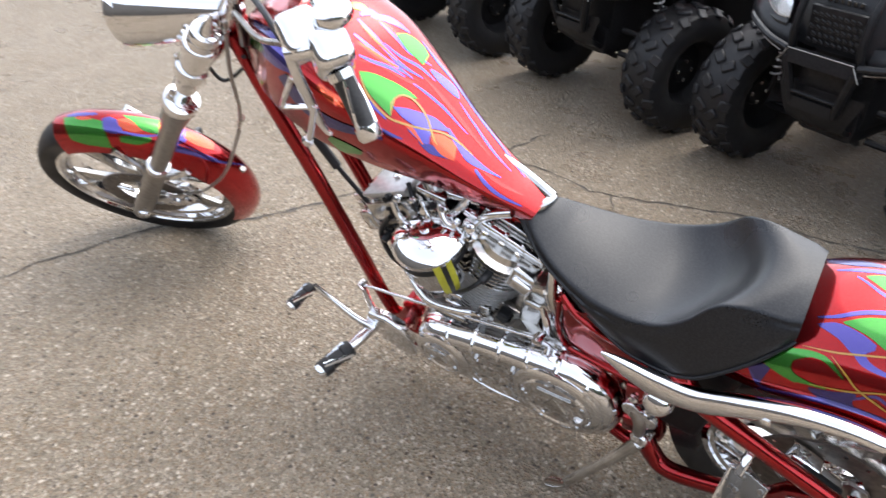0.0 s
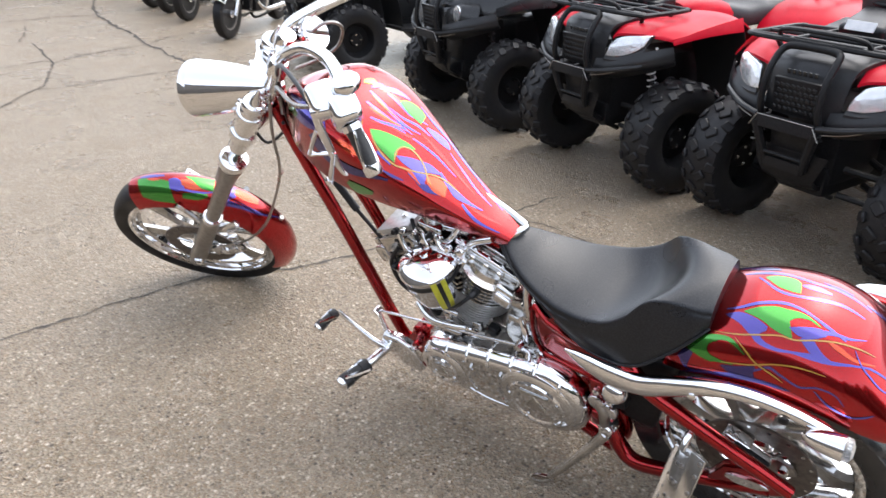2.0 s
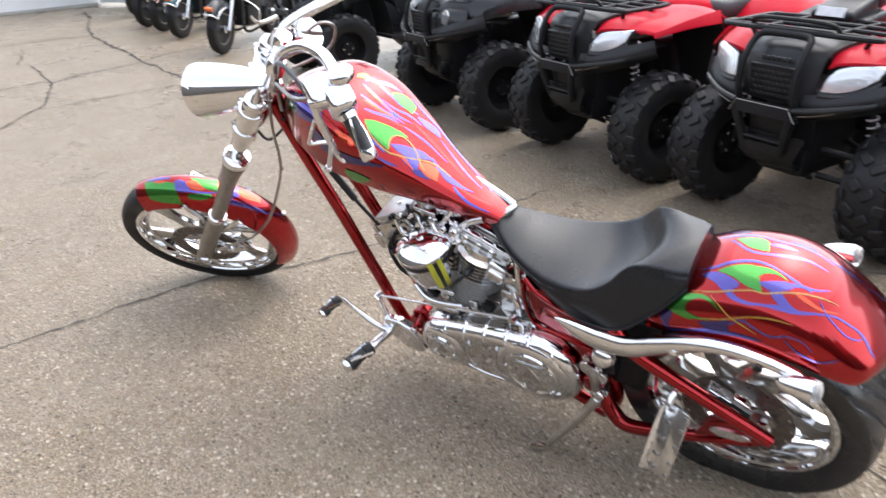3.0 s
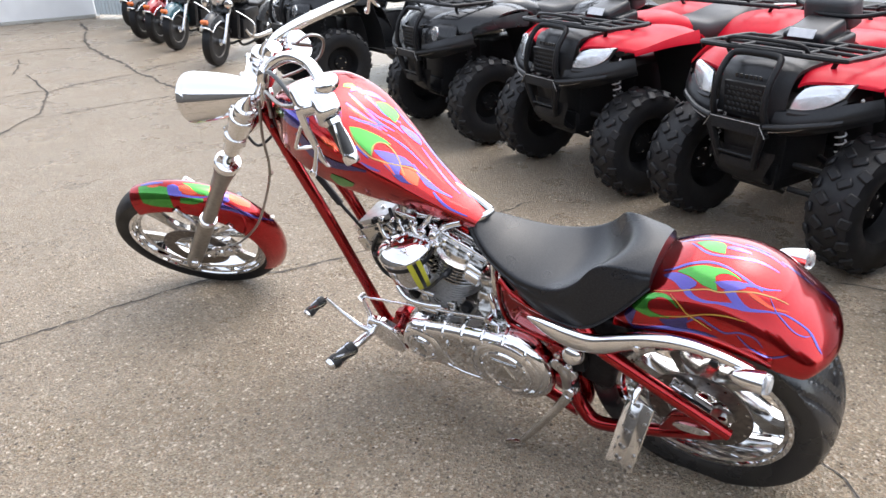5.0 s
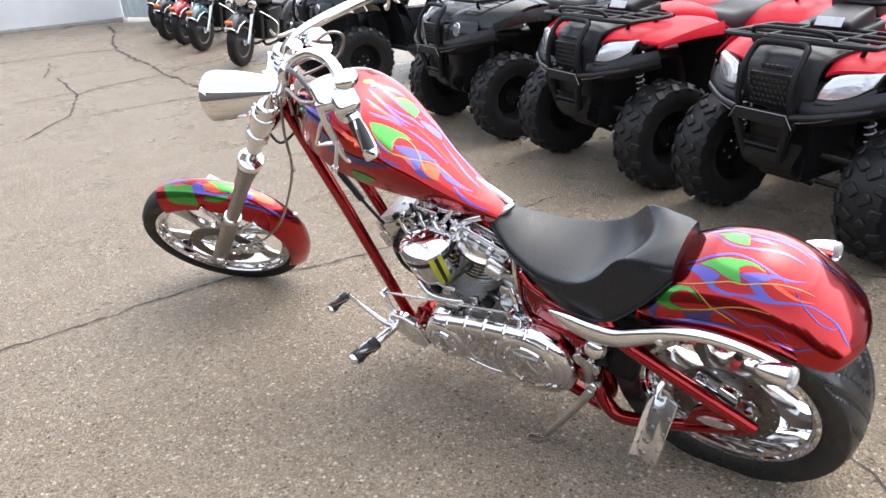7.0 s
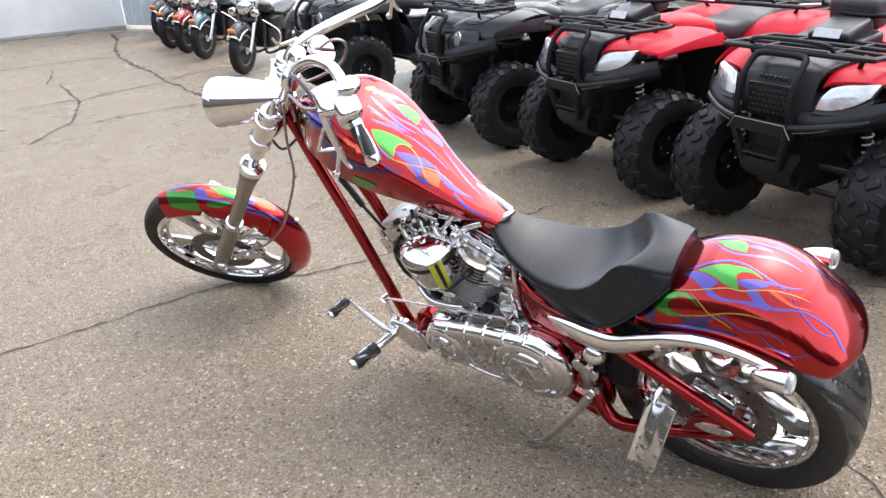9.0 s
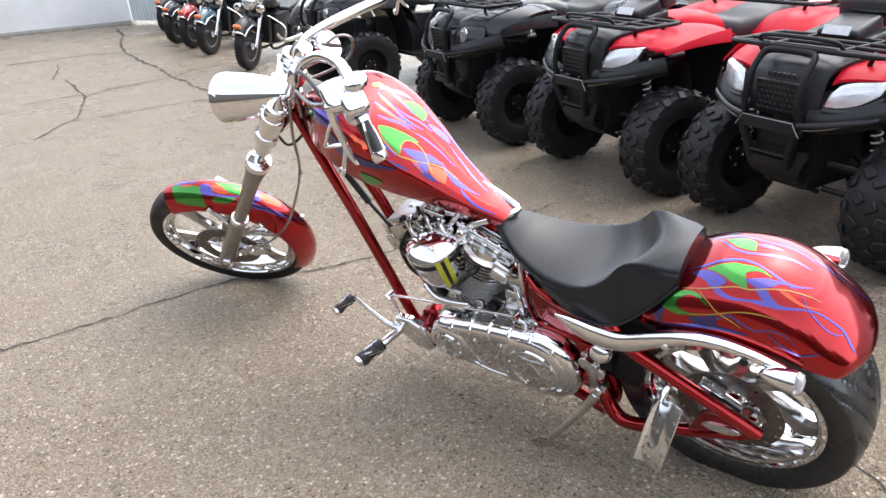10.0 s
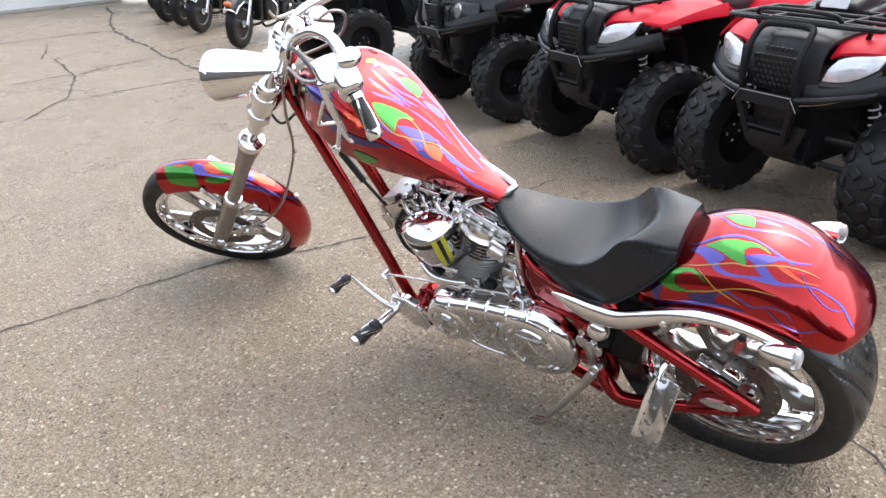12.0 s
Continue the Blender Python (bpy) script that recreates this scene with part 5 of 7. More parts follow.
def primary():
    f, r = (-0.866, 0.320), (-0.534, 0.337)
    rf, rr = 0.088, 0.136

    def shape(d, grow=0.0):
        """The cover's outline, drawn in by d, with a slightly arched top."""
        a, b = rf - d + grow, rr - d + grow
        top = [(f[0] - 0.010 + 0.34 * t, f[1] + a + (r[1] + b - 0.008 - f[1] - a) * t + 0.010 * math.sin(math.pi * t)) for t in (0.88, 0.74, 0.6, 0.45, 0.3, 0.15)]
        low = [(f[0] + 0.010 + 0.30 * t, f[1] - a + (r[1] - b + 0.012 - f[1] + a) * t - 0.010 * math.sin(math.pi * t) * (1 if d < 0.02 else 0.4)) for t in (0.2, 0.5, 0.8)]
        return arc(*f, a, 98, 258, 16) + low + arc(*r, b, -84, 80, 20) + top

    turn = [(0.0, 0.060), (0.0, 0.128), (-0.002, 0.134), (0.0, 0.140)] + [(0.030 * (1 - math.cos(radians(a))), 0.146 + 0.046 * math.sin(radians(a))) for a in range(0, 91, 10)] + [(0.036, 0.193), (0.040, 0.1915)]
    loops = [[Vector((x, -y, z)) for x, z in shape(d)] for d, y in turn]
    p = part("primary_cover", loft(loops), CHROME, bike, "mirror chrome primary drive cover", angle=40)
    part("gasket_flange", slab(shape(0, 0.009), 0.085, 0.122, SIDE, 0.004), POLISHED, p)
    face = 0.1915
    # raised pads round the two inspection covers, the covers and their badges
    for (cx, cz), pad, rad, nb in (((f[0] + 0.002, f[1] - 0.002), 0.076, 0.052, 3), ((r[0] - 0.012, r[1] + 0.002), 0.114, 0.086, 5)):
        put = pose(cx, -face, cz, 90)
        part("raised_pad", lathe([(0, -0.004), (pad, -0.004), (pad + 0.002, 0.001), (pad - 0.003, 0.006), (pad - 0.010, 0.009), (rad + 0.006, 0.010), (rad + 0.004, 0.006), (0, 0.006)], 56, put), CHROME, p)
        part("round_cover", lathe([(0, 0.004), (rad, 0.004), (rad + 0.001, 0.009), (rad - 0.003, 0.014), (rad - 0.009, 0.015), (rad - 0.014, 0.011), (rad * 0.5, 0.012), (0, 0.013)], 56, put), CHROME, p)
        tri = [(rad * 0.42 * math.cos(radians(a)), rad * 0.42 * math.sin(radians(a))) for a in (90, 210, 330)]
        part("raised_badge", slab(tri, 0.010, 0.0165, put, 0.002), POLISHED, p)
        part("badge_bar", box(rad * 1.0, rad * 0.10, 0.004, put @ pose(0, rad * 0.52, 0.014), 0.0015), POLISHED, p)
        for i in range(nb):
            a = radians(100 + 360 * i / nb)
            part("bolt", lathe([(0, 0), (0.0055, 0), (0.0055, 0.004), (0.003, 0.0055), (0, 0.0055)], 10, put @ Matrix.Translation(((rad - 0.006) * math.cos(a), (rad - 0.006) * math.sin(a), 0.014))), POLISHED, p)
    # ribs and bolts of the panel between them
    for x, z0, z1 in ((-0.772, 0.276, 0.366), (-0.672, 0.268, 0.380)):
        part("seam", tube([(x + 0.012, -face - 0.001, z0), (x - 0.002, -face - 0.002, (z0 + z1) / 2), (x + 0.014, -face - 0.001, z1)], 0.0042, 8), CHROME, p)
        for z in (z0 - 0.004, z1 + 0.006):
            part("bolt", lathe([(0, 0), (0.006, 0), (0.006, 0.005), (0.003, 0.0065), (0, 0.0065)], 10, pose(x + 0.013, -face + 0.001, z, 90)), POLISHED, p)
    part("lower_ridge", tube([(-0.780, -face, 0.262), (-0.72, -face - 0.001, 0.250), (-0.650, -face, 0.250)], 0.0045, 8), CHROME, p)
    # clamps over the rounded upper edge
    for i in range(6):
        t = 0.02 + 0.98 * i / 5
        x = f[0] + 0.012 + 0.375 * t
        a, b = f[1] + rf, r[1] + rr - 0.008
        z = a + (b - a) * min(1.0, t * 1.12) + 0.010 * math.sin(math.pi * min(1.0, t * 1.12)) - (0.016 if i == 5 else 0.0)
        part("clamp", tube([(x, -0.124, z + 0.003), (x + 0.001, -0.146, z + 0.0025), (x + 0.003, -0.170, z - 0.003), (x + 0.005, -0.188, z - 0.016), (x + 0.006, -0.195, z - 0.032)], [0.0065, 0.0072, 0.0072, 0.0066, 0.005], 8), CHROME, p)
        part("bolt", lathe([(0, 0), (0.007, 0), (0.007, 0.006), (0.004, 0.008), (0, 0.008)], 8, pose(x, -0.126, z + 0.006)), CHROME, p)
    # top of the case and the dark ribbed plate over it
    part("case_top", box(0.40, 0.14, 0.02, pose(-0.68, -0.070, 0.424, 0, -3, 0), 0.006), BLACKGL, p)
    for i in range(9):
        part("rib", box(0.006, 0.075, 0.012, pose(-0.66 + 0.017 * i, -0.088, 0.436 + 0.0012 * i, 0, -4, 0), 0.002, 1), BLACKMET, p)
    for y, z in ((-0.075, 0.440), (-0.105, 0.434)):
        part("case_rail", tube([(-0.885, y, z), (-0.80, y - 0.010, z + 0.006), (-0.70, y - 0.004, z + 0.004), (-0.57, y - 0.012, z + 0.014)], 0.006, 8), CHROME if y < -0.1 else BLACKMET, p)
    part("case_plate", box(0.15, 0.10, 0.045, pose(-0.585, -0.035, 0.452, 0, -3, 0), 0.008), BLACKGL, p)


primary()


def engine():
    case = part("crankcase", join(
        slab(arc(-0.80, 0.36, 0.14, 60, 300, 16) + [(-0.55, 0.25), (-0.47, 0.30), (-0.47, 0.40), (-0.62, 0.43)], -0.10, 0.085, SIDE, 0.015),
        box(0.20, 0.20, 0.18, pose(-0.40, 0, 0.34), 0.02)), STEEL, bike, "dark cast alloy engine cases")
    for foot, lean, nm in (((-0.825, -0.02, 0.442), 24.8, "rear"), ((-0.935, 0.0, 0.425), -24.8, "front")):
        # x along the machine, z up the cylinder
        m = pose(*foot, 0, lean, 0)
        rear = nm == "rear"
        R = 0.092 if rear else 0.090
        prof = [(0, -0.045), (0.052, -0.045), (0.055, -0.034)]
        for i in range(14):
            z = -0.0335 + i * 0.0125
            prof += [(R - 0.015, z), (R, z + 0.0015), (R, z + 0.0055), (R - 0.015, z + 0.007)]
        prof += [(0.060, 0.145), (0, 0.145)]
        cyl = part("cylinder", lathe(prof, 40, m), FIN, bike, "finned grey alloy engine cylinder", angle=30)
        prof = [(0, 0.143), (0.070, 0.143)]
        for i in range(6):
            z = 0.147 + i * 0.016
            prof += [(R - 0.014, z), (R + 0.004, z + 0.0015), (R + 0.004, z + 0.0065), (R - 0.014, z + 0.0085)]
        prof += [(0.070, 0.250), (0, 0.250)]
        # the front head's darker steel stands in for its backlit shade
        head = part("cylinder_head", lathe(prof, 40, m), POLISHED if rear else STEEL, cyl, angle=30)
        part("head_block", moved(box(0.060, 0.050, 0.075, pose(0.070, -0.060, 0.220), 0.012, 3), m), POLISHED, head)
        part("head_block", moved(box(0.045, 0.045, 0.060, pose(-0.078, -0.055, 0.225), 0.012, 3), m), POLISHED, head)
        part("plug_recess", moved(box(0.052, 0.030, 0.070, pose(0.004, -0.078, 0.192), 0.010, 3), m), BLACKGL, head)
        rb = part("rocker_box", moved(join(box(0.190, 0.110, 0.020, pose(0, 0.010, 0.262), 0.006, 3), box(0.165, 0.080, 0.024, pose(0, 0.022, 0.282), 0.008, 3)), m), POLISHED, cyl, "polished rocker box")
        part("rocker_rail", moved(box(0.205, 0.015, 0.016, pose(-0.012, -0.042, 0.281), 0.004, 3), m), CHROME, rb)
        for i in range(5):
            x = -0.095 + 0.043 * i
            part("rail_post", moved(box(0.018, 0.016, 0.030, pose(x, -0.050, 0.258), 0.005, 2), m), CHROME if i % 2 else POLISHED, rb)
            part("bolt", lathe([(0, 0), (0.006, 0), (0.006, 0.007), (0.004, 0.009), (0, 0.009)], 8, m @ pose(x, -0.042, 0.288)), CHROME, rb)
        part("side_cover", moved(box(0.050, 0.020, 0.036, pose(0.075, -0.088, 0.226), 0.008, 3), m), CHROME, rb)
        plug = part("spark_plug", moved(tube([(0.004, -0.088, 0.200), (0.002, -0.112, 0.206), (0, -0.124, 0.204)], [0.012, 0.011, 0.009], 10), m), BLACKPL, cyl)
        if rear:
            part("plug_lead", moved(tube([(0, -0.120, 0.205), (-0.012, -0.138, 0.180), (-0.030, -0.130, 0.120), (-0.050, -0.112, 0.07)], 0.0055, 8), m), BLACKPL, plug)
    for i, (x, dx) in enumerate(((-0.89, -0.07), (-0.865, -0.045), (-0.73, 0.045), (-0.705, 0.07))):
        part("pushrod_tube", tube([(x, 0.085, 0.42), (x + dx, 0.095, 0.66)], 0.009, 10), CHROME, bike)
    # round chrome cover between the cylinders, held by yellow tape
    m = pose(-0.862, -0.116, 0.562, 6, -4, 0) @ Matrix.Diagonal((0.90, 0.90, 1.04, 1))
    cover = part("air_cleaner", lathe([(0, -0.005), (0.050, -0.003), (0.070, 0.008), (0.082, 0.034), (0.089, 0.072), (0.091, 0.118), (0.095, 0.124), (0.095, 0.134), (0.090, 0.139), (0.078, 0.147), (0.055, 0.156), (0.028, 0.161), (0, 0.162)], 48, m), CHROME, bike, "round chrome air cleaner with tape strips")
    part("top_knob", lathe([(0, 0.160), (0.012, 0.160), (0.012, 0.167), (0, 0.169)], 16, m), CHROME, cover)
    part("rim_band", lathe([(0.0885, 0.100), (0.0915, 0.100), (0.0915, 0.114), (0.0885, 0.114)], 48, m, ring=True), BLACKPL, cover)
    for i in range(4):
        part("badge_bar", box(0.003, 0.010, 0.020, m @ pose(0, 0, 0, 0, 0, -118 + 9 * i) @ pose(0.0885, 0, 0.078)), POLISHED, cover)

    def strap(ang, half, out, mt, nm, lab=""):
        loops = []
        for r, z in ((0.0915, 0.128), (0.0905, 0.09), (0.0875, 0.06), (0.083, 0.034), (0.071, 0.008)):
            loops.append([m @ Vector(((r + o) * math.cos(radians(ang + h)), (r + o) * math.sin(radians(ang + h)), z)) for o, h in ((out, -half), (out, half), (0.0, half), (0.0, -half))])
        part(nm, loft(loops), mt, cover, lab)
    strap(-47, 5.5, 0.004, YELLOW, "yellow_tape", "yellow tape strip")
    strap(-37.5, 4.5, 0.003, BLACKPL, "black_strap")
    strap(-28, 4.8, 0.004, YELLOW, "yellow_tape", "yellow tape strip")
    # induction pipes, coil and linkages in the V
    for pts, r, mt in (
        ([(-0.93, -0.02, 0.72), (-0.86, -0.04, 0.755), (-0.79, -0.03, 0.745)], 0.012, CHROME),
        ([(-0.88, -0.06, 0.70), (-0.83, -0.07, 0.74), (-0.80, -0.05, 0.78)], 0.009, CHROME),
        ([(-0.80, -0.07, 0.70), (-0.76, -0.06, 0.745), (-0.70, -0.05, 0.77)], 0.010, CHROME),
        ([(-0.97, -0.08, 0.62), (-1.0, -0.10, 0.55), (-0.96, -0.11, 0.49), (-0.90, -0.10, 0.48)], 0.006, BLACKPL),
        ([(-0.94, -0.07, 0.50), (-0.88, -0.12, 0.515), (-0.82, -0.12, 0.50)], 0.011, CHROME),
        ([(-0.60, -0.08, 0.50), (-0.59, -0.09, 0.56), (-0.60, -0.08, 0.60)], 0.022, CHROME),
        ([(-0.575, -0.10, 0.54), (-0.59, -0.10, 0.60), (-0.60, -0.07, 0.66)], 0.012, POLISHED),
    ):
        part("pipe", tube(pts, r, 10), mt, bike)
    for pts, r, mt in (
        ([(-0.955, -0.13, 0.50), (-0.90, -0.155, 0.485), (-0.84, -0.150, 0.478), (-0.79, -0.135, 0.472)], 0.012, CHROME),
        ([(-0.925, -0.125, 0.47), (-0.87, -0.150, 0.462), (-0.80, -0.150, 0.458)], 0.009, POLISHED),
        ([(-0.985, -0.095, 0.74), (-0.965, -0.105, 0.70), (-0.935, -0.105, 0.69)], 0.008, CHROME),
        ([(-0.955, -0.06, 0.77), (-0.93, -0.085, 0.745), (-0.925, -0.09, 0.715)], 0.006, BLACKPL),
        ([(-0.86, -0.085, 0.765), (-0.84, -0.10, 0.735), (-0.815, -0.10, 0.725)], 0.007, CHROME),
        ([(-0.90, -0.09, 0.76), (-0.88, -0.105, 0.73), (-0.885, -0.10, 0.70)], 0.0055, CHROME),
        ([(-1.00, -0.10, 0.68), (-1.035, -0.11, 0.62), (-1.02, -0.115, 0.55), (-0.985, -0.115, 0.52)], 0.0065, BLACKPL),
        ([(-0.61, -0.11, 0.57), (-0.595, -0.125, 0.535), (-0.60, -0.12, 0.49)], 0.009, CHROME),
    ):
        part("pipe", tube(pts, r, 10), mt, bike)
    rng = random.Random(11)
    for i in range(16):
        p = Vector((-0.985 + 0.205 * (i % 8) / 7, -0.085 - 0.025 * rng.random(), 0.765 - 0.05 * (i // 8) - 0.03 * rng.random()))
        q = 0.006 + 0.005 * rng.random()
        fit = lathe([(0, 0), (q, 0), (q, 0.010), (q * 0.7, 0.012), (q * 0.7, 0.020), (0, 0.021)], 8, aim(p, (rng.uniform(-0.6, 0.6), -1, rng.uniform(-0.2, 0.9))))
        part("fitting", fit, CHROME if i % 4 else BLACKMET, bike)
    for i in range(5):
        part("lifter_block", box(0.030, 0.030, 0.036, pose(-0.925 + 0.05 * i, -0.095, 0.452, 0, 8 * (i - 2), 0), 0.007, 3), POLISHED if i % 2 else BLACKMET, bike)
    part("engine_mount", join(box(0.13, 0.15, 0.16, pose(-0.610, 0.0, 0.500), 0.02, 3), box(0.05, 0.04, 0.10, pose(-0.655, -0.075, 0.490, 0, 14, 0), 0.01, 3)), POLISHED, bike, "polished bracket behind the rear cylinder")
    # black block added to stand for the shaded gap in the V
    part("gap_filler", join(box(0.20, 0.05, 0.15, pose(-0.885, 0.045, 0.68), 0.02), box(0.10, 0.07, 0.08, pose(-0.885, 0.0, 0.66), 0.02)), BLACKMET, bike, "black block filling the shaded gap between the cylinders")
    carb = part("carburettor", join(box(0.08, 0.08, 0.07, pose(-0.90, -0.03, 0.735, 0, 10, 0), 0.012, 3), lathe([(0, 0), (0.034, 0), (0.034, 0.03), (0.026, 0.04), (0, 0.04)], 24, pose(-0.90, -0.03, 0.765))), POLISHED, bike, "polished carburettor")
    m = pose(-0.950, -0.004, 0.418, 0, -24.8, 0)
    coil = part("coil_cover", moved(join(box(0.150, 0.110, 0.010, pose(0.062, -0.020, 0.309), 0.004), box(0.140, 0.095, 0.014, pose(0.060, -0.018, 0.297), 0.004)), m), FIN, bike, "flat polished cover over the front rocker box")
    part("side_plate", moved(box(0.145, 0.012, 0.052, pose(0.056, -0.076, 0.262), 0.004, 3), m), POLISHED, coil)
    part("slot", moved(box(0.050, 0.004, 0.016, pose(0.078, -0.083, 0.256), 0.0015), m), BLACKMET, coil)
    part("bolt", lathe([(0, 0), (0.008, 0), (0.008, 0.007), (0, 0.009)], 8, m @ pose(0.07, -0.02, 0.313)), CHROME, coil)


engine()


def rear_cluster():
    # gearbox end, starter cap, stand and the dark inner guard
    part("gearbox", join(box(0.13, 0.20, 0.16, pose(-0.36, 0, 0.40), 0.02), box(0.06, 0.05, 0.12, pose(-0.335, -0.13, 0.45), 0.012)), BLACKMET, bike, "black gearbox end")
    cap = part("starter_cap", lathe([(0, 0), (0.029, 0), (0.031, 0.006), (0.030, 0.040), (0.027, 0.048), (0.018, 0.055), (0, 0.058)], 32, pose(-0.322, -0.145, 0.478, 62, 0, 0)), CHROME, bike, "round chrome starter end cap")
    part("groove", lathe([(0.0305, 0.030), (0.0318, 0.031), (0.0318, 0.034), (0.0300, 0.035)], 32, pose(-0.322, -0.145, 0.478, 62, 0, 0), ring=True), STEEL, cap)
    blk = part("pivot_block", join(box(0.045, 0.05, 0.10, pose(-0.372, -0.145, 0.45), 0.01), box(0.065, 0.045, 0.06, pose(-0.365, -0.150, 0.335), 0.012)), CANDY, bike, "candy red pivot block behind the cover")
    part("cover_plate", slab(arc(-0.368, 0.430, 0.026, 90, 270, 8) + arc(-0.340, 0.405, 0.024, -90, 90, 8), 0.170, 0.186, SIDE, 0.005, 3), CHROME, blk)
    part("link", tube([(-0.372, -0.172, 0.43), (-0.352, -0.184, 0.395), (-0.350, -0.186, 0.352)], [0.013, 0.014, 0.013], 12), STEEL, blk)
    for x, z in ((-0.372, 0.468), (-0.338, 0.440), (-0.345, 0.375)):
        part("bolt", lathe([(0, 0), (0.010, 0), (0.010, 0.008), (0.006, 0.012), (0, 0.012)], 8, pose(x, -0.172, z, 90)), CHROME, blk)
    st = part("kickstand", tube([(-0.346, -0.190, 0.318), (-0.372, -0.205, 0.275), (-0.420, -0.234, 0.205), (-0.488, -0.272, 0.116)], [0.017, 0.0145, 0.0125, 0.011], 14), POLISHED, bike, "chrome kickstand, folded out")
    foot = slab([(-0.036, 0.0), (-0.030, 0.011), (-0.012, 0.016), (0.014, 0.012), (0.030, 0.005), (0.030, -0.005), (0.014, -0.012), (-0.012, -0.016), (-0.030, -0.011)], 0.0, 0.008, Matrix.Translation((-0.506, -0.2845, 0.1035)) @ pose(0, 0, 0, -18) @ pose(0, 0, 0, 0, 0, 28), 0.003)
    part("foot", foot, POLISHED, st)
    part("pivot", lathe([(0, 0), (0.021, 0), (0.023, 0.006), (0.022, 0.036), (0.016, 0.046), (0, 0.046)], 20, pose(-0.345, -0.155, 0.328, 80)), CHROME, st)
    part("return_spring", tube([(-0.352 - 0.055 * i / 60 + 0.005 * math.cos(i * 1.3), -0.176 - 0.028 * i / 60 + 0.005 * math.sin(i * 1.3), 0.305 - 0.085 * i / 60) for i in range(61)], 0.0016, 5, 1), STEEL, st)
    part("belt_guard", box(0.10, 0.05, 0.30, pose(-0.262, -0.100, 0.46, 0, 12, 0), 0.02, 3), BLACKMET, bike)


rear_cluster()


def plate_bracket():
    down = Vector((-0.12, -0.66, -0.74)).normalized()
    side = Vector((0.70, -0.62, 0.0))
    side = (side - down * side.dot(down)).normalized()
    face = side.cross(down)
    m = Matrix(((face.x, side.x, -down.x, -0.124), (face.y, side.y, -down.y, -0.262), (face.z, side.z, -down.z, 0.345), (0, 0, 0, 1)))
    b = part("plate_bracket", moved(box(0.006, 0.066, 0.182, pose(0, 0.004, 0), 0.0025), m), POLISHED, bike, "blank chrome side-mounted plate bracket")
    part("bent_edge", moved(box(0.038, 0.005, 0.182, pose(-0.015, -0.030, 0, 0, 0, 12), 0.002), m), CHROME, b)
    for y in (-0.018, 0.028):
        for z in (-0.078, -0.045, 0.0, 0.045, 0.078):
            part("bolt", lathe([(0, 0), (0.005, 0), (0.005, 0.004), (0, 0.005)], 10, m @ pose(-0.003, y, z, 0, -90, 0)), STEEL, b)
    part("arm", tube([(-0.13, -0.16, 0.455), (-0.135, -0.19, 0.445), (-0.14, -0.215, 0.425)], 0.010, 10), CHROME, b)


plate_bracket()


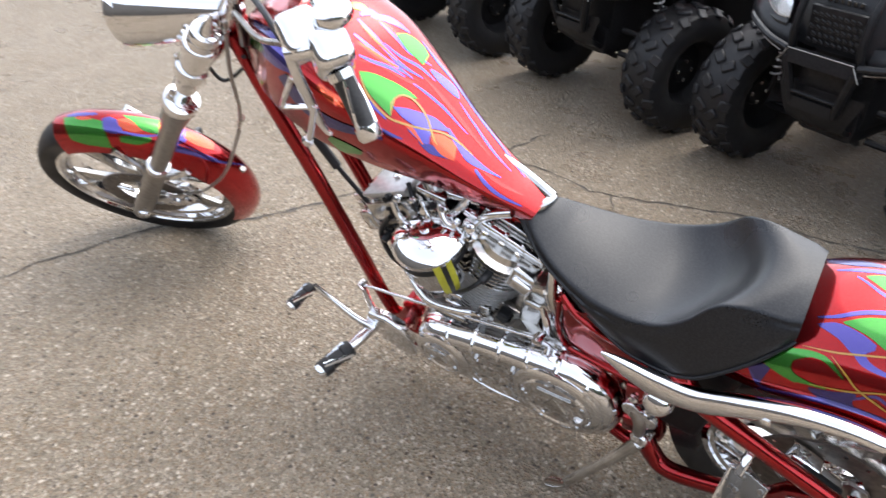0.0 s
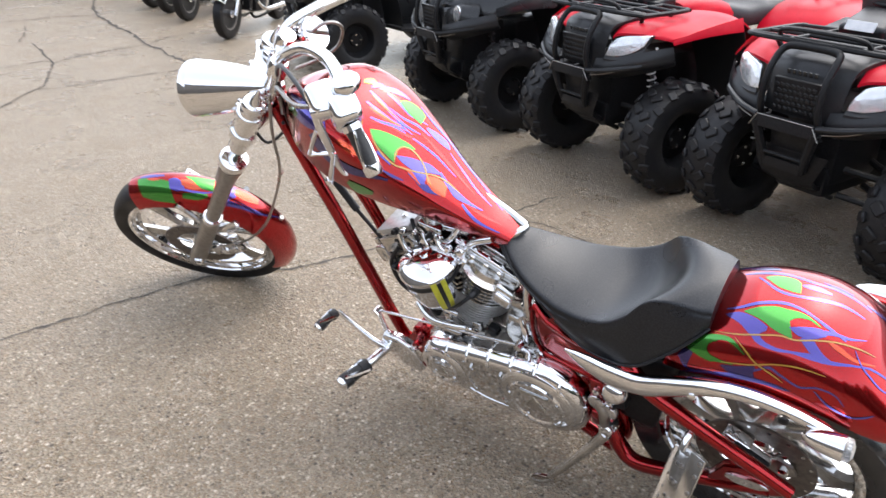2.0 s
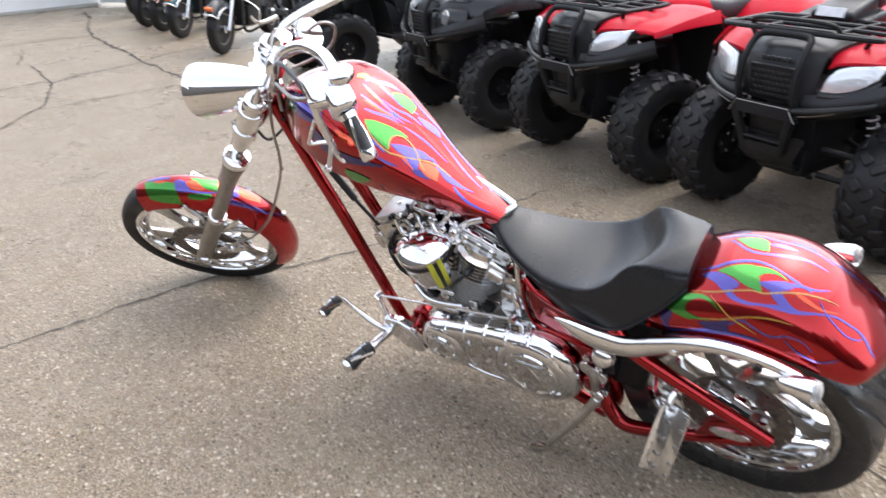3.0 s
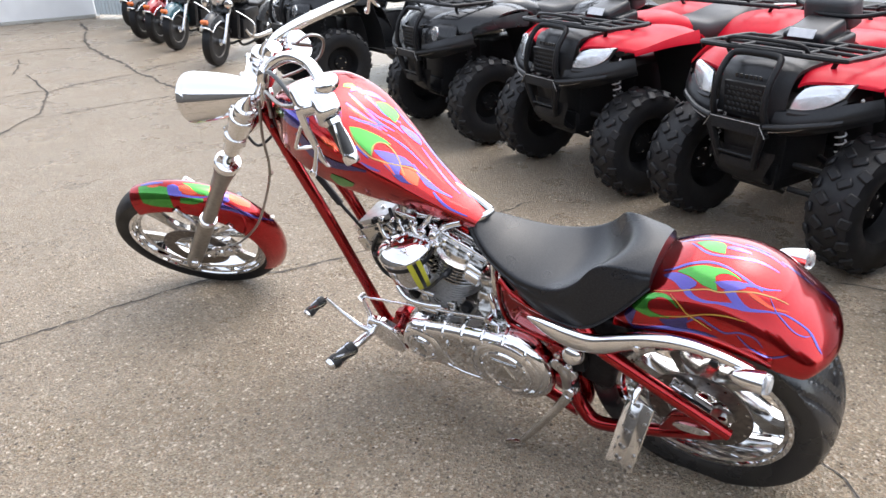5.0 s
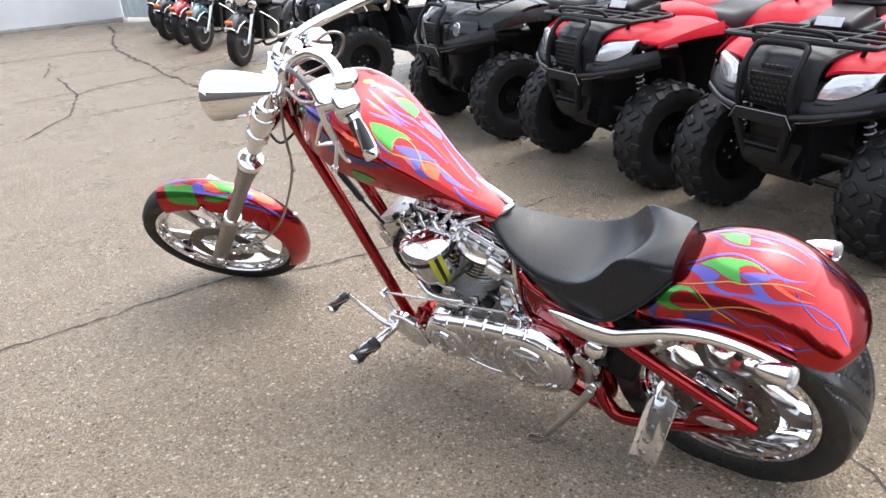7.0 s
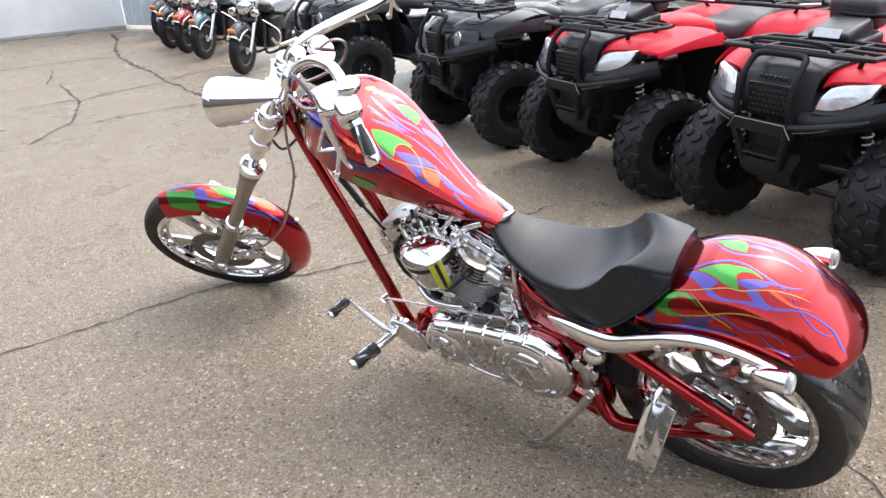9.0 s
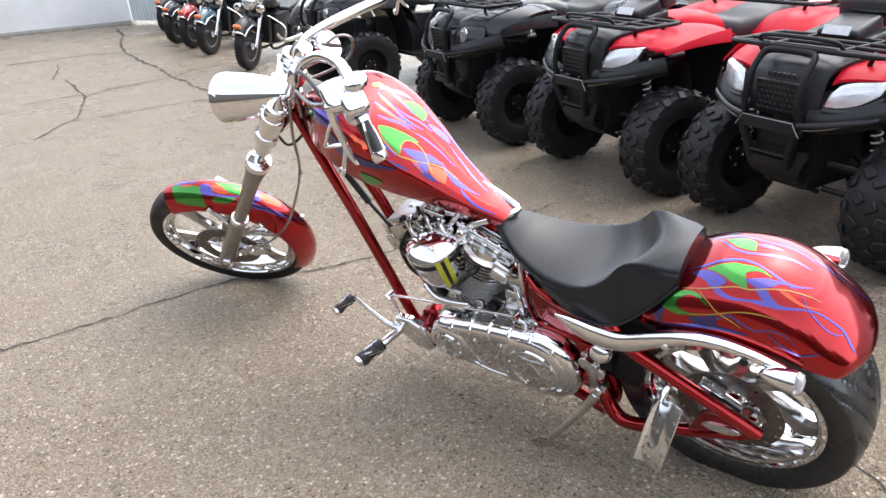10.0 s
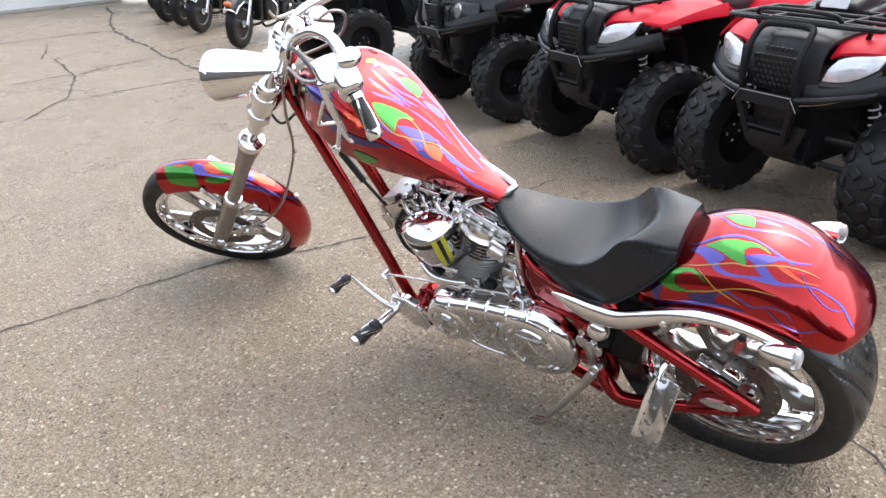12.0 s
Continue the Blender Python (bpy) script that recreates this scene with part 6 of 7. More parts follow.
def foot_controls():
    c = part("control_plate", slab([(-1.122, 0.300), (-1.085, 0.262), (-1.03, 0.245), (-0.985, 0.218), (-0.962, 0.240), (-0.975, 0.290), (-0.995, 0.335), (-1.04, 0.352), (-1.10, 0.345)], 0.160, 0.190, SIDE, 0.014, 4), CHROME, bike, "chrome forward control plate")
    part("mount_arm", tube([(-1.04, -0.07, 0.24), (-1.03, -0.12, 0.26), (-1.02, -0.175, 0.285)], 0.018, 12), CHROME, c)
    peg = part("foot_peg", tube([(-1.098, -0.18, 0.285), (-1.108, -0.24, 0.287), (-1.115, -0.275, 0.288)], [0.018, 0.016, 0.014], 14), CHROME, bike, "chrome forward foot peg with rubber pads")
    d = Vector((-0.03, -0.115, 0.006)).normalized()
    m = aim((-1.113, -0.270, 0.288), d)
    part("rubber", lathe([(0, 0), (0.022, 0), (0.024, 0.005), (0.024, 0.028), (0.020, 0.032), (0.020, 0.068), (0.024, 0.072), (0.024, 0.098), (0, 0.098)], 20, m), GRIPRUB, peg)
    part("end_cap", lathe([(0, 0.096), (0.022, 0.096), (0.022, 0.106), (0.018, 0.112), (0, 0.113)], 20, m), CHROME, peg)
    for i in range(3):
        part("insert", moved(tube([(0.0215 * math.cos(i * 2.1), 0.0215 * math.sin(i * 2.1), 0.010), (0.0225 * math.cos(i * 2.1 + 1.2), 0.0225 * math.sin(i * 2.1 + 1.2), 0.09)], 0.0075, 8), m), CHROME, peg)
    sh = part("shift_lever", tube([(-1.095, -0.195, 0.300), (-1.14, -0.20, 0.320), (-1.20, -0.205, 0.375), (-1.235, -0.215, 0.425)], [0.013, 0.010, 0.008, 0.010], 10), CHROME, bike, "chrome shift lever with rubber toe peg")
    m = aim((-1.238, -0.218, 0.425), (-0.02, -0.1, -0.004))
    part("toe_rubber", lathe([(0, 0), (0.014, 0), (0.0175, 0.006), (0.0175, 0.022), (0.014, 0.026), (0.014, 0.052), (0.0175, 0.056), (0.0175, 0.074), (0, 0.074)], 18, m), GRIPRUB, sh)
    part("toe_cap", lathe([(0, 0.073), (0.016, 0.073), (0.016, 0.082), (0.012, 0.086), (0, 0.087)], 18, m), CHROME, sh)
    for i in range(3):
        part("insert", moved(tube([(0.0155 * math.cos(i * 2.1), 0.0155 * math.sin(i * 2.1), 0.008), (0.0155 * math.cos(i * 2.1 + 1.2), 0.0155 * math.sin(i * 2.1 + 1.2), 0.068)], 0.0055, 8), m), CHROME, sh)
    part("crank_arm", tube([(-1.095, -0.165, 0.300), (-1.115, -0.155, 0.36), (-1.125, -0.148, 0.412)], [0.012, 0.009, 0.008], 10), CHROME, sh)
    part("link_rod", tube([(-1.125, -0.148, 0.412), (-0.90, -0.150, 0.452), (-0.605, -0.148, 0.500)], 0.0042, 10, 1), CHROME, sh)
    for x, z in ((-1.125, 0.412), (-0.605, 0.50)):
        part("rod_end", lathe([(0, -0.012), (0.011, -0.012), (0.012, 0), (0.011, 0.012), (0, 0.012)], 14, pose(x, -0.148, z, 90)), CHROME, sh)
    part("gear_arm", tube([(-0.605, -0.148, 0.50), (-0.59, -0.12, 0.45), (-0.58, -0.09, 0.42)], 0.008, 10), CHROME, sh)


foot_controls()


def cables():
    fr = lambda p: F @ Vector(p)
    brake = [fr((0.06, -0.10, 1.16)), fr((0.10, -0.12, 1.02)), fr((0.16, -0.13, 0.85)), fr((0.185, -0.12, 0.62)), fr((0.19, -0.11, 0.42)), fr((0.16, -0.09, 0.22)), fr((0.12, -0.07, 0.11))]
    part("brake_hose", tube(brake, 0.0048, 8), STEEL, bike, "braided front brake hose")
    clutch = [fr((0.135, -0.31, 1.47)), fr((0.10, -0.24, 1.43)), fr((0.06, -0.14, 1.34)), fr((0.07, -0.06, 1.18)), Vector((-1.335, -0.045, 0.98)), Vector((-1.247, -0.04, 0.824)), Vector((-1.177, -0.05, 0.73)), Vector((-1.082, -0.07, 0.648)), Vector((-1.01, -0.10, 0.60)), Vector((-0.99, -0.09, 0.53))]
    part("clutch_cable", tube(clutch, 0.006, 8), BLACKPL, bike, "black clutch cable")
    part("cable_sleeve", tube([Vector((-1.247, -0.04, 0.824)), Vector((-1.21, -0.045, 0.775)), Vector((-1.177, -0.05, 0.73))], 0.012, 10), BLACKPL, bike)
    loopw = [fr((0.19, -0.30, 1.48)), fr((0.12, -0.25, 1.36)), fr((0.07, -0.16, 1.28)), fr((0.09, -0.07, 1.12)), Vector((-1.33, -0.06, 1.04))]
    part("switch_cable", tube(loopw, 0.006, 8), STEEL, bike)
    low = [fr((0.03, -0.06, 0.95)), fr((0.10, -0.08, 0.90)), fr((0.14, -0.05, 0.97)), Vector((-1.36, -0.05, 1.00))]
    part("lower_hose", tube(low, 0.005, 8), BLACKPL, bike)
    loop = [fr((0.09, 0.06, 1.20)), fr((0.14, 0.10, 1.27)), fr((0.19, 0.13, 1.25)), fr((0.20, 0.13, 1.17)), fr((0.16, 0.10, 1.12)), fr((0.11, 0.06, 1.10))]
    part("throttle_cable", tube(loop, 0.0048, 8), STEEL, bike, "looped braided throttle cable")
    part("gauge", lathe([(0, -0.05), (0.028, -0.048), (0.046, -0.02), (0.048, 0.012), (0.042, 0.018), (0, 0.014)], 28, F @ aim((0.124, 0.09, 1.225), (0.5, -0.1, 0.85))), CHROME, bike, "small round chrome gauge")
    for q in (0.84, 0.55):
        part("hose_clip", lathe([(0, -0.006), (0.008, -0.006), (0.008, 0.006), (0, 0.006)], 10, F @ Matrix.Translation((0.165 if q > 0.7 else 0.228, -0.128, q))), STEEL, bike)


cables()


# ---- parked quads: x across, y to the tail, z up, origin on the ground below the front axle ----
LUGS = {}


def lug_mesh(kind, R, h):
    """One tread block, shared by all wheels of a size."""
    if (kind, R) not in LUGS:
        b = box(0.017, R * (0.140 if kind == 0 else 0.150), (0.58 if kind == 0 else 0.50) * h, None, 0.006, 1)
        finish(b)
        me = bpy.data.meshes.new("tread_lug")
        b.to_mesh(me)
        b.free()
        me.materials.append(RUBBER)
        LUGS[(kind, R)] = me
    return LUGS[(kind, R)]


def knobby(parent, x, y, R, w, name="wheel", steer=0, lugs=True):
    put = pose(x, y, R, 0, 0, steer) @ pose(0, 0, 0, 0, 90, 0)
    h = w / 2
    rr = R * 0.50
    prof = [(rr, -h * 0.8), (rr + 0.03, -h * 0.98), (R * 0.80, -h * 1.04), (R * 0.92, -h * 0.93), (R * 0.965, -h * 0.55), (R * 0.972, 0), (R * 0.965, h * 0.55), (R * 0.92, h * 0.93), (R * 0.80, h * 1.04), (rr + 0.03, h * 0.98), (rr, h * 0.8)]
    wheel_ob = part(name, lathe([(0, -h * 0.20), (0.05, -h * 0.22), (0.06, -h * 0.1), (rr * 0.80, 0), (rr * 0.96, -h * 0.55), (rr, -h * 0.82), (rr, h * 0.82), (rr * 0.96, h * 0.55), (rr * 0.80, h * 0.05), (0.065, h * 0.10), (0.055, h * 0.26), (0, h * 0.28)], 28, put), BLACKMET, parent, "black steel wheel with knobbly tyre")
    bm = lathe(prof, 44, None, ring=True)
    bm.transform(put)
    tyre = part("tyre", bm, RUBBER, wheel_ob)
    N = 17
    for i in range(N if lugs else 0):
        for side in (-1, 1):
            for kind, (zc, tw, da) in enumerate(((0.31, 38, 0.0), (0.82, -16, 0.5))):
                ang = 2 * math.pi * (i + da + (0.25 if side > 0 else 0.0)) / N
                lug = new("tread_lug", lug_mesh(kind, R, h))
                lug.parent = wheel_ob
                lug.matrix_basis = put @ Matrix.Rotation(ang, 4, "Z") @ Matrix.Translation((R * (0.978 if kind == 0 else 0.938), 0, side * zc * h)) @ Matrix.Rotation(radians(-40 * side if kind else 0), 4, "Y") @ Matrix.Rotation(radians(tw * side), 4, "X")
    for i in range(4):
        a = i * math.pi / 2
        part("wheel_nut", lathe([(0, 0), (0.010, 0), (0.010, 0.012), (0, 0.014)], 6, put @ Matrix.Translation((0.045 * math.cos(a), 0.045 * math.sin(a), h * 0.20))), CHROME, wheel_ob)
    return wheel_ob


def sheet(rows, thick, m=None):
    """A formed panel through rows of points, with thickness downward."""
    R = [smooth_path(r, 4) for r in rows]
    k = len(R[0])
    cols = [smooth_path([r[j] for r in R], 4) for j in range(k)]
    A = len(cols[0])
    bm = bmesh.new()
    top = [[bm.verts.new(cols[j][i]) for j in range(k)] for i in range(A)]
    low = [[bm.verts.new(cols[j][i] - Vector((0, 0, thick))) for j in range(k)] for i in range(A)]
    for i in range(A - 1):
        for j in range(k - 1):
            bm.faces.new((top[i][j], top[i][j + 1], top[i + 1][j + 1], top[i + 1][j]))
            bm.faces.new((low[i][j], low[i + 1][j], low[i + 1][j + 1], low[i][j + 1]))
    for i in range(A - 1):
        for j in (0, k - 1):
            bm.faces.new((top[i][j], top[i + 1][j], low[i + 1][j], low[i][j]))
    for j in range(k - 1):
        for i in (0, A - 1):
            bm.faces.new((top[i][j], top[i][j + 1], low[i][j + 1], low[i][j]))
    if m is not None:
        bm.transform(m)
    return bm


def quad(m, body, label, red):
    q = thing("quad_bike", m, label, "quad bike", "parked quad bikes")
    for s in (-1, 1):
        knobby(q, 0.455 * s, 0.0, 0.305, 0.21, steer=-4)
        knobby(q, 0.44 * s, 1.28, 0.305, 0.26, lugs=False)
    # chassis and belly
    part("chassis", join(box(0.24, 1.7, 0.14, pose(0, 0.66, 0.37), 0.03), box(0.30, 0.9, 0.30, pose(0, 0.70, 0.52), 0.05), box(0.26, 0.34, 0.34, pose(0, 0.0, 0.52), 0.03)), BLACKMET, q)
    part("skid_plate", sheet([[(-0.17, -0.30, 0.52), (0.0, -0.32, 0.52), (0.17, -0.30, 0.52)], [(-0.12, -0.28, 0.40), (0.0, -0.29, 0.39), (0.12, -0.28, 0.40)], [(-0.10, -0.14, 0.34), (0, -0.14, 0.335), (0.10, -0.14, 0.34)]], 0.02), BLACKMET, q)
    for s in (-1, 1):
        for z in (0.30, 0.42):
            part("suspension_arm", tube([(0.12 * s, -0.08, z), (0.36 * s, 0.0, z - 0.03)], 0.015, 8), BLACKMET, q)
            part("suspension_arm", tube([(0.12 * s, 0.12, z), (0.36 * s, 0.0, z - 0.03)], 0.015, 8), BLACKMET, q)
        sh = part("shock_absorber", tube([(0.345 * s, -0.06, 0.36), (0.295 * s, -0.06, 0.70)], 0.012, 10), BLACKMET, q)
        coil = [(0.34 * s - 0.045 * s * t + 0.022 * math.cos(t * 50), -0.06 + 0.022 * math.sin(t * 50), 0.41 + 0.25 * t) for t in [i / 60 for i in range(61)]]
        part("spring", tube(coil, 0.0042, 6, 1), WHITEPL if red else BLACKMET, sh)
    def fpart(name, bm, mat, parent, label="", angle=38):
        bm.transform(Matrix.Translation((0, 0.03 if red else 0.0, -0.005)) @ Matrix.Diagonal((0.86, 1, 1, 1)))
        return part(name, bm, mat, parent, label, angle)

    def npart(name, bm, mat, parent, label="", angle=38, up=0.005):
        bm.transform(Matrix.Translation((0, 0.055 if red else 0.03, up)) @ Matrix.Diagonal((0.86, 1, 1, 1)))
        return part(name, bm, mat, parent, label, angle)

    # front panels: nose, hood and fenders
    nose = npart("front_cover", sheet([
        [(-0.20, -0.34, 0.67), (-0.10, -0.37, 0.67), (0.0, -0.38, 0.67), (0.10, -0.37, 0.67), (0.20, -0.34, 0.67)],
        [(-0.20, -0.33, 0.78), (-0.10, -0.36, 0.79), (0.0, -0.37, 0.79), (0.10, -0.36, 0.79), (0.20, -0.33, 0.78)],
        [(-0.21, -0.28, 0.87), (-0.11, -0.30, 0.885), (0.0, -0.31, 0.89), (0.11, -0.30, 0.885), (0.21, -0.28, 0.87)],
        [(-0.23, -0.05, 0.90), (-0.12, -0.06, 0.92), (0.0, -0.06, 0.925), (0.12, -0.06, 0.92), (0.23, -0.05, 0.90)]], 0.015), BLACKPL, q)
    g = npart("grille", box(0.24, 0.02, 0.15, pose(0, -0.384, 0.735, 8, 0, 0), 0.006), BLACKMET, q)
    for i in range(5):
        for j in range(8):
            npart("grille_bar", box(0.022, 0.008, 0.012, pose(-0.100 + 0.0280 * j + (0.015 if i % 2 else 0), -0.396 - 0.002 * i + 0.004, 0.685 + 0.024 * i, 8, 20, 0), 0.002, 1), BLACKPL, g)
    if red:
        # a raised name on the panel above the grille, as plain bars
        for i in range(6):
            npart("raised_letter_bar", box(0.018, 0.004, 0.020, pose(-0.07 + 0.028 * i, -0.378, 0.832, 14, 0, 0), 0.001, 1), BLACKGL, nose)
    for s in (-1, 1):
        if red:
            pts = [[(0.22, -0.28, 0.825), (0.27, -0.27, 0.845), (0.40, -0.22, 0.85), (0.53, -0.13, 0.83)],
                   [(0.20, -0.19, 0.875), (0.28, -0.18, 0.885), (0.43, -0.12, 0.885), (0.575, -0.02, 0.855)],
                   [(0.17, 0.00, 0.885), (0.30, 0.02, 0.900), (0.46, 0.06, 0.900), (0.60, 0.12, 0.878)],
                   [(0.17, 0.25, 0.90), (0.30, 0.26, 0.915), (0.46, 0.28, 0.915), (0.585, 0.30, 0.89)],
                   [(0.18, 0.45, 0.86), (0.28, 0.46, 0.86), (0.42, 0.47, 0.84), (0.54, 0.48, 0.79)],
                   [(0.18, 0.58, 0.70), (0.28, 0.585, 0.69), (0.40, 0.59, 0.67), (0.52, 0.60, 0.62)]]
        else:
            pts = [[(0.12, -0.34, 0.83), (0.22, -0.31, 0.84), (0.36, -0.24, 0.82), (0.48, -0.15, 0.78)],
                   [(0.13, -0.22, 0.89), (0.26, -0.20, 0.905), (0.42, -0.13, 0.90), (0.57, -0.02, 0.86)],
                   [(0.15, 0.00, 0.92), (0.30, 0.02, 0.94), (0.46, 0.06, 0.945), (0.61, 0.12, 0.915)],
                   [(0.17, 0.25, 0.93), (0.30, 0.26, 0.945), (0.46, 0.28, 0.945), (0.60, 0.30, 0.91)],
                   [(0.18, 0.45, 0.86), (0.28, 0.46, 0.86), (0.42, 0.47, 0.84), (0.55, 0.48, 0.77)],
                   [(0.18, 0.58, 0.66), (0.28, 0.585, 0.65), (0.40, 0.59, 0.62), (0.52, 0.60, 0.56)]]
        fpart("front_fender", sheet([[(x * s, y, z) for x, y, z in r] for r in pts], 0.012), body, q, "", 50)
        # dark lower lip with the headlight above it
        lip = [[(0.17, -0.345, 0.715), (0.30, -0.325, 0.735), (0.44, -0.265, 0.770), (0.56, -0.15, 0.800)],
               [(0.17, -0.36, 0.650), (0.30, -0.350, 0.675), (0.45, -0.285, 0.710), (0.575, -0.14, 0.740)],
               [(0.18, -0.29, 0.612), (0.30, -0.27, 0.632), (0.44, -0.21, 0.672), (0.55, -0.11, 0.712)]]
        fpart("fender_lip", sheet([[(x * s, y, z) for x, y, z in r] for r in lip], 0.012), BLACKPL, q)
        drop = 0.0 if red else 0.03
        side = [[(0.555, -0.15, 0.83), (0.60, -0.02, 0.870), (0.62, 0.12, 0.895), (0.60, 0.30, 0.905)],
                [(0.562, -0.15, 0.818 - drop), (0.612, -0.02, 0.842 - drop), (0.638, 0.12, 0.852 - drop), (0.622, 0.30, 0.845 - drop), ]]
        fpart("fender_flare", sheet([[(x * s, y, z) for x, y, z in r] for r in side], 0.010), body, q)
        if red:
            hl = [[(0.240, -0.335, 0.742), (0.31, -0.318, 0.744), (0.38, -0.282, 0.764), (0.435, -0.245, 0.800)],
                  [(0.252, -0.322, 0.786), (0.31, -0.305, 0.804), (0.38, -0.268, 0.820), (0.450, -0.224, 0.838)],
                  [(0.275, -0.295, 0.822), (0.32, -0.280, 0.836), (0.385, -0.248, 0.842), (0.452, -0.206, 0.848)]]
            brow = [[(x * s, y + 0.004, z) for x, y, z in ((0.235, -0.340, 0.735), (0.31, -0.324, 0.737), (0.385, -0.286, 0.757), (0.445, -0.245, 0.792))],
                    [(x * s, y - 0.004, z) for x, y, z in ((0.232, -0.345, 0.722), (0.31, -0.330, 0.724), (0.39, -0.292, 0.745), (0.455, -0.245, 0.780))]]
            fpart("lamp_rim", sheet(brow, 0.010), BLACKPL, q)
            fpart("screw", lathe([(0, 0), (0.008, 0), (0.008, 0.004), (0, 0.005)], 10, aim((0.50 * s, -0.205, 0.79), (0.5 * s, -0.85, 0.2))), STEEL, q)
            h = fpart("headlight", sheet([[(x * s, y - 0.006, z) for x, y, z in r] for r in hl], 0.004), LENS, q, "clear angular headlight")
            fpart("reflector", sheet([[(x * s * 0.995, y + 0.006, z) for x, y, z in r] for r in hl], 0.004), LAMPREF, h)
            for xx, yy, zz in ((0.29, -0.285, 0.79), (0.40, -0.24, 0.805)):
                fpart("lamp_bowl", lathe([(0.008, 0.004), (0.022, -0.012), (0.025, -0.012), (0.010, 0.008)], 20, aim((xx * s, yy, zz), (0, 1, 0)), ring=True), POLISHED, h)
            for k in range(4):
                xx = 0.275 + 0.042 * k
                fpart("lamp_rib", tube([(xx * s, -0.318 + 0.022 * k, 0.755 + 0.012 * k), ((xx + 0.006) * s, -0.300 + 0.022 * k, 0.792 + 0.010 * k), ((xx + 0.016) * s, -0.272 + 0.020 * k, 0.826 + 0.005 * k)], 0.0045, 6), CHROME, h)
            fpart("light_housing", sheet([[(x * s, y + 0.022, z) for x, y, z in r] for r in hl], 0.01), BLACKPL, h)
        else:
            h = fpart("headlight", lathe([(0, 0.012), (0.035, 0.008), (0.052, 0.0), (0.055, -0.02), (0, -0.025)], 24, aim((0.30 * s, -0.315, 0.785), (0.2 * s, -1, 0.1)) @ Matrix.Diagonal((0.65, 1.0, 1, 1))), LENS, q, "oval clear headlight")
            fpart("reflector", lathe([(0, -0.01), (0.05, -0.004), (0.052, -0.012), (0, -0.018)], 24, aim((0.30 * s, -0.315, 0.785), (0.2 * s, -1, 0.1)) @ Matrix.Diagonal((0.65, 1.0, 1, 1))), CHROME, h)
            fpart("light_shroud", sheet([[(0.16 * s, -0.35, 0.70), (0.30 * s, -0.33, 0.71), (0.46 * s, -0.25, 0.73)], [(0.15 * s, -0.335, 0.80), (0.30 * s, -0.305, 0.81), (0.46 * s, -0.22, 0.81)], [(0.13 * s, -0.30, 0.84), (0.26 * s, -0.27, 0.85), (0.42 * s, -0.20, 0.85)]], 0.012), BLACKGL, q)
    # bumper hoop and bars
    bump = npart("front_bumper", tube([(-0.155, -0.40, 0.645), (-0.15, -0.43, 0.71), (-0.15, -0.415, 0.82), (-0.149, -0.375, 0.885), (-0.138, -0.345, 0.915), (-0.10, -0.335, 0.925), (0.0, -0.332, 0.927), (0.10, -0.335, 0.925), (0.138, -0.345, 0.915), (0.149, -0.375, 0.885), (0.15, -0.415, 0.82), (0.15, -0.43, 0.71), (0.155, -0.40, 0.645)], 0.016, 10, 3), BLACKMET, q, "black tubular front bumper")
    npart("bumper_plate", join(slab([(-0.185, 0.600), (-0.150, 0.655), (0.150, 0.655), (0.185, 0.600), (0.150, 0.610), (-0.150, 0.610)], 0.40, 0.435, SIDE, 0.006), slab([(-0.10, 0.43), (0.10, 0.43), (0.115, 0.475), (-0.115, 0.475)], 0.37, 0.395, SIDE, 0.006)), BLACKMET, bump, up=0.0)
    # thin steel line along the plate's upper edge
    npart("plate_edge", tube([(-0.150, -0.437, 0.656), (0.150, -0.437, 0.656)], 0.002, 6), STEEL, bump, up=0.0)
    for s in (-1, 1):
        npart("wing_edge", tube([(0.150 * s, -0.440, 0.652), (0.186 * s, -0.437, 0.602)], 0.0022, 6), STEEL, bump, up=0.0)
        npart("side_edge", tube([(0.19 * s, -0.425, 0.632), (0.30 * s, -0.395, 0.652), (0.41 * s, -0.335, 0.690)], 0.0024, 6), STEEL, bump, up=0.0)
    npart("winch_panel", box(0.20, 0.012, 0.14, pose(0, -0.37, 0.545, 12, 0, 0), 0.006), BLACKMET, bump)
    npart("tow_bar", tube([(-0.10, -0.40, 0.49), (0.10, -0.40, 0.49)], 0.008, 8), BLACKMET, bump)
    for s in (-1, 1):
        npart("side_leg", tube([(0.160 * s, -0.42, 0.625), (0.125 * s, -0.40, 0.52), (0.10 * s, -0.375, 0.44)], [0.024, 0.020, 0.018], 8), BLACKMET, bump, up=0.0)
    for s in (-1, 1):
        npart("side_bar", tube([(0.16 * s, -0.425, 0.65), (0.28 * s, -0.40, 0.665), (0.42 * s, -0.33, 0.69), (0.46 * s, -0.29, 0.70)], 0.013, 8), BLACKMET if not red else BLACKPL, bump, up=0.0)
        npart("lower_stay", tube([(0.11 * s, -0.40, 0.50), (0.10 * s, -0.28, 0.36), (0.09 * s, -0.10, 0.26)], 0.014, 8), BLACKMET, bump)
    # racks
    def rack(name, y0, y1, z, w):
        rk = part(name, tube([(-w, y0 + 0.08, z), (-w * 0.92, y0, z + 0.005), (0, y0 - 0.03, z + 0.01), (w * 0.92, y0, z + 0.005), (w, y0 + 0.08, z), (w, y1 - 0.05, z), (w * 0.9, y1, z)], 0.012, 8, 5), BLACKMET, q, "black tubular cargo rack")
        part("rail", tube([(-w, y0 + 0.08, z), (-w, y1 - 0.05, z), (-w * 0.9, y1, z)], 0.012, 8, 4), BLACKMET, rk)
        n = 4
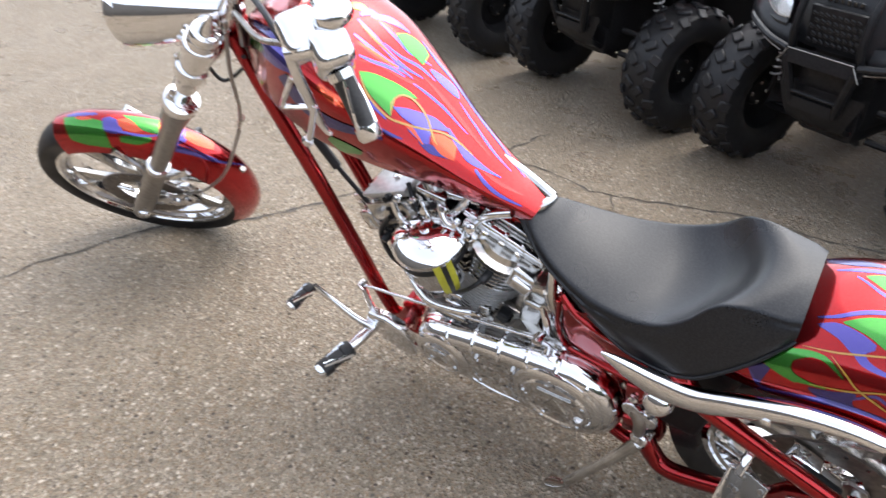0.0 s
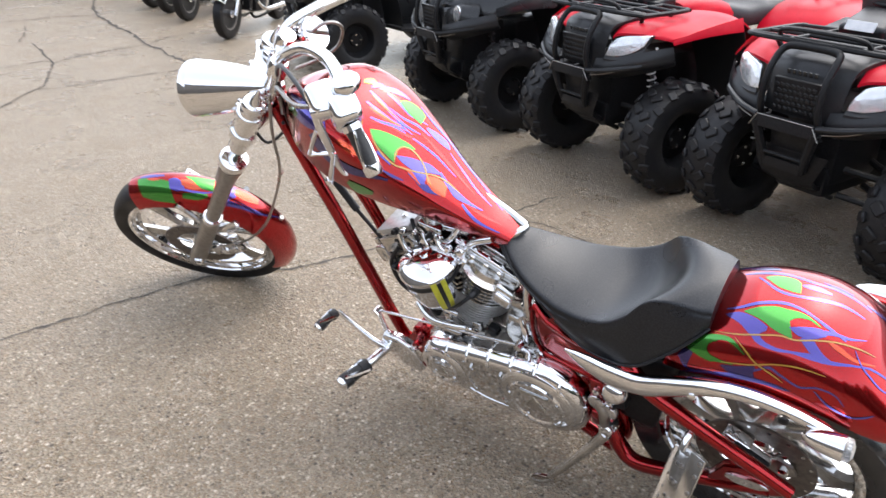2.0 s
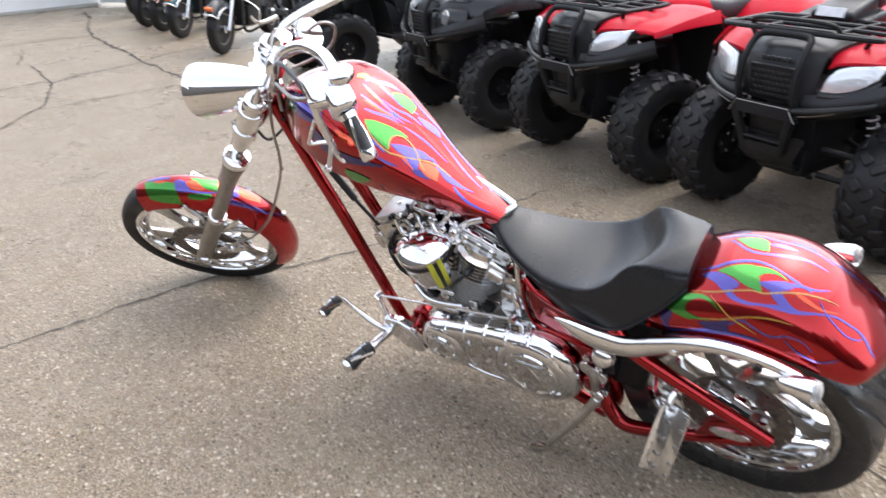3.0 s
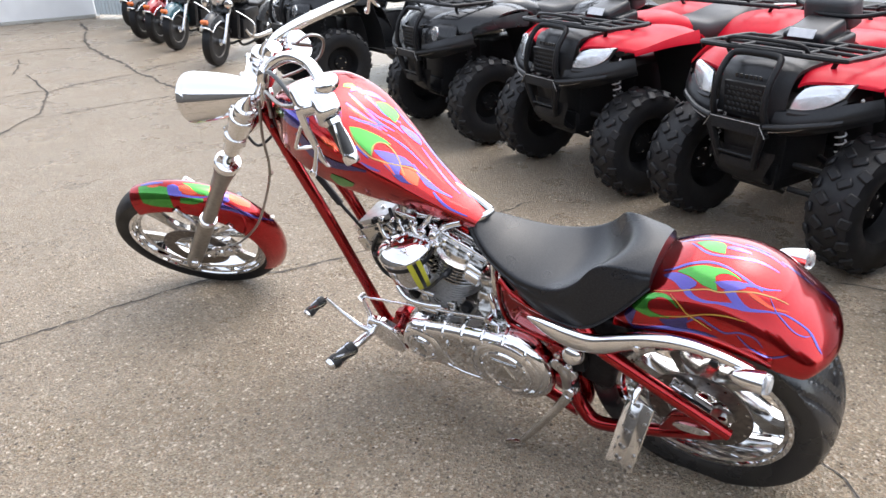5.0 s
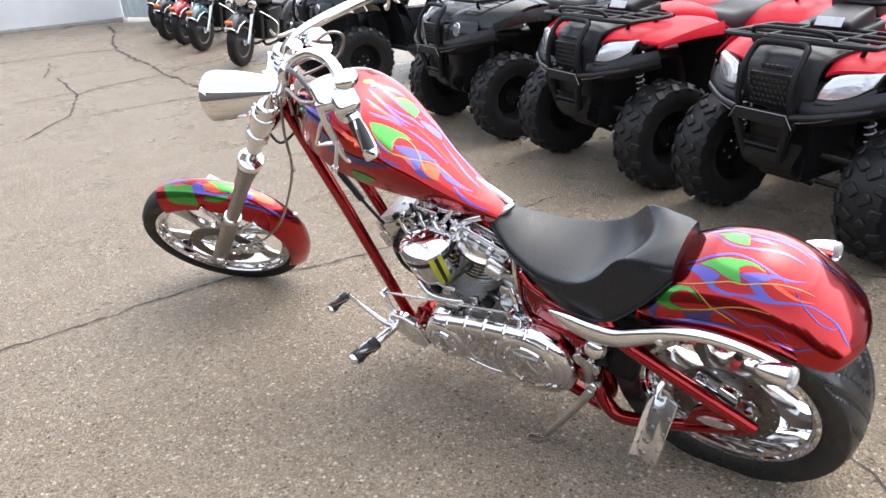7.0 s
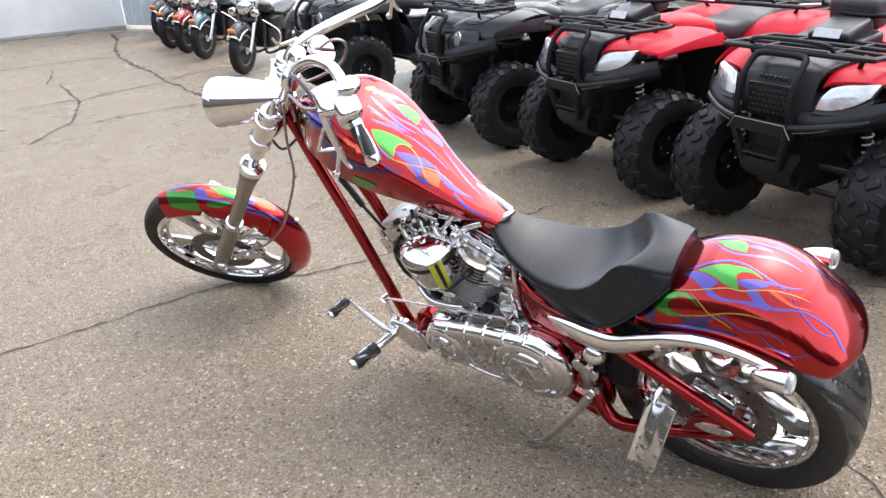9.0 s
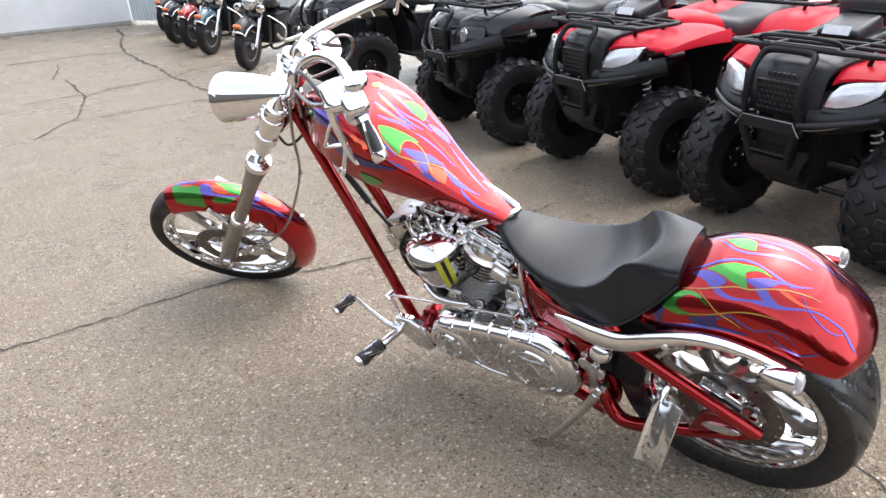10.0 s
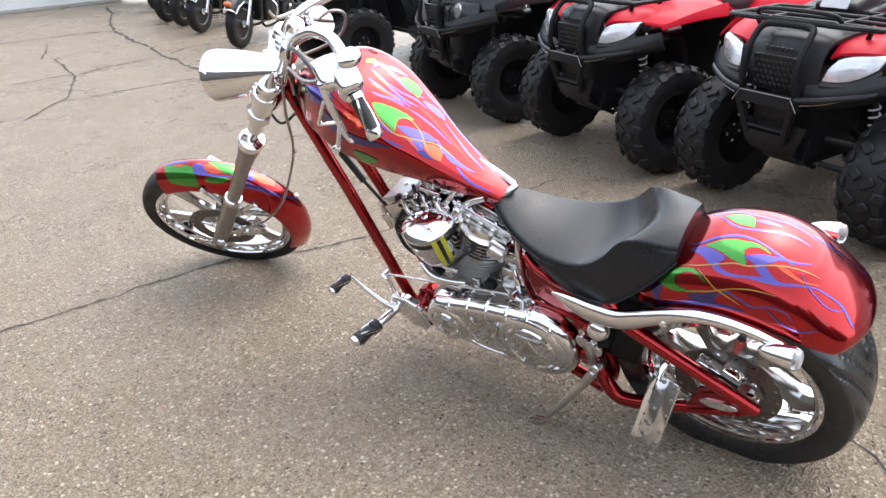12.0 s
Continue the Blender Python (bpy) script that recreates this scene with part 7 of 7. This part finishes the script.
        for i in range(n):
            yy = y0 + 0.05 + (y1 - y0 - 0.06) * i / (n - 1)
            part("cross_bar", tube([(-w, yy, z), (-w * 0.5, yy, z + 0.004), (w * 0.5, yy, z + 0.004), (w, yy, z)], 0.0095, 8, 3), BLACKMET, rk)
        for s in (-0.45, 0.45):
            part("rail", tube([(w * s, y0 - 0.01, z + 0.002), (w * s, y1, z + 0.002)], 0.0095, 8), BLACKMET, rk)
        part("hoop", tube([(-w * 0.55, y0 + 0.02, z), (-w * 0.5, y0 - 0.01, z + 0.045), (0, y0 - 0.025, z + 0.055), (w * 0.5, y0 - 0.01, z + 0.045), (w * 0.55, y0 + 0.02, z)], 0.010, 8, 4), BLACKMET, rk)
        for s in (-1, 1):
            part("rack_leg", tube([(w * 0.8 * s, y0 + 0.1, z), (w * 0.7 * s, y0 + 0.12, z - 0.07)], 0.011, 8), BLACKMET, rk)
            part("rack_leg", tube([(w * 0.8 * s, y1 - 0.05, z), (w * 0.7 * s, y1 - 0.06, z - 0.07)], 0.011, 8), BLACKMET, rk)
    rack("front_rack", -0.24, 0.13, 0.935 if red else 0.965, 0.35)
    rack("rear_rack", 1.08, 1.62, 0.945, 0.46)
    # handlebar pod, bars, tank, seat
    pod = part("dash_pod", join(box(0.20, 0.20, 0.08, pose(-0.04, 0.17, 0.968, 18, 0, 0), 0.025, 3), box(0.34, 0.18, 0.06, pose(-0.07, 0.20, 0.930, 10, 0, 0), 0.02, 3), box(0.18, 0.20, 0.12, pose(-0.04, 0.24, 0.92), 0.03, 3)), BLACKPL, q, "dark plastic instrument pod")
    part("bar_cover", box(0.24, 0.12, 0.15, pose(-0.07, 0.34, 1.045, 14, 0, 0), 0.035, 3), DARKGREY, pod)
    part("pod_label", box(0.13, 0.003, 0.042, pose(-0.04, 0.072, 0.976, -24, 0, 0), 0.001, 1), WHITEPL, pod, "white printed sticker")
    hb = part("handlebar", tube([(-0.40, 0.42, 1.06), (-0.25, 0.36, 1.07), (-0.10, 0.28, 1.04), (0.10, 0.28, 1.04), (0.25, 0.36, 1.07), (0.40, 0.42, 1.06)], 0.011, 10), BLACKMET, q)
    for s in (-1, 1):
        part("grip", tube([(0.27 * s, 0.37, 1.07), (0.40 * s, 0.42, 1.06)], 0.018, 12), GRIPRUB, hb)
        part("lever", tube([(0.25 * s, 0.32, 1.065), (0.32 * s, 0.32, 1.06), (0.40 * s, 0.37, 1.05)], 0.006, 8), POLISHED, hb)

    def hull(rows, mt, nm, lab=""):
        loops = []
        for y, w, t, b in rows:
            loops.append([Vector((w * math.copysign(abs(math.cos(a)) ** 0.6, math.cos(a)), y, (t + b) / 2 + (t - b) / 2 * math.copysign(abs(math.sin(a)) ** 0.6, math.sin(a)))) for a in [2 * math.pi * j / 24 for j in range(24)]])
        return part(nm, loft(loops), mt, q, lab, 50)
    hull([(0.36, 0.10, 0.92, 0.74), (0.44, 0.16, 0.945, 0.72), (0.58, 0.165, 0.945, 0.70), (0.72, 0.15, 0.90, 0.70)], body, "tank_cover")
    hull([(0.60, 0.09, 0.90, 0.80), (0.68, 0.14, 0.905, 0.78), (0.85, 0.17, 0.875, 0.74), (1.05, 0.185, 0.885, 0.74), (1.25, 0.18, 0.93, 0.76), (1.38, 0.15, 0.94, 0.80), (1.42, 0.11, 0.93, 0.83)], DARKGREY, "seat", "dark grey padded seat")
    for s in (-1, 1):
        pts = [[(0.17, 0.86, 0.62), (0.30, 0.86, 0.63), (0.44, 0.86, 0.62), (0.56, 0.87, 0.58)],
               [(0.17, 0.95, 0.78), (0.30, 0.95, 0.80), (0.46, 0.95, 0.79), (0.59, 0.96, 0.74)],
               [(0.17, 1.10, 0.87), (0.32, 1.10, 0.885), (0.48, 1.10, 0.88), (0.62, 1.11, 0.84)],
               [(0.17, 1.35, 0.89), (0.32, 1.35, 0.905), (0.48, 1.35, 0.90), (0.62, 1.36, 0.86)],
               [(0.17, 1.62, 0.84), (0.32, 1.62, 0.85), (0.48, 1.61, 0.84), (0.60, 1.60, 0.80)],
               [(0.17, 1.68, 0.70), (0.32, 1.68, 0.70), (0.48, 1.67, 0.70), (0.58, 1.66, 0.68)]]
        part("rear_fender", sheet([[(x * s, y, z) for x, y, z in r] for r in pts], 0.012), body, q, "", 50)
        part("footwell", sheet([[(0.18 * s, 0.45, 0.36), (0.50 * s, 0.46, 0.36)], [(0.18 * s, 0.70, 0.33), (0.50 * s, 0.70, 0.33)], [(0.18 * s, 0.95, 0.36), (0.50 * s, 0.95, 0.37)]], 0.03), BLACKPL, q)
        part("mud_guard", sheet([[(0.16 * s, 0.30, 0.86), (0.40 * s, 0.32, 0.86), (0.54 * s, 0.33, 0.84)], [(0.18 * s, 0.42, 0.62), (0.40 * s, 0.43, 0.60), (0.52 * s, 0.44, 0.58)], [(0.18 * s, 0.47, 0.38), (0.40 * s, 0.48, 0.38), (0.50 * s, 0.48, 0.38)]], 0.012), BLACKPL, q)
    return q


def at_row(along, back, turn=0):
    p = Vector((-1.44, 2.25, 0)) + E1 * along + E2 * back
    return Matrix.Translation(p) @ ROW @ pose(0, 0, 0, 0, 0, turn)


redquad = quad(at_row(0.055, -0.015), ATVRED, "red utility quad bike with black racks and knobbly tyres", True)
copy_thing(redquad, at_row(1.335, 0.055))
copy_thing(redquad, at_row(2.63, 0.10))
blackquad = quad(at_row(-1.33, -0.10), BLACKGL, "black utility quad bike with oval headlights", False)
copy_thing(blackquad, at_row(-3.50, -0.30, 2))


# ---- cruisers parked beyond the quads ----
def cruiser(m, paint, label):
    c = thing("cruiser_motorcycle", m, label, "motorcycle", "parked cruisers")
    # x to its right, y to the tail; leaning a little

    def round_wheel(y, R, w, nm):
        put = pose(0, y, R) @ pose(0, 0, 0, 0, 90, 0)
        h = w / 2
        wh = part(nm, lathe([(R * 0.60, -h * 0.7), (R * 0.64, -h * 0.75), (R * 0.64, h * 0.75), (R * 0.60, h * 0.7), (R * 0.56, 0)], 36, put, ring=True), STEEL, c)
        part("tyre", lathe([(R * 0.63, -h * 0.8), (R * 0.84, -h), (R * 0.95, -h * 0.8), (R, 0), (R * 0.95, h * 0.8), (R * 0.84, h), (R * 0.63, h * 0.8)], 40, put, ring=True), RUBBER, wh)
        part("hub", lathe([(0, -0.07), (0.05, -0.07), (0.05, 0.07), (0, 0.07)], 16, put), CHROME, wh)
        part("cast_disc", lathe([(0.04, -0.02), (R * 0.58, -0.035), (R * 0.58, 0.035), (0.04, 0.02)], 32, put, ring=True), BLACKMET, wh)
        part("brake_disc", lathe([(0.07, -0.06), (0.14, -0.06), (0.14, -0.055), (0.07, -0.055)], 28, put, ring=True), POLISHED, wh)
        for i in range(9):
            a = 2 * math.pi * i / 9
            part("spoke", moved(tube([(0.04 * math.cos(a), 0.04 * math.sin(a), 0), (R * 0.58 * math.cos(a), R * 0.58 * math.sin(a), 0)], 0.014, 6), put), BLACKMET, wh)
        return wh
    round_wheel(0, 0.33, 0.13, "front_wheel")
    round_wheel(1.62, 0.33, 0.16, "rear_wheel")

    def fender(y, R, w, a0, a1, nm):
        loops = []
        for i in range(21):
            a = radians(a0 + (a1 - a0) * i / 20)
            lp = []
            for sgn, off in ((1, 0.0), (-1, 0.006)):
                for j in range(9):
                    t = (-1 + 2 * j / 8) * sgn
                    r = R - 0.13 * abs(t) ** 3 - off
                    lp.append(Vector((w * t * (1 - off * 4), y - r * math.cos(a), 0.33 + r * math.sin(a))))
            loops.append(lp)
        return part(nm, loft(loops), paint, c)
    ff = fender(0, 0.40, 0.095, 34, 165, "front_fender")
    for sd in (-1, 1):
        part("fender_rail", tube([(0.092 * sd, -0.26, 0.50), (0.097 * sd, -0.17, 0.575), (0.097 * sd, -0.02, 0.62)], 0.007, 8), CHROME, ff)
    part("fender_trim", moved(tube([(-0.088, -0.245, 0.50), (-0.05, -0.310, 0.545), (0, -0.330, 0.556), (0.05, -0.310, 0.545), (0.088, -0.245, 0.50)], 0.014, 8), Matrix()), CHROME, ff)
    part("fender_lamp", box(0.10, 0.050, 0.055, pose(0, -0.300, 0.622, 40), 0.014, 3), AMBER, ff, "amber fender tip lamp")
    fender(1.62, 0.40, 0.115, 20, 185, "rear_fender")
    for s in (-1, 1):
        part("fork_leg", tube([(0.105 * s, 0.0, 0.31), (0.105 * s, 0.17, 0.66), (0.105 * s, 0.30, 0.95)], [0.032, 0.028, 0.024], 12, 1), CHROME, c)
        part("handlebar_side", tube([(0.0, 0.33, 1.02), (0.12 * s, 0.32, 1.08), (0.32 * s, 0.42, 1.12), (0.42 * s, 0.56, 1.06)], 0.013, 10), CHROME, c)
        part("grip", tube([(0.36 * s, 0.47, 1.10), (0.42 * s, 0.58, 1.05)], 0.019, 10), GRIPRUB, c)
        part("spot_lamp", lathe([(0, 0.05), (0.04, 0.045), (0.055, 0.03), (0.05, -0.03), (0.02, -0.06), (0, -0.06)], 20, aim((0.16 * s, 0.10, 0.82), (0, -1, 0))), CHROME, c)
        part("exhaust", tube([(0.14 * s, 0.62, 0.42), (0.17 * s, 0.80, 0.30), (0.19 * s, 1.2, 0.28), (0.20 * s, 1.9, 0.30)], [0.024, 0.028, 0.04, 0.045], 12), CHROME, c)
        part("crash_bar", tube([(0.10 * s, 0.48, 0.30), (0.32 * s, 0.46, 0.36), (0.34 * s, 0.46, 0.55), (0.10 * s, 0.46, 0.68)], 0.014, 8), CHROME, c)
    hl = part("headlight", lathe([(0, 0.06), (0.06, 0.055), (0.09, 0.035), (0.092, 0.01), (0.085, -0.05), (0.04, -0.10), (0, -0.11)], 28, aim((0, 0.12, 0.88), (0, -1, 0))), CHROME, c)
    part("lens", lathe([(0, 0.068), (0.05, 0.064), (0.082, 0.045), (0, 0.045)], 24, aim((0, 0.12, 0.88), (0, -1, 0))), LENS, hl)
    part("engine", join(box(0.30, 0.46, 0.30, pose(0, 0.80, 0.42), 0.05), lathe([(0, 0), (0.09, 0), (0.09, 0.22), (0, 0.22)], 20, aim((0, 0.76, 0.50), (0, -0.4, 0.9))), lathe([(0, 0), (0.09, 0), (0.09, 0.22), (0, 0.22)], 20, aim((0, 0.86, 0.50), (0, 0.4, 0.9)))), BLACKMET, c)

    def hull(rows, mt, nm):
        loops = []
        for y, w, t, b in rows:
            loops.append([Vector((w * math.cos(a), y, (t + b) / 2 + (t - b) / 2 * math.sin(a))) for a in [2 * math.pi * j / 20 for j in range(20)]])
        part(nm, loft(loops), mt, c)
    part("fork_cover", box(0.26, 0.10, 0.30, pose(0, 0.24, 0.80, -24), 0.04, 3), BLACKGL, c)
    part("radiator", join(box(0.26, 0.10, 0.36, pose(0, 0.46, 0.50), 0.03), box(0.34, 0.50, 0.16, pose(0, 0.85, 0.62), 0.05)), BLACKMET, c)
    part("nacelle", box(0.30, 0.10, 0.16, pose(0, 0.20, 0.93), 0.05, 3), CHROME, c)
    hull([(0.40, 0.03, 0.93, 0.84), (0.50, 0.12, 0.96, 0.76), (0.70, 0.14, 0.94, 0.74), (0.90, 0.10, 0.86, 0.72), (1.0, 0.04, 0.80, 0.72)], paint, "fuel_tank")
    hull([(0.92, 0.08, 0.80, 0.68), (1.10, 0.16, 0.76, 0.66), (1.30, 0.17, 0.82, 0.66), (1.60, 0.13, 0.86, 0.74), (1.75, 0.08, 0.84, 0.78)], VINYL, "seat")
    part("frame", join(tube([(0.08, 0.36, 0.90), (0.09, 0.48, 0.40), (0.10, 0.62, 0.20), (0.10, 1.2, 0.22), (0.1, 1.6, 0.33)], 0.02, 8), tube([(-0.08, 0.36, 0.90), (-0.09, 0.48, 0.40), (-0.10, 0.62, 0.20), (-0.10, 1.2, 0.22), (-0.1, 1.6, 0.33)], 0.02, 8)), BLACKMET, c)
    return c


BIKE_TURN = 24
spots = [((-6.75, 3.72), BLACKGL, "black cruiser motorcycle with amber fender lamp and chrome forks"),
         ((-8.26, 4.29), TEAL, "dark teal cruiser motorcycle with chrome trim"),
         ((-9.05, 4.58), DARKRED, "maroon cruiser motorcycle seen past its neighbour"),
         ((-9.72, 4.78), BLACKGL, "black cruiser motorcycle in the parked row"),
         ((-11.0, 5.50), BLACKGL, "black cruiser motorcycle at the end of the row")]
for (x, y), paint, label in spots:
    cruiser(Matrix.Translation((x, y, 0)) @ pose(0, 0, 0, 0, 0, BIKE_TURN) @ pose(0, 0, 0, 0, 6, 0) @ Matrix.Diagonal((0.86, 0.86, 0.86, 1)), paint, label)
